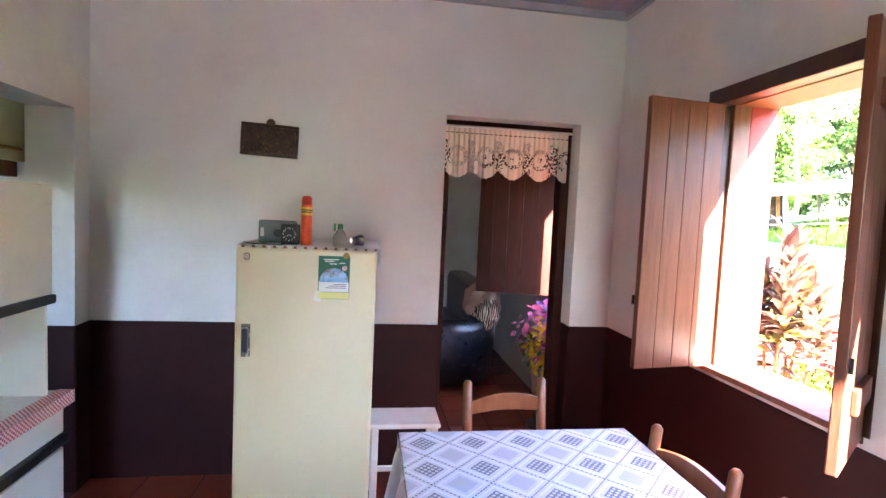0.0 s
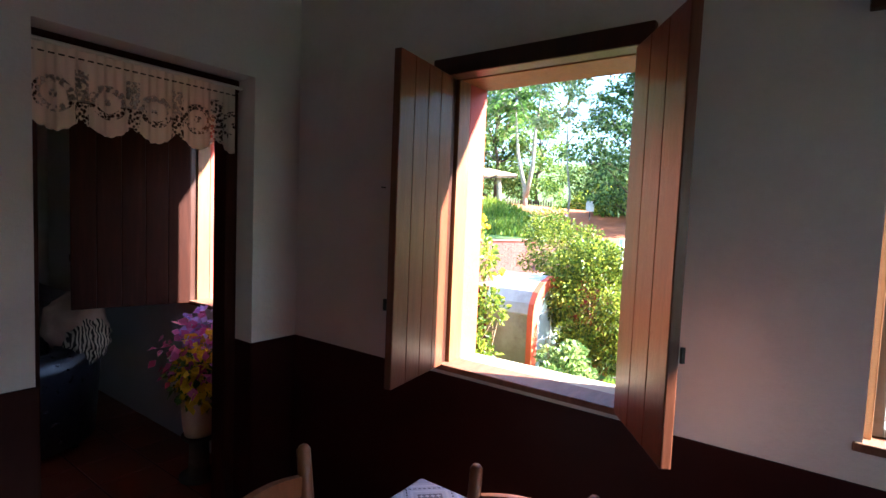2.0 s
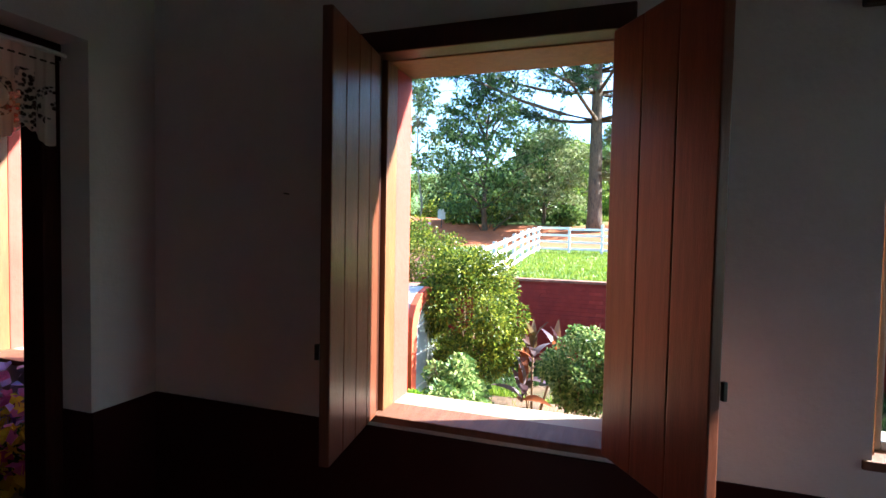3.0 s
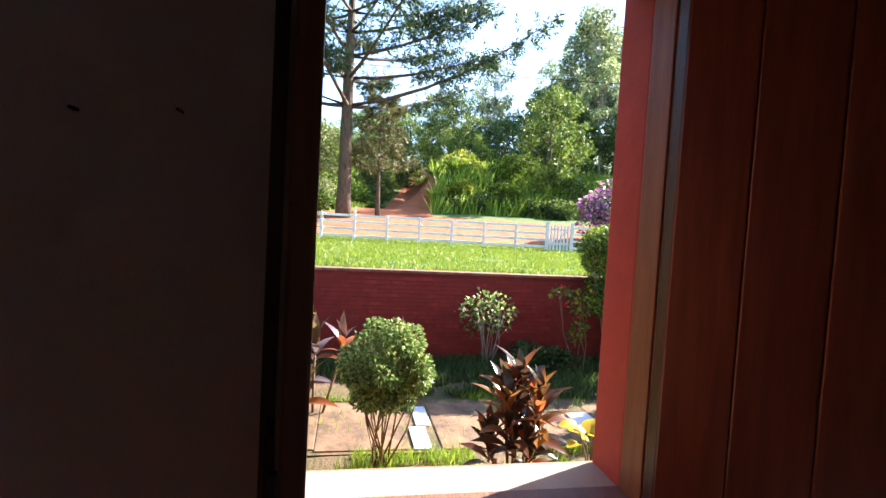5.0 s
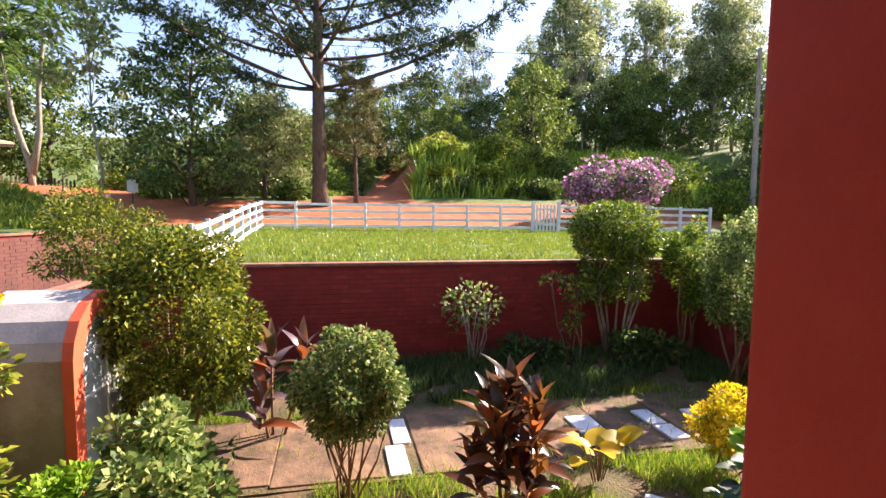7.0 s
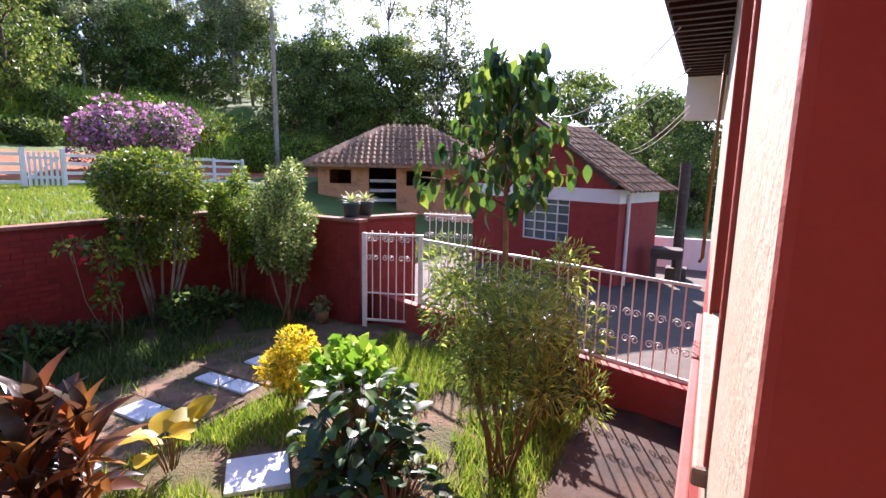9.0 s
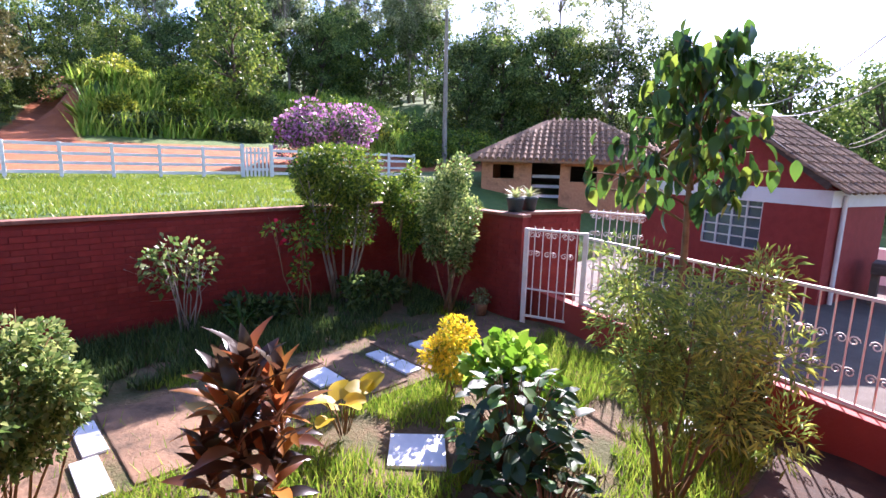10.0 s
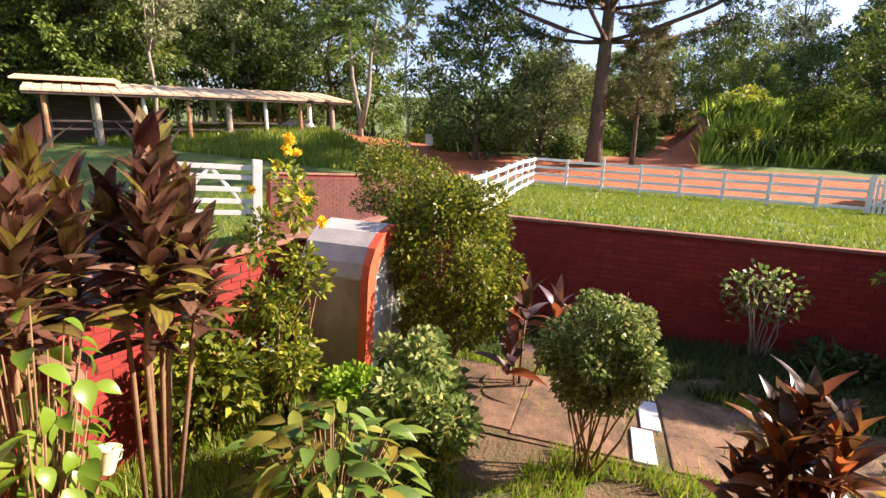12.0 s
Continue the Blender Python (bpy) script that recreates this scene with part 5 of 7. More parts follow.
bush("tall_bush", "broad leafy bush by the red wall", (7.35, -2.75, G), lumpy((0, 0, 1.45), (0.42, 0.38, 0.85), 22, rp, 0.34), 9500, 0.056, PALEBUSH, 6, 0.02, 45)
bush("rose_bush", "thin rose bush with sparse leaves", (8.6, 0.40, G), lumpy((0, 0, 0.92), (0.42, 0.42, 0.38), 9, rp), 430, 0.08, PALEBUSH, 11, 0.010, 46, 0.6, PALEBARK)
bush("rose_bush", "thin rose bush with one red bloom", (8.35, -1.0, G), [((0, 0, 1.15), (0.18, 0.25, 0.2)), ((0.05, 0.35, 1.3), (0.12, 0.2, 0.08)), ((0, 0.05, 0.7), (0.12, 0.12, 0.25))], 300, 0.08, BUSHLEAF, 4, 0.009, 47, 0.6, blossoms=(FLOWERR, 14, 0.07))
bush("flowering_bush", "leafy bush with small pink flowers behind the shelter", (10.6, 5.9, 0.0), lumpy((0, 0, 0.95), (0.85, 0.85, 0.8), 16, rp, 0.4), 8000, 0.07, OLIVELEAF, 6, 0.02, 48, blossoms=(PURPLE, 12, 0.09))
bush("leafy_shrub", "low dense shrub with small dark leaves", (5.05, 3.40, G), lumpy((0, 0, 0.58), (0.40, 0.40, 0.46), 18, rp, 0.34), 5200, 0.062, PALEBUSH, 6, 0.014, 49, 0.65)
bush("bottlebrush", "feathery grey-green bottlebrush shrub with yellow tips", (3.42, -0.97, G),
     [((0.62 * math.cos(a) * f, 0.45 * math.sin(a) * f, 0.75 + 0.85 * h), (0.16, 0.16, 0.22)) for a, f, h in [(k * 2.4, 0.3 + 0.7 * ((k * 37) % 10) / 10, ((k * 53) % 17) / 17) for k in range(26)]] + [((0, 0, 0.9), (0.35, 0.35, 0.5))],
     8000, 0.075, BRUSHLEAF, 14, 0.012, 50, 0.16, blossoms=(FLOWERR, 5, 0.06))
bush("golden_shrub", "golden yellow duranta shrub", (5.48, -1.0, G), lumpy((0, 0, 0.42), (0.28, 0.28, 0.3), 9, rp, 0.45), 2600, 0.05, YELLOWLEAF, 5, 0.01, 51, 0.5)
bush("leafy_shrub", "bright green broad-leaved shrub behind the hydrangea", (4.75, -0.95, G), lumpy((0, 0, 0.5), (0.36, 0.32, 0.36), 9, rp), 700, 0.13, LIMELEAF, 5, 0.01, 52, 0.75)
bush("low_shrub", "dark low shrub beside the railing", (3.5, -2.15, G), lumpy((0, 0, 0.35), (0.4, 0.3, 0.3), 8, rp), 2600, 0.07, DARKLEAF, 4, 0.01, 53)
bush("climbing_shrub", "leafy yellow-flowered shrub against the red wall", (5.42, 4.72, G), [((0.16 * math.sin(k * 1.9), 0.2 * math.cos(k * 1.3), 0.25 + k * 0.135), (0.26 - 0.012 * k, 0.26 - 0.012 * k, 0.16)) for k in range(14)], 2600, 0.075, OLIVELEAF, 8, 0.012, 54, 0.5)
bush("climbing_shrub", "leafy shrub against the sunlit wall", (4.85, 4.95, G), lumpy((0, 0, 0.5), (0.4, 0.3, 0.5), 10, rp), 1500, 0.09, OLIVELEAF, 6, 0.012, 55, 0.5)
bush("climbing_shrub", "leafy shrub beside the shelter", (5.5, 4.1, G), lumpy((0, 0, 0.3), (0.25, 0.25, 0.28), 8, rp), 1500, 0.08, LIMELEAF, 4, 0.01, 56, 0.5)
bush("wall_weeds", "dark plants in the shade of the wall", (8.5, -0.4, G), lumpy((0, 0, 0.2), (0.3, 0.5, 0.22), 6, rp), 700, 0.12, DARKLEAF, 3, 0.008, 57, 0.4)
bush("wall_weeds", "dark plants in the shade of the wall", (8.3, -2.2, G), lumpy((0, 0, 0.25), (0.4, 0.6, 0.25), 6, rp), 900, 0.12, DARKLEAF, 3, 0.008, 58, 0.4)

# cordylines
c1 = strap_leaf("leaf", 0.40, 0.10, CORDY1, 0.7, seg=8, shape=1.15)
rosette_plant("cordyline", "cordyline with dark bronze and orange leaves", (5.13, 1.12, G), [(0.02, 0.0, 0.94, 1.0), (0.13, 0.1, 0.82, 0.9), (-0.12, 0.13, 0.76, 0.95), (-0.09, -0.14, 0.82, 0.9), (0.13, -0.14, 0.72, 0.9), (-0.22, -0.02, 0.5, 0.8), (0.02, 0.25, 0.5, 0.8)], c1, 21, 71, drop=0.38, fan=74)
c2 = strap_leaf("leaf", 0.36, 0.095, CORDY2, 0.5, seg=8, shape=1.1)
rosette_plant("cordyline", "tall cordyline with broad maroon leaves on pale canes", (4.10, 4.62, G), [(0.0, 0.0, 2.12, 1.0), (0.12, -0.1, 1.85, 0.95), (-0.12, 0.12, 1.8, 0.95), (0.18, 0.08, 1.98, 0.9), (0.2, -0.14, 1.62, 0.8), (-0.1, -0.12, 1.9, 0.95), (0.05, 0.1, 1.55, 0.8)], c2, 46, 72, 0.016, drop=0.62, fan=84)
rosette_plant("cordyline", "tall cordyline with maroon and olive leaves on pale canes", (3.62, 4.78, G), [(0.0, 0.0, 2.0, 1.0), (-0.13, -0.1, 1.78, 0.9), (0.1, 0.1, 1.7, 0.9), (-0.16, 0.1, 1.9, 0.9), (0.14, -0.05, 1.85, 0.95)], c2, 46, 73, 0.016, drop=0.62, fan=84)
c3 = strap_leaf("leaf", 0.42, 0.10, CORDY3, 0.6)
rosette_plant("cordyline", "small cordyline with pink-edged leaves", (6.95, 2.95, G), [(0, 0, 0.8, 1.0), (0.1, 0.1, 0.5, 0.9), (-0.05, -0.3, 0.85, 0.9), (-0.15, 0.1, 0.35, 1.1)], c3, 9, 74)
ps = strap_leaf("leaf", 0.2, 0.03, per_leaf("pink_strap", ("8a3a4a", "a85a62", "6d2c3a"), 0.35), 0.5)
rosette_plant("bromeliad", "low clump of dusty pink leaves", (4.85, 1.2, G), [(0, 0, 0.12, 1), (0.12, 0.1, 0.1, 0.9), (-0.1, 0.14, 0.1, 0.9)], ps, 26, 75, 0.01)
gs = strap_leaf("leaf", 0.5, 0.05, per_leaf("green_strap", ("3f6a28", "55803a", "2f5420"), 0.4), 0.5)
rosette_plant("lily_clump", "clump of long green strap leaves", (8.3, -0.1, G), [(0, 0, 0.05, 1), (0.2, -0.25, 0.05, 1.1)], gs, 12, 76, 0.01)

# broad-leaved plants
def broad_leaf(name, length, width, material, heart=0.0):
    v, f = [(0, 0, 0)], []
    n = 12
    for i in range(n + 1):
        t = i / n * 2 * math.pi
        x = length * (0.5 - 0.5 * math.cos(t)) - heart * length * 0.25 * math.exp(-((min(t, 2 * math.pi - t) - 0.7) ** 2) * 8)
        y = width * 0.5 * math.sin(t) * (1.15 - 0.35 * (x / length))
        v.append((x, y, 0.25 * abs(y) - 0.35 * x * x / length))
    v.append((length * 0.5, 0, -0.0875 * length))
    f = [(len(v) - 1, i, i + 1) for i in range(1, n + 1)]
    return raw(name, v, f, material, True)


def leafy_plant(name, label, at, leaf, spots, seed, category="plant", stem=TWIG, r=0.006, droop=(-35, 20)):
    rng = np.random.default_rng(seed)
    ob = thing(name, label, category, pose(*at))
    bm = bmesh.new()
    for p in spots:
        p = Vector(p)
        foot = Vector((p.x * 0.25, p.y * 0.25, max(0, p.z * 0.25 - 0.05)))
        tube(bm, [foot, foot.lerp(p, 0.6) + Vector((0, 0, 0.04)), p], [r, r * 0.8, r * 0.5], 5)
        az = math.degrees(math.atan2(p.y, p.x)) + rng.uniform(-50, 50)
        leaf_at(leaf, ob, p, az, rng.uniform(*droop), rng.uniform(-30, 30), rng.uniform(0.7, 1.2))
    part("stem", bm, stem, ob, smooth=True)["kind"] = "stuff"
    return ob


def cloud(n, c, r, seed, shell=0.5):
    return [tuple(p) for p in clump_points([(c, r)], n, np.random.default_rng(seed), shell)[0]]


heart = broad_leaf("leaf", 0.2, 0.17, HEARTLEAF, 1.0)
leafy_plant("heart_leaf_plant", "plant with large yellow heart-shaped leaves", (5.5, 0.22, G), heart, cloud(11, (0, 0, 0.3), (0.2, 0.25, 0.12), 81), 81, droop=(10, 60))
hyd = broad_leaf("leaf", 0.12, 0.085, HYDRALEAF)
leafy_plant("hydrangea", "dense hydrangea with broad dark leaves", (4.28, -0.42, G), hyd, cloud(290, (0, 0, 0.36), (0.46, 0.44, 0.42), 82, 0.3), 82, droop=(-30, 35))
leafy_plant("hydrangea", "low hydrangea leaves beside the stepping stone", (3.75, -0.05, G), hyd, cloud(120, (0, 0, 0.18), (0.4, 0.4, 0.2), 83, 0.3), 83)
lance = strap_leaf("leaf", 0.19, 0.065, LANCELEAF, 0.4, shape=0.8)
leafy_plant("lance_leaf_shrub", "shrub with long pointed light green leaves", (4.12, 3.50, G), lance, cloud(290, (0, 0, 0.55), (0.40, 0.42, 0.42), 84, 0.4), 84, droop=(-40, 25))
limel = strap_leaf("leaf", 0.13, 0.07, per_leaf("lime_broad_leaf", ("5c7e24", "76982e", "98b240"), 0.45), 0.5, 0.3, 6, 0.8)
leafy_plant("lime_leaf_shrub", "thin shrub with lime green leaves", (3.3, 4.35, G), limel, cloud(130, (0, 0, 1.0), (0.24, 0.24, 0.62), 85, 0.5), 85, droop=(-75, -5))

# the broad-leaved young tree by the railing
bt = thing("young_tree", "young tree with broad drooping green leaves", "tree", pose(4.15, -2.85, G))
rng = np.random.default_rng(9)
tr = bmesh.new()
tube(tr, [(0, 0, -0.05), (0.02, 0, 0.6), (0, 0.03, 1.4), (0.05, 0, 2.4), (-0.08, 0, 3.35)], [0.05, 0.045, 0.035, 0.02, 0.008], 8)
bl = strap_leaf("leaf", 0.22, 0.10, BIGLEAF, 0.45, 0.3, 6, 0.85)
for k in range(26):
    z = 1.75 + 1.5 * k / 26
    a = k * 137.5
    ln = 0.85 * (1 - 0.6 * k / 26) * rng.uniform(0.7, 1.1) * (1.25 if 60 > (a % 360) or (a % 360) > 300 else 0.9)
    d = Vector((math.cos(radians(a)), math.sin(radians(a)), 0))
    tip = Vector((0, 0, z)) + d * ln + Vector((0, 0, 0.22))
    tube(tr, [(0, 0, z - 0.1), Vector((0, 0, z)) + d * ln * 0.5 + Vector((0, 0, 0.18)), tip], [0.016, 0.011, 0.006], 5)
    for j in range(17):
        p = Vector((0, 0, z)).lerp(tip, 0.2 + 0.83 * j / 17) + Vector(rng.normal(0, 0.05, 3)) + Vector((0, 0, 0.08))
        leaf_at(bl, bt, p, a + (70 if j % 2 else -70) + rng.uniform(-25, 25), rng.uniform(-88, -40), rng.uniform(-50, 50), rng.uniform(0.7, 1.2))
part("trunk", tr, TWIG, bt, smooth=True)

# flowers
def bloom(at, r, material, label, seed):
    rng = np.random.default_rng(seed)
    d = rng.normal(0, 1, (70, 3))
    d /= np.linalg.norm(d, axis=1, keepdims=True)
    o = new("flower", leaf_mesh("flower", d * r * 0.35, d, r, material, rng, 0.6, 0))
    o.matrix_world = pose(*at)
    return tagged(o, label, "flower", "yellow flowers on the shrub")


for k, (x, y, z) in enumerate(((5.5, 4.74, 1.42), (5.42, 4.78, 1.30), (5.38, 4.7, 1.08), (5.48, 4.56, 1.06), (5.45, 4.62, 1.40), (5.3, 4.92, 1.10), (5.50, 4.42, 0.88), (5.36, 4.72, 0.95), (5.44, 4.84, 1.2), (5.4, 4.66, 1.5))):
    bloom((x, y, z), 0.03 if k % 3 else 0.04, FLOWERY, "round yellow flower on the shrub", 90 + k)

# ribbed cup fixed to a cane
cu_ = thing("ribbed_cup", "cream ribbed plastic cup fixed on a cordyline cane", "cup", pose(3.690, 4.5, -0.182, 0, 12, 0))
prof = [(0.035, 0)]
for k in range(8):
    prof += [(0.036 + 0.0018 * k, 0.004 + 0.015 * k), (0.040 + 0.0018 * k, 0.011 + 0.015 * k)]
part("body", lathe(bmesh.new(), prof + [(0.056, 0.13), (0.05, 0.13), (0.034, 0.01)], 18), surface("cream_plastic", "d8d2a8", "ccc498", 0.5, 10), cu_, smooth=True)
part("handle", tube(bmesh.new(), [(0.048, 0, 0.10), (0.078, 0, 0.09), (0.078, 0, 0.05), (0.045, 0, 0.04)], [0.006] * 4, 6), surface("mint_plastic", "9ac8a0", "88b890", 0.5, 10), cu_, "mint green handle", True)
part("cane", tube(bmesh.new(), [(0.0, 0.03, -0.608), (0.01, 0.05, -0.2), (-0.01, 0.055, 0.1)], [0.02, 0.017, 0.015], 7), TWIG, cu_, smooth=True)

# grass in the garden
spots = []
while len(spots) < 60000:
    x, y = rp.uniform(2.9, 8.9), rp.uniform(-3.2, 5.25)
    if 5.88 < x < 7.3 and -3.2 < y < 3.8 and rp.uniform() > 0.03:
        continue
    if x < 3.1 and y < 2.0:
        continue
    if math.hypot(x - 5.5, y - 0.1) < 0.3 or math.hypot(x - 5.35, y - 1.95) < 0.3 or math.hypot(x - 4.98, y + 0.1) < 0.38 or math.hypot(x - 5.45, y - 2.95) < 0.28:
        continue
    if noise.noise((x * 1.1, y * 1.1, 3)) + 0.35 * noise.noise((x * 4, y * 4, 1)) > -0.18:
        spots.append((x, y, G - 0.02 + 0.05 * noise.noise((x * 1.3, y * 1.3, 0)) + 0.10 * smooth01(7.6, 8.8, x)))
# strip by the wall takes darker leaves: the shade there is put into colour
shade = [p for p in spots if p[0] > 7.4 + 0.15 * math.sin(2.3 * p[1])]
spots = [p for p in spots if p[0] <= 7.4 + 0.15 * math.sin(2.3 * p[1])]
tagged(blades("shade_grass", shade, 0.14, 0.016, DARKLEAF, rp, 0.8), "grass along the foot of the garden wall, shade put into its dark green", "grass", "", "stuff")
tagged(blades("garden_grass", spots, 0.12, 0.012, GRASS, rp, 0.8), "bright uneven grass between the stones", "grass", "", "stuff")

# iron gate, railing and pots on the wall
def scroll(bm, cx, cz, r, flip, y=0.0, turns=1.3):
    pts = []
    for i in range(14):
        t = i / 13
        a = t * turns * 2 * math.pi
        q = r * (1 - 0.75 * t)
        pts.append((cx + flip * q * math.cos(a), y, cz + q * math.sin(a)))
    tube(bm, pts, [0.006] * 14, 5)


def ironwork(name, label, m, width, z0, z1, step, scroll_z, frame_r=0.022, parent_group=""):
    g = thing(name, label, "gate" if "gate" in name else "railing", m)
    for z in (z0, z1):
        part("rail", box(bmesh.new(), 0, width, -0.015, 0.015, z - 0.015, z + 0.015, 0.003), IRON, g)
    n = int(width / step)
    for k in range(1, n):
        part("bar", rod(bmesh.new(), (k * width / n, 0, z0), (k * width / n, 0, z1 + (0.05 if "gate" in name else 0)), 0.008, n=6), IRON, g)
    for k in range(n // 2):
        bm = bmesh.new()
        x = (2 * k + 1) * width / n
        for sz in (-1, 1):
            for fl in (-1, 1):
                scroll(bm, x + fl * 0.045, scroll_z + sz * 0.13, 0.045, fl * sz)
        part("scroll", bm, IRON, g)
    return g


gg = ironwork("iron_gate", "white wrought iron garden gate with scrolls", pose(6.42, -3.33, 0, 0, 0, 198), 0.80, -0.70, 0.52, 0.11, 0.32)
for x in (0, 0.80):
    part("post", box(bmesh.new(), x - 0.03, x + 0.03, -0.03, 0.03, G - 0.05, 0.54, 0.006), IRON, gg)
part("rail", box(bmesh.new(), 0, 0.8, -0.012, 0.012, -0.32, -0.30, 0.003), IRON, gg)
ironwork("iron_railing", "white wrought iron railing with scrolls on a low wall", pose(5.62, -3.58, 0, 0, 0, 180 - 17.5), 3.55, -0.40, 0.47, 0.115, -0.02)
g2 = ironwork("iron_gate", "white iron gate beyond the wall", pose(6.3, -4.75, 0, 0, 0, 190), 0.85, -0.6, 0.70, 0.10, 0.5)
for k, y in enumerate((-3.62, -3.95)):
    pt = thing("potted_plant", "dark pot with spiky variegated plant on the wall", "potted plant", pose(6.87, y, 0.712), "pots on the garden wall")
    part("pot", lathe(bmesh.new(), [(0.10, 0), (0.125, 0.16), (0.135, 0.17), (0.135, 0.2), (0.11, 0.2), (0.10, 0.17)], 16), surface("dark_pot", "3a4a4a", "2f3c3c", 0.7), pt, smooth=True)
    vg = strap_leaf("leaf", 0.24, 0.035, per_leaf("variegated_leaf", ("9aa85a", "c8c88a", "7a9048"), 0.4), 0.6)
    for i in range(20):
        leaf_at(vg, pt, (0, 0, 0.19), i * 137.5, 70 - 55 * i / 20, 0, 1)
pt = thing("potted_plant", "small terracotta pot with a flowering plant", "potted plant", pose(7.0, -3.1, G + 0.0))
part("pot", lathe(bmesh.new(), [(0.07, 0), (0.1, 0.15), (0.1, 0.17), (0.08, 0.17)], 14), CLAYTILE, pt, smooth=True)
pos, out = clump_points([((0, 0, 0.26), (0.12, 0.12, 0.12))], 160, rp)
o = new("foliage", leaf_mesh("foliage", pos, out, 0.06, PALELEAF, rp, 0.5))
o.parent = pt

# ---- things in the dining room ----
fr = thing("refrigerator", "old cream enamelled refrigerator with worn handle", "refrigerator", pose(0.205, 3.26, 0))
part("body", box(bmesh.new(), -0.295, 0.295, -0.26, 0.30, 0.06, 1.352, 0.02), FRIDGE, fr)
part("door", box(bmesh.new(), -0.297, 0.297, -0.305, -0.264, 0.08, 1.350, 0.014), FRIDGE, fr)
part("gasket", box(bmesh.new(), -0.285, 0.285, -0.266, -0.258, 0.09, 1.34), RUBBER, fr)
hd = part("handle", box(bmesh.new(), -0.262, -0.236, -0.335, -0.306, 0.90, 1.005, 0.008), BLACK, fr, "worn black handle")
part("latch_plate", box(bmesh.new(), -0.268, -0.230, -0.310, -0.3045, 0.875, 1.02, 0.003), CHROME, hd)
part("badge", box(bmesh.new(), -0.262, -0.238, -0.312, -0.304, 1.295, 1.325, 0.005), CHROME, fr, "small chrome lock badge")
for sx in (-0.25, 0.25):
    for sy in (-0.22, 0.25):
        part("foot", rod(bmesh.new(), (sx, sy, 0), (sx, sy, 0.062), 0.02), BLACK, fr)
lace = thing("lace_runner", "white lace runner on top of the refrigerator", "runner", pose(0.205, 3.26, 1.354))
bm = boxes((-0.30, 0.315, -0.30, 0.27, 0, 0.004), (0.311, 0.315, -0.30, 0.0, -0.07, 0.0))
part("cloth", bm, WHITEWOOD, lace)
for k in range(28):
    part("fringe", boxes((-0.295 + k * 0.0215, -0.283 + k * 0.0215, -0.309, -0.3, -0.006, 0.004)), CAP if k % 2 else WHITEWOOD, lace)

# greeting calendar and magnets on the door
cal = thing("calendar", "green and blue greeting calendar stuck on the refrigerator", "calendar", pose(0.32, 2.951, 1.228))
part("sheet", box(bmesh.new(), -0.067, 0.067, -0.001, 0.003, -0.094, 0.094), surface("calendar_green", "1d5c40", "174c35", 0.5, 10, bump=0), cal)
bm = bmesh.new()
arc = [bm.verts.new((0.062 * math.cos(math.pi * k / 14), -0.002, -0.02 + 0.062 * math.sin(math.pi * k / 14))) for k in range(15)]
bm.faces.new(arc)
r = bmesh.ops.extrude_face_region(bm, geom=bm.faces[:])
bmesh.ops.translate(bm, vec=(0, -0.0015, 0), verts=[g for g in r["geom"] if isinstance(g, bmesh.types.BMVert)])
part("picture", bm, surface("calendar_blue", "4f86bd", "a9c4d8", 0.5, 30, "7a5a32", 18, (0.5, 0.6), 0), cal, "blue arched picture")
part("white_strip", box(bmesh.new(), -0.064, 0.064, -0.004, -0.002, -0.062, -0.02), WHITEWOOD, cal)
part("yellow_strip", box(bmesh.new(), -0.066, 0.066, -0.004, -0.002, -0.092, -0.064), surface("pale_yellow", "d8d07a", "cdc46c", 0.5, bump=0), cal)
for x0, x1, z in ((-0.045, 0.02, 0.077), (-0.04, 0.0, 0.069), (-0.02, 0.012, 0.058), (0.022, 0.046, 0.062)):
    part("lettering_bar", box(bmesh.new(), x0, x1, -0.0022, -0.001, z, z + 0.004), WHITEWOOD, cal)
for x0, x1, z in ((0.0, 0.052, -0.030), (-0.022, 0.052, -0.038), (-0.035, 0.052, -0.046)):
    part("lettering_bar", box(bmesh.new(), x0, x1, -0.0048, -0.0042, z, z + 0.0025), RUBBER, cal)
part("seal", lathe(bmesh.new(), [(0.011, 0), (0.011, 0.002), (0.008, 0.0025)], 14), surface("red_and_white_seal", "d8c8c4", "b04a44", 0.5, 90, bump=0), cal, "small red and white seal").matrix_basis = pose(0.045, -0.002, 0.042, 90, 0, 0)
mg = tagged(part("fridge_magnet", lathe(bmesh.new(), [(0.012, 0), (0.014, 0.004), (0.008, 0.009)], 14), surface("gold_magnet", "a88830", "7d6420", 0.35, 30, metal=0.5)), "round gold fridge magnet above the calendar", "magnet")
mg.matrix_world = pose(0.37, 2.951, 1.325, 90, 0, 0)
mg = tagged(part("fridge_magnet", box(bmesh.new(), -0.018, 0.018, -0.002, 0.002, -0.022, 0.022, 0.001), WHITEWOOD), "small white sticker with red edge", "magnet")
mg.matrix_world = pose(0.255, 2.951, 1.145, 0, 20, 0)

# on the refrigerator
rd = thing("radio", "small old grey transistor radio", "radio", pose(0.045, 3.16, 1.358, 0, 0, 6))
part("case", box(bmesh.new(), -0.085, 0.085, -0.025, 0.025, 0, 0.105, 0.01), surface("grey_radio", "6f7a72", "5d6861", 0.45, 8), rd)
part("dial", lathe(bmesh.new(), [(0.02, 0), (0.018, 0.008), (0.005, 0.009)], 18), BLACK, rd).matrix_basis = pose(0.0, -0.026, 0.045, 90, 0, 0)
part("grille", box(bmesh.new(), 0.03, 0.078, -0.028, -0.0245, 0.02, 0.09, 0.002), BLACK, rd)
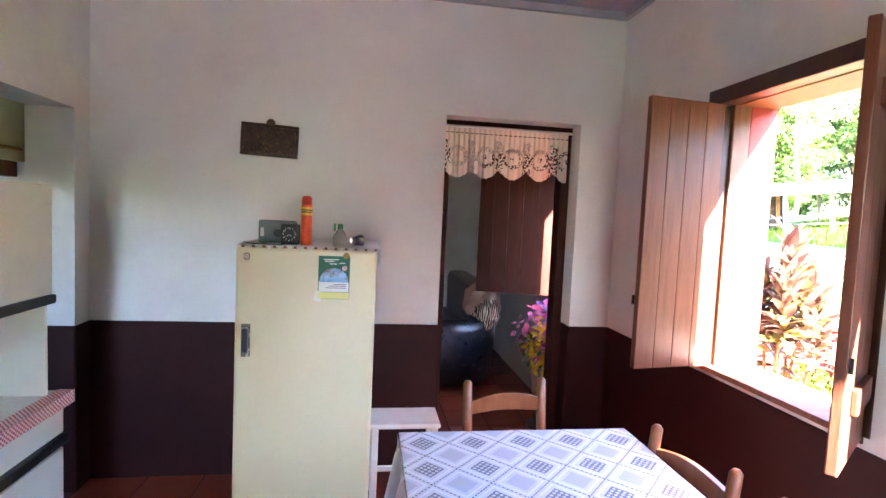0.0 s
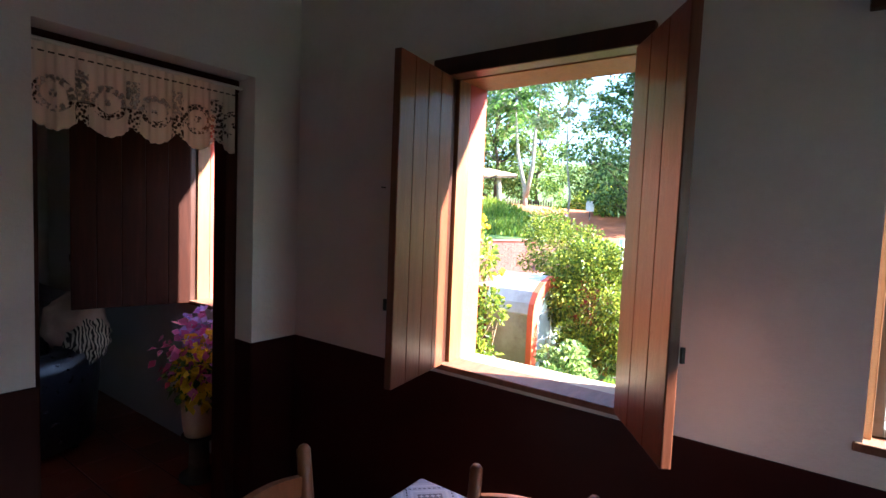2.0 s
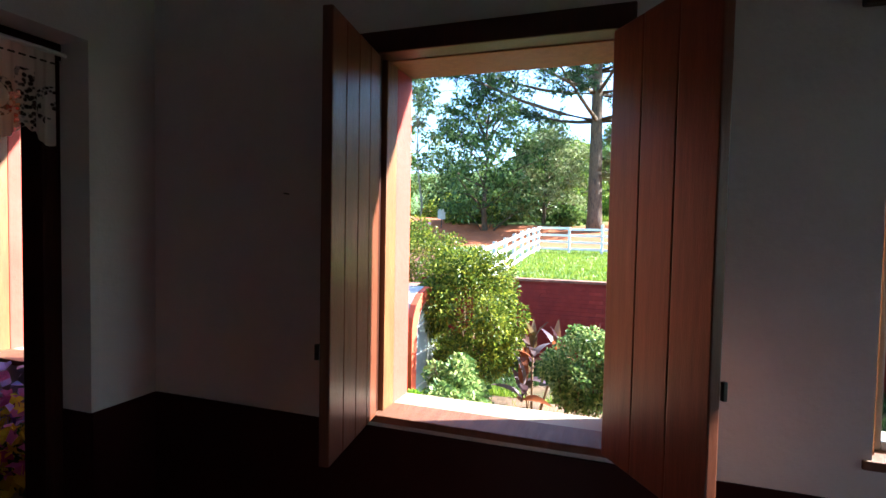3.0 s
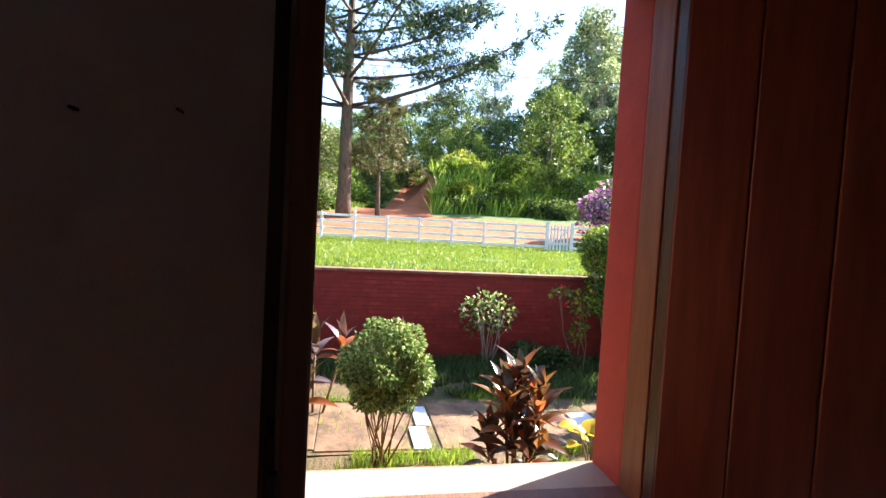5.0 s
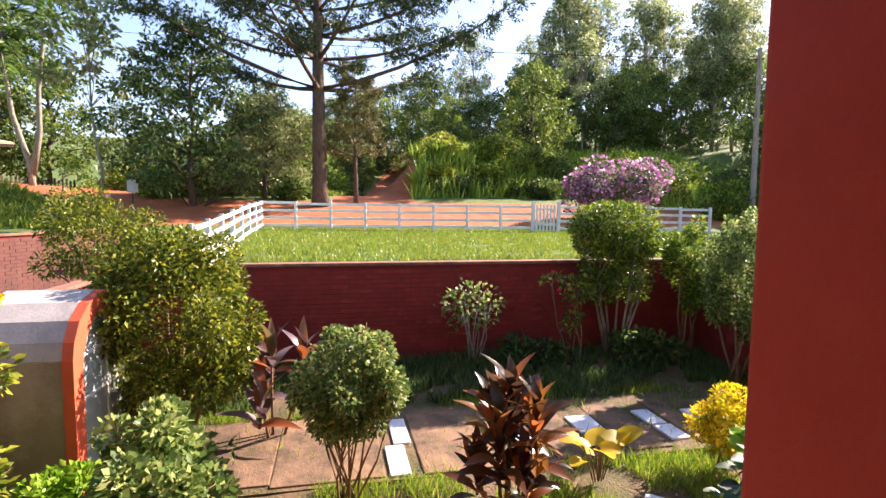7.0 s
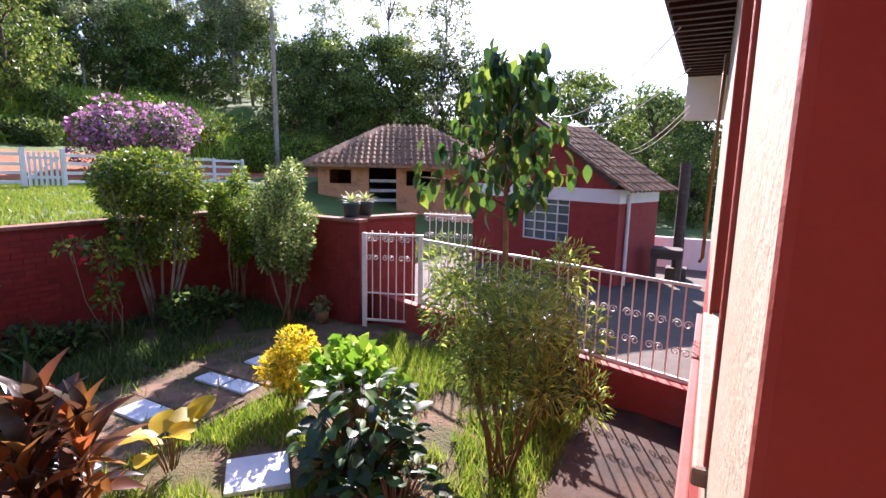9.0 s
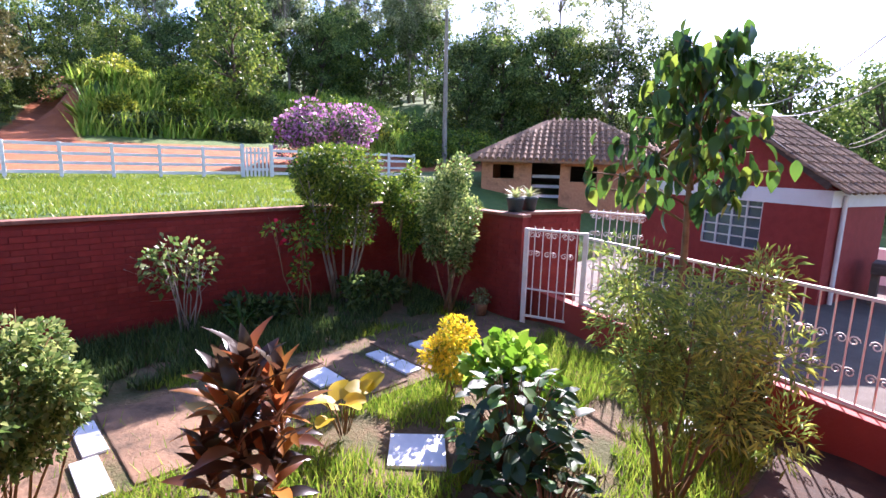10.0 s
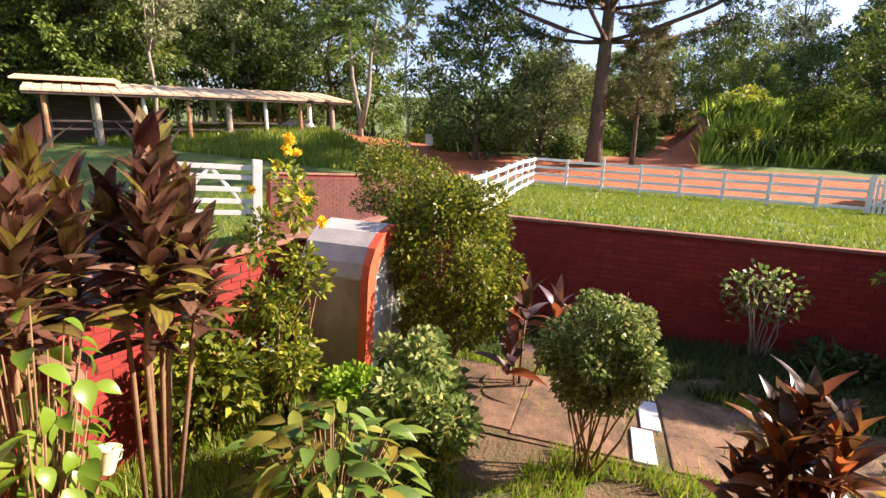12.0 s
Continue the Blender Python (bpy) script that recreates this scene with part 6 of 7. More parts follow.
part("tuning_window", box(bmesh.new(), -0.075, -0.06, -0.028, -0.0245, 0.03, 0.07, 0.002), WHITEWOOD, rd)
wire_bm = tube(bmesh.new(), [(-0.08, 3.05, 1.364), (-0.03, 2.98, 1.363), (0.06, 2.975, 1.363), (0.1, 3.0, 1.363)], [0.003] * 4, 5)
tagged(part("power_cord", wire_bm, BLACK), "thin black cord on the refrigerator", "cord")
ck = thing("alarm_clock", "square black alarm clock with white numerals", "clock", pose(0.115, 3.06, 1.358, 0, 0, -3))
part("case", box(bmesh.new(), -0.041, 0.041, -0.02, 0.03, 0, 0.094, 0.012), BLACK, ck)
part("dial", box(bmesh.new(), -0.034, 0.034, -0.0225, -0.0195, 0.012, 0.082, 0.001), surface("dial_black", "20221f", "1a1c1a", 0.5), ck)
for k in range(12):
    a = radians(90 - 30 * k)
    cu = bpy.data.curves.new("numeral", "FONT")
    cu.body, cu.size, cu.extrude, cu.align_x, cu.align_y = str(k or 12), 0.012, 0.0004, "CENTER", "CENTER"
    o = new("numeral", cu)
    o.data.materials.append(WHITEWOOD)
    o.parent = ck
    o.matrix_basis = pose(0.026 * math.cos(a), -0.0232, 0.047 + 0.027 * math.sin(a), 90, 0, 0)
for a, ln in ((125, 0.014), (215, 0.021)):
    part("hand_of_clock", rod(bmesh.new(), (0, -0.024, 0.047), (-ln * math.cos(radians(a - 180)) if a > 180 else ln * 0.7, -0.024, 0.047 - ln * 0.6), 0.001), WHITEWOOD, ck)
sp = thing("aerosol_can", "orange and red insecticide aerosol can", "can", pose(0.185, 3.06, 1.358))
part("body", lathe(bmesh.new(), [(0.022, 0), (0.025, 0.004), (0.025, 0.178), (0.021, 0.188)], 20), surface("can_orange", "d8541a", "c94712", 0.3, 8), sp, smooth=True)
part("cap", lathe(bmesh.new(), [(0.0235, 0.18), (0.0225, 0.215), (0.014, 0.222), (0.002, 0.222)], 20), surface("cap_red", "c8351c", "bb2c15", 0.35), sp, "red cap", True)
part("band", lathe(bmesh.new(), [(0.0254, 0.135), (0.0256, 0.14), (0.0256, 0.168), (0.0254, 0.172)], 20), surface("can_yellow", "e0b020", "d2a015", 0.35), sp, "yellow band with dark lettering bars")
for z in (0.147, 0.156):
    part("lettering_bar", lathe(bmesh.new(), [(0.0257, z), (0.0259, z + 0.001), (0.0259, z + 0.004), (0.0257, z + 0.005)], 20), BLACK, sp)
CLEAR = bpy.data.materials.new("clear_plastic")
CLEAR.use_nodes = True
b = CLEAR.node_tree.nodes["Principled BSDF"]
b.inputs["Transmission Weight"].default_value, b.inputs["Roughness"].default_value, b.inputs["IOR"].default_value = 1.0, 0.12, 1.25
bo = thing("spray_bottle", "clear spray bottle with green trigger head", "bottle", pose(0.335, 3.06, 1.358))
part("bottle", lathe(bmesh.new(), [(0.03, 0), (0.033, 0.01), (0.032, 0.04), (0.02, 0.065), (0.011, 0.075), (0.011, 0.085)], 18), CLEAR, bo, smooth=True)
part("collar", lathe(bmesh.new(), [(0.013, 0.083), (0.013, 0.1), (0.008, 0.103)], 14), surface("green_plastic", "2f8a4a", "287a40", 0.4), bo, "green collar")
part("spray_head", box(bmesh.new(), -0.03, 0.014, -0.009, 0.009, 0.102, 0.124, 0.005), WHITEWOOD, bo)
part("trigger", box(bmesh.new(), -0.03, -0.02, -0.005, 0.005, 0.07, 0.108, 0.003), surface("green_trigger", "2f8a4a", "287a40", 0.4), bo)
bo = tagged(part("plastic_cup", lathe(bmesh.new(), [(0.02, 0), (0.026, 0.05), (0.024, 0.05), (0.018, 0.004)], 16), CLEAR, smooth=True), "clear plastic cup lying on the refrigerator", "cup")
bo.matrix_world = pose(0.39, 3.08, 1.382, 80, 0, 60)

# relief plaque
pq = thing("wall_plaque", "dark bronze relief plaque hung on the wall", "plaque", pose(-0.09, 3.64, 1.887, 0, 2, 0))
BRONZE = surface("bronze", "4a3526", "2f2219", 0.45, 30, "7a5a36", 25, (0.55, 0.7), 0.6, 90, metal=0.5)
part("panel", box(bmesh.new(), -0.14, 0.14, -0.015, 0.0, -0.075, 0.075, 0.004), BRONZE, pq)
for a in ((-0.152, 0.152, -0.026, 0.0, 0.07, 0.088), (-0.152, 0.152, -0.026, 0.0, -0.088, -0.07), (-0.152, -0.134, -0.026, 0.0, -0.07, 0.07), (0.134, 0.152, -0.026, 0.0, -0.07, 0.07)):
    part("frame", box(bmesh.new(), *a, 0.006), BRONZE, pq)
rg = np.random.default_rng(8)
bm = bmesh.new()
for k in range(46):
    x, z, w = rg.uniform(-0.12, 0.12), rg.uniform(-0.055, 0.05), rg.uniform(0.006, 0.014)
    bmesh.ops.create_icosphere(bm, subdivisions=1, radius=w, matrix=Matrix.Translation((x, -0.014, z)) @ Matrix.Diagonal((1, 0.6, 1.5, 1)))
part("relief", bm, BRONZE, pq, smooth=True)
part("hanger", lathe(bmesh.new(), [(0.02, -0.008), (0.024, 0.0), (0.02, 0.008)], 16), BRONZE, pq).matrix_basis = pose(0, -0.008, 0.095, 90, 0, 0)

# table, cloth, chairs, bench
tb = thing("dining_table", "wooden dining table under a patterned cloth", "table", pose(0.99, 1.70, 0))
part("tabletop", box(bmesh.new(), -0.395, 0.395, -0.66, 0.66, 0.75, 0.78, 0.004), CHAIRWOOD, tb)
for sx in (-1, 1):
    for sy in (-1, 1):
        part("leg", box(bmesh.new(), sx * 0.33 - 0.03, sx * 0.33 + 0.03, sy * 0.58 - 0.03, sy * 0.58 + 0.03, 0, 0.75, 0.004), CHAIRWOOD, tb)
s = Nodes("tablecloth")
tc = s.add("TexCoord")
mp = s.t.nodes.new("ShaderNodeMapping")
mp.inputs["Rotation"].default_value, mp.inputs["Scale"].default_value = (0, 0, radians(45)), (8.5, 8.5, 8.5)
s.to(tc.outputs["Object"], mp.inputs["Vector"])
sp3 = s.add("SeparateXYZ")
s.to(mp.outputs[0], sp3.inputs[0])


def op(kind, a, b=0.0):
    n = s.t.nodes.new("ShaderNodeMath")
    n.operation = kind
    for sock, v in zip(n.inputs, (a, b)):
        if hasattr(v, "is_output"):
            s.to(v, sock)
        else:
            sock.default_value = v
    return n.outputs[0]


fx, fy = op("FRACT", op("ADD", sp3.outputs[0], 50)), op("FRACT", op("ADD", sp3.outputs[1], 50))
dx, dy = op("ABSOLUTE", op("SUBTRACT", fx, 0.5)), op("ABSOLUTE", op("SUBTRACT", fy, 0.5))
edge = op("MAXIMUM", dx, dy)
dash_x = op("GREATER_THAN", op("FRACT", op("MULTIPLY", fy, 9.0)), 0.45)
dash_y = op("GREATER_THAN", op("FRACT", op("MULTIPLY", fx, 9.0)), 0.45)
line = op("MAXIMUM", op("MULTIPLY", op("GREATER_THAN", dx, 0.482), dash_x), op("MULTIPLY", op("GREATER_THAN", dy, 0.482), dash_y))
inner = op("LESS_THAN", edge, 0.27)
par = op("GREATER_THAN", op("FRACT", op("MULTIPLY", op("ADD", op("FLOOR", op("ADD", sp3.outputs[0], 50)), op("FLOOR", op("ADD", sp3.outputs[1], 50))), 0.5)), 0.25)
dots = op("GREATER_THAN", op("ADD", op("ABSOLUTE", op("SUBTRACT", op("FRACT", op("MULTIPLY", fx, 8)), 0.5)), op("ABSOLUTE", op("SUBTRACT", op("FRACT", op("MULTIPLY", fy, 8)), 0.5))), 0.42)
col = s.mix(s.ramp(s.noise(30, 4), 0.3, 0.7), lin("cfd2da"), lin("c2c5d0"))
col = s.mix(op("MULTIPLY", op("GREATER_THAN", edge, 0.36), op("LESS_THAN", edge, 0.42)), col, lin("dcdee4"))
col = s.mix(op("MULTIPLY", inner, op("SUBTRACT", 1.0, par)), col, lin("b3b6c2"))
col = s.mix(op("MULTIPLY", op("MULTIPLY", inner, par), dots), col, lin("6d7080"))
col = s.mix(line, col, lin("3a3c48"))
s.to(col, s.b.inputs["Base Color"])
s.b.inputs["Roughness"].default_value = 0.38
s.bump(s.noise(120, 3), 0.08, 0.004)
cl = thing("tablecloth", "grey and white diamond-patterned plastic tablecloth", "tablecloth", pose(0.99, 1.70, 0.781))
bm = bmesh.new()
box(bm, -0.405, 0.405, -0.67, 0.67, 0, 0.006, 0.003)
part("top", bm, s.m, cl)
rgc = np.random.default_rng(2)


def drape(name, a, b, out):
    v, f, n = [], [], 40
    for i in range(n + 1):
        p = Vector(a).lerp(Vector(b), i / n)
        for j, dz in enumerate((0.003, -0.02, -0.1, -0.19)):
            wv = 0.006 + j * 0.009 * (1 + math.sin(i * 0.9 + 0.6 * math.sin(i * 0.37)))
            v.append(p + Vector(out) * wv + Vector((0, 0, dz)))
    for i in range(n):
        for j in range(3):
            k = i * 4 + j
            f.append((k, k + 4, k + 5, k + 1))
    o = new(name, raw(name, v, f, s.m, True))
    o.parent = cl


drape("hem", (-0.402, 0.668, 0), (0.402, 0.668, 0), (0, 1, 0))
drape("hem", (-0.402, -0.668, 0), (-0.402, 0.668, 0), (-1, 0, 0))
drape("hem", (0.402, 0.668, 0), (0.402, -0.668, 0), (1, 0, 0))


def chair(m, top=0.905, label="brown wooden ladder-back dining chair"):
    """Seat, two back posts with rungs, front legs; the back stands at local y = 0, the seat towards -y."""
    c = thing("dining_chair", label, "chair", m, "chairs round the table")
    for x in (-0.15, 0.15):
        part("back_post", tube(bmesh.new(), [(x, -0.03, 0), (x, 0.0, 0.43), (x, 0.0, 0.6), (x, 0.035, top - 0.01), (x, 0.036, top)], [0.017, 0.02, 0.02, 0.018, 0.010], 8), CHAIRWOOD, c, smooth=True)
    for z in (top - 0.10, top - 0.24):
        bm = bmesh.new()
        n = 10
        vs = []
        for i in range(n + 1):
            x = -0.14 + 0.28 * i / n
            bow = 0.025 * math.sin(math.pi * i / n)
            y = 0.03 - (top - z - 0.1) * 0.1
            vs.append([bm.verts.new((x, y - 0.009, z - 0.025 + bow * 0.5)), bm.verts.new((x, y + 0.009, z - 0.025 + bow * 0.5)), bm.verts.new((x, y + 0.009, z + 0.025 + bow)), bm.verts.new((x, y - 0.009, z + 0.025 + bow))])
        for a, b2 in zip(vs, vs[1:]):
            for k in range(4):
                bm.faces.new((a[k], a[(k + 1) % 4], b2[(k + 1) % 4], b2[k]))
        part("rung", bm, CHAIRWOOD, c)
    part("seat", box(bmesh.new(), -0.19, 0.19, -0.38, 0.0, 0.42, 0.45, 0.01), CHAIRWOOD, c)
    for x in (-0.16, 0.16):
        part("leg", box(bmesh.new(), x - 0.018, x + 0.018, -0.37, -0.334, 0, 0.42, 0.004), CHAIRWOOD, c)
    for z in (0.14, 0.26):
        part("stretcher", rod(bmesh.new(), (-0.16, -0.352, z), (0.16, -0.352, z), 0.01), CHAIRWOOD, c)
    return c


chair(pose(1.0, 2.51, 0, 0, 0, 7), 0.91)
chair(pose(1.415, 2.06, 0, 0, 0, -80), 0.865, "brown wooden dining chair pushed under the table")
chair(pose(1.47, 1.62, 0, 0, 0, -86), 0.865, "brown wooden dining chair pushed under the table")
bn2 = thing("bench", "small white painted wooden bench beside the refrigerator", "bench", pose(0.69, 3.33, 0))
part("seat", box(bmesh.new(), -0.19, 0.175, -0.11, 0.12, 0.425, 0.45, 0.006), WHITEWOOD, bn2)
for x in (-0.16, 0.145):
    for y in (-0.09, 0.09):
        part("leg", box(bmesh.new(), x - 0.018, x + 0.018, y - 0.018, y + 0.018, 0, 0.425, 0.004), WHITEWOOD, bn2)
part("stretcher", box(bmesh.new(), -0.142, 0.127, -0.1, -0.08, 0.2, 0.225, 0.004), WHITEWOOD, bn2)

# lace valance in the doorway
sl = Nodes("lace")
holes = sl.t.nodes.new("ShaderNodeTexVoronoi")
holes.inputs["Scale"].default_value = 75
tcl = sl.add("TexCoord")
sl.to(tcl.outputs["Object"], holes.inputs["Vector"])
sl.b.inputs["Base Color"].default_value = lin("e6d8cc")
sl.b.inputs["Roughness"].default_value = 0.9
sep_l = sl.add("SeparateXYZ")
sl.to(tcl.outputs["Object"], sep_l.inputs[0])


def lace_op(kind, a, b=0.0):
    n = sl.t.nodes.new("ShaderNodeMath")
    n.operation = kind
    for sock, v in zip(n.inputs, (a, b)):
        if hasattr(v, "is_output"):
            sl.to(v, sock)
        else:
            sock.default_value = v
    return n.outputs[0]


# a flower ring above each scallop, on a ground of fine net
lx = lace_op("SUBTRACT", lace_op("FRACT", lace_op("DIVIDE", lace_op("SUBTRACT", sep_l.outputs["X"], DX0 + 0.003), 0.1729)), 0.5)
lr = lace_op("SQRT", lace_op("ADD", lace_op("POWER", lace_op("MULTIPLY", lx, 0.1729), 2.0), lace_op("POWER", lace_op("SUBTRACT", sep_l.outputs["Z"], 1.885), 2.0)))
ring = lace_op("LESS_THAN", lace_op("ABSOLUTE", lace_op("SUBTRACT", lr, 0.052)), 0.012)
eye = lace_op("LESS_THAN", lr, 0.014)
side_net = lace_op("GREATER_THAN", lace_op("ABSOLUTE", lx), 0.36)
low_part = lace_op("LESS_THAN", sep_l.outputs["Z"], 1.985)
net = lace_op("MULTIPLY", lace_op("MAXIMUM", lace_op("MAXIMUM", ring, eye), side_net), low_part)
thin = sl.t.nodes.new("ShaderNodeMath")
thin.operation = "MULTIPLY"
sl.to(sl.ramp(holes.outputs["Distance"], 0.62, 0.42), thin.inputs[0])
sl.to(net, thin.inputs[1])
trn = sl.add("BsdfTransparent")
trl = sl.add("BsdfTranslucent")
trl.inputs["Color"].default_value = lin("e6d8cc")
m0, m1 = sl.t.nodes.new("ShaderNodeMixShader"), sl.t.nodes.new("ShaderNodeMixShader")
m0.inputs[0].default_value = 0.35
sl.to(sl.b.outputs[0], m0.inputs[1]), sl.to(trl.outputs[0], m0.inputs[2])
f2 = sl.t.nodes.new("ShaderNodeMath")
f2.operation = "MULTIPLY"
f2.inputs[1].default_value = 0.9
sl.to(thin.outputs[0], f2.inputs[0])
sl.to(f2.outputs[0], m1.inputs[0]), sl.to(m0.outputs[0], m1.inputs[1]), sl.to(trn.outputs[0], m1.inputs[2])
sl.to(m1.outputs[0], sl.t.nodes["Material Output"].inputs["Surface"])
va = thing("lace_curtain", "cream lace valance with scalloped hem in the doorway", "curtain", pose(0, YF + 0.105, 0))
v, f = [], []
N = 120
for i in range(N + 1):
    x = DX0 + 0.003 + (DX1 - DX0 - 0.04) * i / N
    ph = i / N * 4.5
    zb = 1.81 - 0.05 * abs(math.sin(math.pi * ph)) - 0.006 * abs(math.sin(math.pi * ph * 6))
    for j in range(7):
        v.append((x, 0.008 * math.sin(i * 0.5) * (0.3 + j / 6) + 0.004 * math.sin(i * 1.3), 2.055 + (zb - 2.055) * j / 6))
for i in range(N):
    for j in range(6):
        k = i * 7 + j
        f.append((k, k + 7, k + 8, k + 1))
o = new("lace", raw("lace", v, f, sl.m, True))
o.parent = va
part("rod", rod(bmesh.new(), (DX0, 0.0, 2.06), (DX1, 0.0, 2.06), 0.008), WHITEWOOD, va)
for k in range(26):
    part("ribbon", boxes((DX0 + 0.012 + k * 0.03, DX0 + 0.03 + k * 0.03, -0.014, -0.010, 2.018, 2.023)), DARKWOOD, va)
# doorway woodwork shares the shade-darkened wood of the living room shutter
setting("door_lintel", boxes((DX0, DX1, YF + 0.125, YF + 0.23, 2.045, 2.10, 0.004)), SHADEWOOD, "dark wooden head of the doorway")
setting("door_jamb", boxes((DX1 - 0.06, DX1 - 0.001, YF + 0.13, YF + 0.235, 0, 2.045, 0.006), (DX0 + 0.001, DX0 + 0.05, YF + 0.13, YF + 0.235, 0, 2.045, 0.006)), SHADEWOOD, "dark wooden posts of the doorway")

# ---- the living room ----
sf = thing("sofa", "black leatherette sofa with rounded arms", "sofa", pose(1.07, 5.0, 0))
part("base", box(bmesh.new(), -0.75, 0.42, 0.02, 1.9, 0.06, 0.40, 0.06), LEATHER, sf)
bm = bmesh.new()
prof = [(0.0, 0.05), (0.03, 0.3), (0.035, 0.5), (0.02, 0.58), (-0.06, 0.62), (-0.16, 0.6), (-0.2, 0.5), (-0.2, 0.05)]
rings = []
for i in range(17):
    t = i / 16
    a = radians(-15 + 120 * t)
    cx, cy = 0.12 + 0.5 * math.sin(a) * 0.95, 0.42 - 0.48 * math.cos(a)
    lift = 0.26 * smooth01(0.35, 0.8, t)
    nx, ny = math.sin(a), -math.cos(a)
    rings.append([bm.verts.new((cx + nx * u, cy + ny * u, z + (lift if z > 0.2 else 0))) for u, z in prof])
for a, b2 in zip(rings, rings[1:]):
    for k in range(8):
        bm.faces.new((a[k], a[(k + 1) % 8], b2[(k + 1) % 8], b2[k]))
bm.faces.new(rings[0][::-1]), bm.faces.new(rings[-1])
bmesh.ops.recalc_face_normals(bm, faces=bm.faces)
part("arm", bm, LEATHER, sf, smooth=True)
part("backrest", box(bmesh.new(), 0.38, 0.64, 0.45, 1.9, 0.3, 0.86, 0.08), LEATHER, sf)
part("seat_cushion", box(bmesh.new(), -0.72, 0.36, 0.18, 1.0, 0.38, 0.50, 0.05), LEATHER, sf)
for x in (-0.65, 0.4):
    for y in (0.12, 1.8):
        part("foot", rod(bmesh.new(), (x, y, 0), (x, y, 0.08), 0.025), BLACK, sf)
sz = Nodes("zigzag_cloth")
wv = sz.t.nodes.new("ShaderNodeTexWave")
wv.wave_profile = "TRI"
wv.inputs["Scale"].default_value, wv.inputs["Distortion"].default_value = 14, 6
tz = sz.add("TexCoord")
sz.to(tz.outputs["Object"], wv.inputs["Vector"])
sz.to(sz.mix(sz.ramp(wv.outputs["Fac"], 0.45, 0.55), lin("2a2826"), lin("b9ad98")), sz.b.inputs["Base Color"])
sz.b.inputs["Roughness"].default_value = 0.95
th = thing("throw", "rumpled beige and zigzag throw over the sofa back", "blanket", pose(1.52, 5.24, 0.66) @ Matrix.Diagonal((0.82, 0.82, 0.86, 1)))
bm = bmesh.new()
bmesh.ops.create_icosphere(bm, subdivisions=4, radius=1)
for w in bm.verts:
    k = noise.noise(w.co * 2.3) * 0.18 + noise.noise(w.co * 6) * 0.06
    w.co = Vector((w.co.x * 0.2, w.co.y * 0.24, w.co.z * 0.22 + 0.09)) * (1 + k)
part("fold", bm, surface("beige_cloth", "c3a796", "b09484", 0.95, 10, bump=0.3), th, smooth=True)
bm = bmesh.new()
bmesh.ops.create_icosphere(bm, subdivisions=4, radius=1)
for w in bm.verts:
    k = noise.noise(w.co * 3.1 + Vector((4, 0, 0))) * 0.16
    w.co = Vector((w.co.x * 0.15 + 0.02, w.co.y * 0.14 - 0.16, w.co.z * 0.17)) * (1 + k)
part("fold", bm, sz.m, th, "black and cream zigzag cloth", True)

fv = thing("flower_vase", "beige pot of artificial pink and yellow flowers on a dark stand", "vase", pose(1.77, 4.22, 0))
part("stand", lathe(bmesh.new(), [(0.1, 0), (0.1, 0.02), (0.055, 0.04), (0.05, 0.2), (0.09, 0.235), (0.09, 0.25)], 18), DARKWOOD, fv, smooth=True)
part("pot", lathe(bmesh.new(), [(0.075, 0.25), (0.085, 0.3), (0.095, 0.45), (0.1, 0.46), (0.09, 0.46)], 18), surface("beige_pot", "c9ae90", "bfa283", 0.6, 6), fv, smooth=True)
rv = np.random.default_rng(12)
for nm, cols, n, c, r, lab in (("leaves", ("3f6a30", "587f3a", "86902c"), 260, (0, 0, 0.58), (0.16, 0.16, 0.17), "green artificial leaves"),
                               ("pink_flower", ("d8508a", "e888b4", "c23a72"), 150, (-0.05, -0.03, 0.72), (0.19, 0.18, 0.2), "pink artificial blossoms"),
                               ("yellow_flower", ("e8c81e", "f0d83a", "d8b010"), 330, (0.0, -0.05, 0.62), (0.15, 0.15, 0.2), "yellow artificial blossoms"),
                               ("lilac_flower", ("b08ad0", "ccb4e4", "9a70c0"), 45, (0.03, 0.03, 0.82), (0.12, 0.12, 0.12), "lilac artificial blossoms")):
    pos, out = clump_points([(c, r)], n, rv, 0.4)
    o = new(nm, leaf_mesh(nm, pos, out, 0.05, foliage(nm + "_petal", cols, 0.4), rv, 0.9))
    o.parent = fv
    o["label"], o["kind"] = lab, "stuff"

# ---- kitchen side ----
STEEL = surface("white_steel", "dfe0d6", "d5d6cb", 0.35, 2, "c4c3b2", 1, (0.6, 0.9), 0.03, 10)
kc = thing("kitchen_cabinet", "white steel kitchen cabinet with black handle strips", "cabinet", pose(-0.735, 2.36, 0))
part("upper_body", box(bmesh.new(), -0.25, -0.02, -0.6, 0.49, 1.14, 1.565, 0.006), STEEL, kc)
for y0, y1 in ((-0.6, -0.06), (-0.05, 0.49)):
    d = part("door", box(bmesh.new(), -0.02, 0.0, y0, y1, 1.15, 1.57, 0.006), STEEL, kc)
    part("handle_strip", box(bmesh.new(), -0.01, 0.014, y0, y1, 1.115, 1.15, 0.006), BLACK, d)
part("back_panel", box(bmesh.new(), -0.25, -0.235, -0.6, 0.49, 0.745, 1.14), surface("mint_panel", "b9c8c0", "aebdb5", 0.3, 4), kc)
part("side_post", box(bmesh.new(), -0.24, -0.02, 0.475, 0.49, 0.745, 1.14), STEEL, kc)
part("lower_body", box(bmesh.new(), -0.25, 0.0, -0.6, 0.52, 0.06, 0.715, 0.006), STEEL, kc)
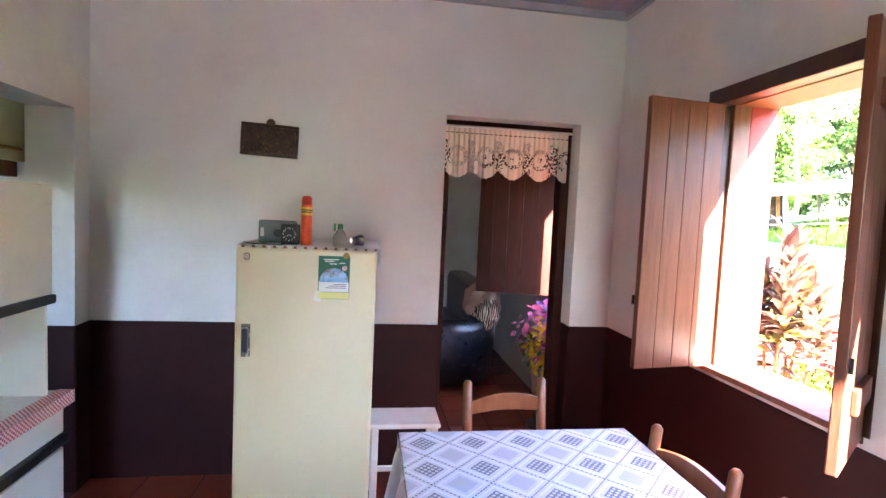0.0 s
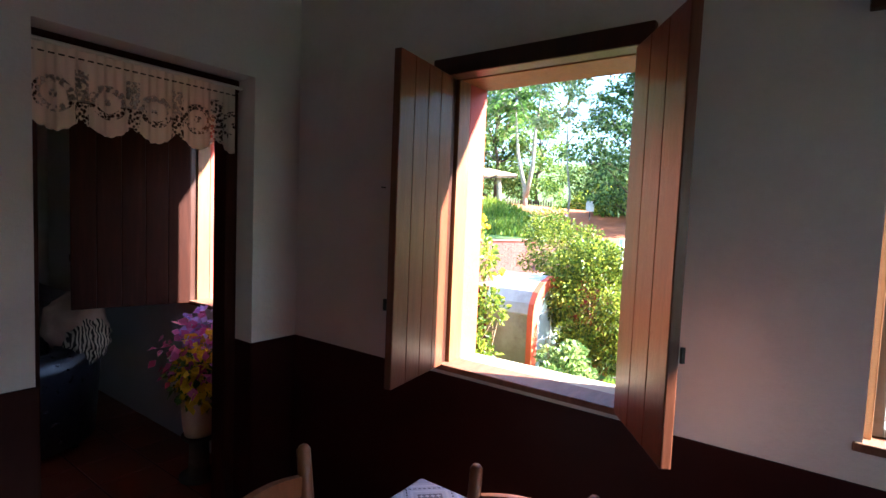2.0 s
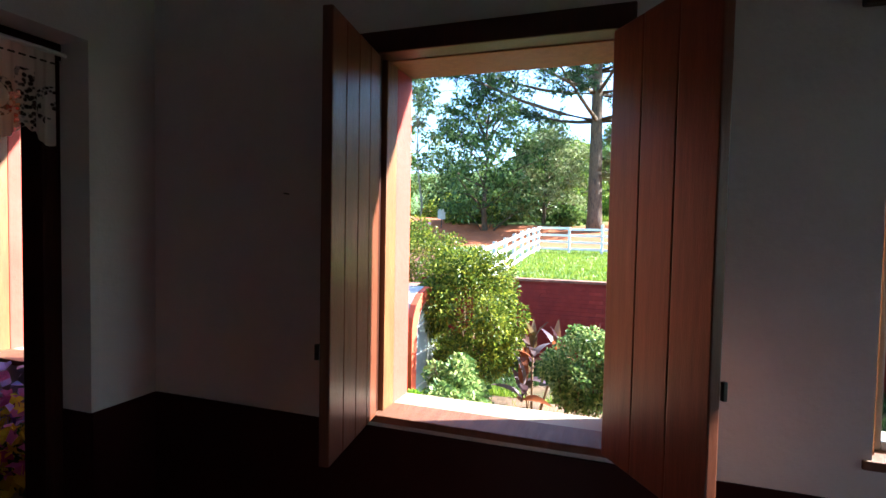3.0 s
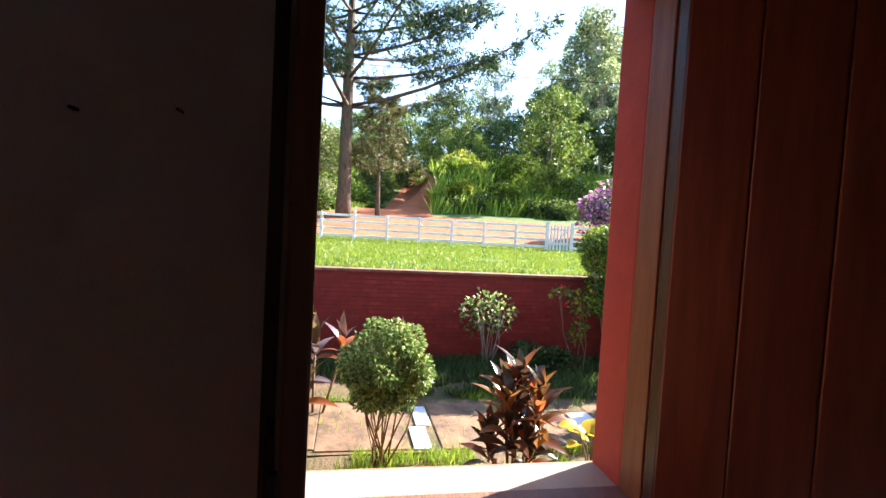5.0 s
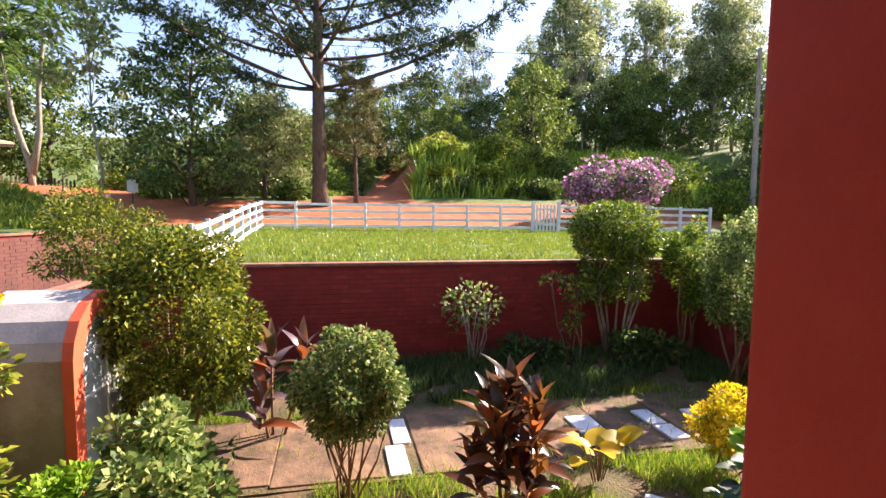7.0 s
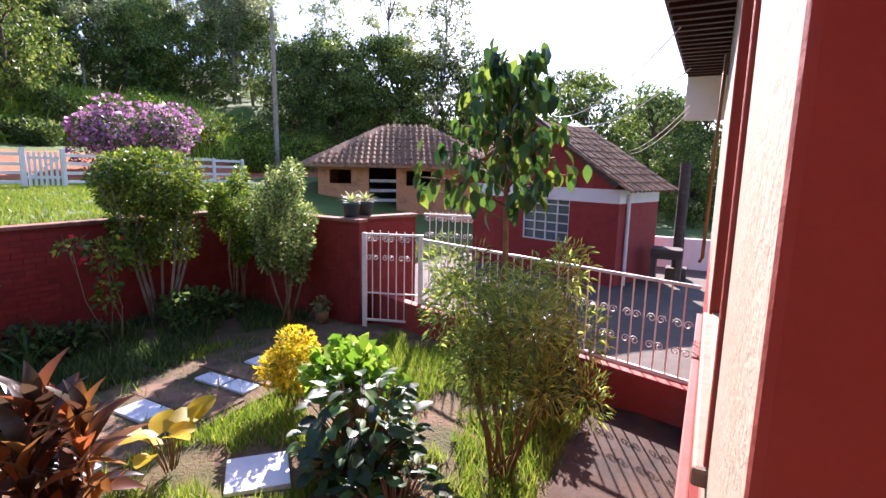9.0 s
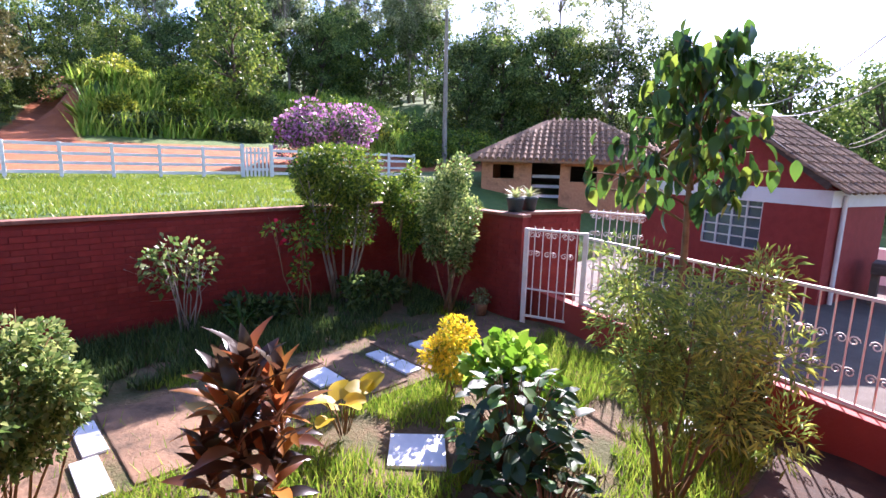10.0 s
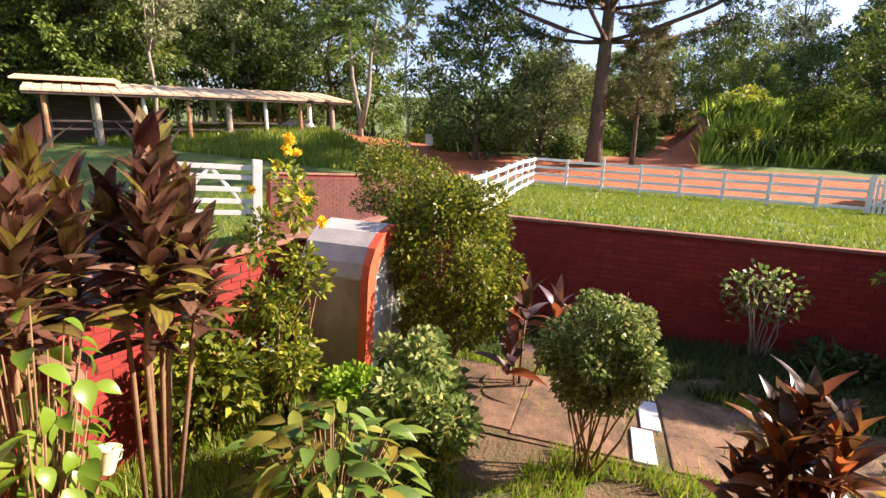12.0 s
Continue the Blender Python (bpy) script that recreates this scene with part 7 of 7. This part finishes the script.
part("worktop", box(bmesh.new(), -0.25, 0.035, -0.62, 0.54, 0.718, 0.745, 0.008), STEEL, kc)
for y0, y1 in ((-0.6, -0.05), (-0.04, 0.52)):
    d = part("drawer", box(bmesh.new(), 0.0, 0.02, y0, y1, 0.59, 0.705, 0.006), STEEL, kc)
    part("handle_strip", box(bmesh.new(), 0.01, 0.04, y0, y1, 0.55, 0.588, 0.006), BLACK, d)
    part("door", box(bmesh.new(), 0.0, 0.02, y0, y1, 0.1, 0.53, 0.006), STEEL, kc)
for y in (-0.55, 0.47):
    part("foot", box(bmesh.new(), -0.2, -0.02, y - 0.02, y + 0.02, 0, 0.06), BLACK, kc)
sc = Nodes("gingham")
tg = sc.add("TexCoord")
mg2 = sc.t.nodes.new("ShaderNodeMapping")
mg2.inputs["Scale"].default_value = (1, 1, 1)
sc.to(tg.outputs["Object"], mg2.inputs[0])
ch = sc.t.nodes.new("ShaderNodeTexChecker")
ch.inputs["Scale"].default_value = 115
ch.inputs["Color1"].default_value, ch.inputs["Color2"].default_value = lin("e8e0dc"), lin("c8505a")
sc.to(mg2.outputs[0], ch.inputs["Vector"])
sc.to(ch.outputs[0], sc.b.inputs["Base Color"])
sc.b.inputs["Roughness"].default_value = 0.9
tw = thing("cabinet_cloth", "white cloth with red gingham border on the cabinet", "cloth", pose(-0.735, 2.36, 0.747))
part("cloth", box(bmesh.new(), -0.2, -0.02, -0.58, 0.54, 0.0, 0.005, 0.002), WHITEWOOD, tw)
part("border", boxes((-0.018, 0.044, -0.58, 0.55, 0.0, 0.006, 0.002), (0.038, 0.044, -0.58, 0.55, -0.045, 0.0)), sc.m, tw, "red gingham border")
uc = thing("wall_cabinet", "cream wall cabinet with brass handle", "cabinet", pose(-1.5, 3.2, 1.62))
part("body", box(bmesh.new(), -0.1, 0.14, -0.6, 0.50, 0.08, 0.40, 0.006), STEEL, uc)
d = part("door", box(bmesh.new(), 0.14, 0.158, -0.6, 0.50, 0.08, 0.40, 0.005), surface("cream_door", "e0d3a8", "d8ca9c", 0.4, 3), uc, "cream painted door")
part("handle", rod(bmesh.new(), (0.175, 0.28, 0.14), (0.175, 0.44, 0.14), 0.01), surface("brass", "b08830", "94701f", 0.3, 10, metal=0.9), d, "brass pull handle")
part("shelf", box(bmesh.new(), -0.1, 0.14, -0.6, 0.47, 0.0, 0.08, 0.004), CHAIRWOOD, uc)
part("bracket", box(bmesh.new(), -0.4, -0.1, -0.02, 0.02, 0.1, 0.3), DARKWOOD, uc)

# nail and small wall marks by the window
for y, z in ((3.05, 1.62), (2.9, 1.63)):
    nl = tagged(part("nail", rod(bmesh.new(), (XI - 0.025, y, z), (XI + 0.002, y, z), 0.0025), BLACK), "small black nail in the wall", "nail", "nails round the window")
# steel frame and open casement of the second window
STEELGREY = surface("grey_painted_steel", "8a8c8c", "747676", 0.5, 6, "6a5a48", 5, (0.6, 0.75), 0.15, 50)
for a in ((W2Y0 + 0.016, W2Y0 + 0.046, W2Z0 + 0.003, WZ1 - 0.01), (W2Y1 - 0.046, W2Y1 - 0.018, W2Z0 + 0.003, WZ1 - 0.01), (W2Y0 + 0.046, W2Y1 - 0.046, W2Z0 + 0.003, W2Z0 + 0.028), (W2Y0 + 0.046, W2Y1 - 0.046, WZ1 - 0.036, WZ1 - 0.01)):
    o = part("steel_bar", boxes((XI + 0.07, XI + 0.10, *a, 0.004)), STEELGREY, w2)
    o.matrix_parent_inverse = w2.matrix_world.inverted()
case = new("casement")
case.parent = w2
case.matrix_parent_inverse = w2.matrix_world.inverted()
case.matrix_basis = pose(XI + 0.10, W2Y0 + 0.05, 0, 0, 0, 32)
for a in ((0, 0.28, W2Z0 + 0.035, W2Z0 + 0.06), (0, 0.28, WZ1 - 0.07, WZ1 - 0.045), (0, 0.28, 1.5, 1.52)):
    part("rail", boxes((-0.012, 0.012, *a, 0.003)), STEELGREY, case)
for y in (0, 0.255):
    part("stile", boxes((-0.012, 0.012, y, y + 0.025, W2Z0 + 0.06, WZ1 - 0.07, 0.003)), STEELGREY, case)
p = part("pane", boxes((-0.002, 0.002, 0.025, 0.255, W2Z0 + 0.06, WZ1 - 0.07)), CLEAR, case, "clear ribbed glass")
p.visible_shadow = False

# ---- pieces of the walls ----
brick_wall("wall_garden", (9.07, 5.3), (9.07, -3.4), G - 0.1, 0.66, "red painted brick garden wall", (2.9, 5.9))
brick_wall("wall_garden_return", (9.0, -3.45), (6.55, -3.45), G - 0.1, 0.66, "red painted brick garden wall")
brick_wall("wall_garden_outer", (6.9, -3.53), (6.5, -4.75), -1.3, 0.66, "red painted brick garden wall")
brick_wall("wall_garden_side", (2.25, 5.36), (9.0, 5.36), G - 0.1, 0.50, "sunlit red painted brick garden wall")
# retaining wall's shade is put into a duller, browner brick colour
brick_wall("wall_retaining", (10.95, 8.95), (15.5, 7.4), -0.8, 0.88, "brick retaining wall beyond the lawn, shade put into its dull brown", None, 0.14, surface("shade_dulled_brick", "6b4238", "5a362e", 0.9, 7, "4a3430", 1.5, (0.5, 0.8), 0.4, 50))
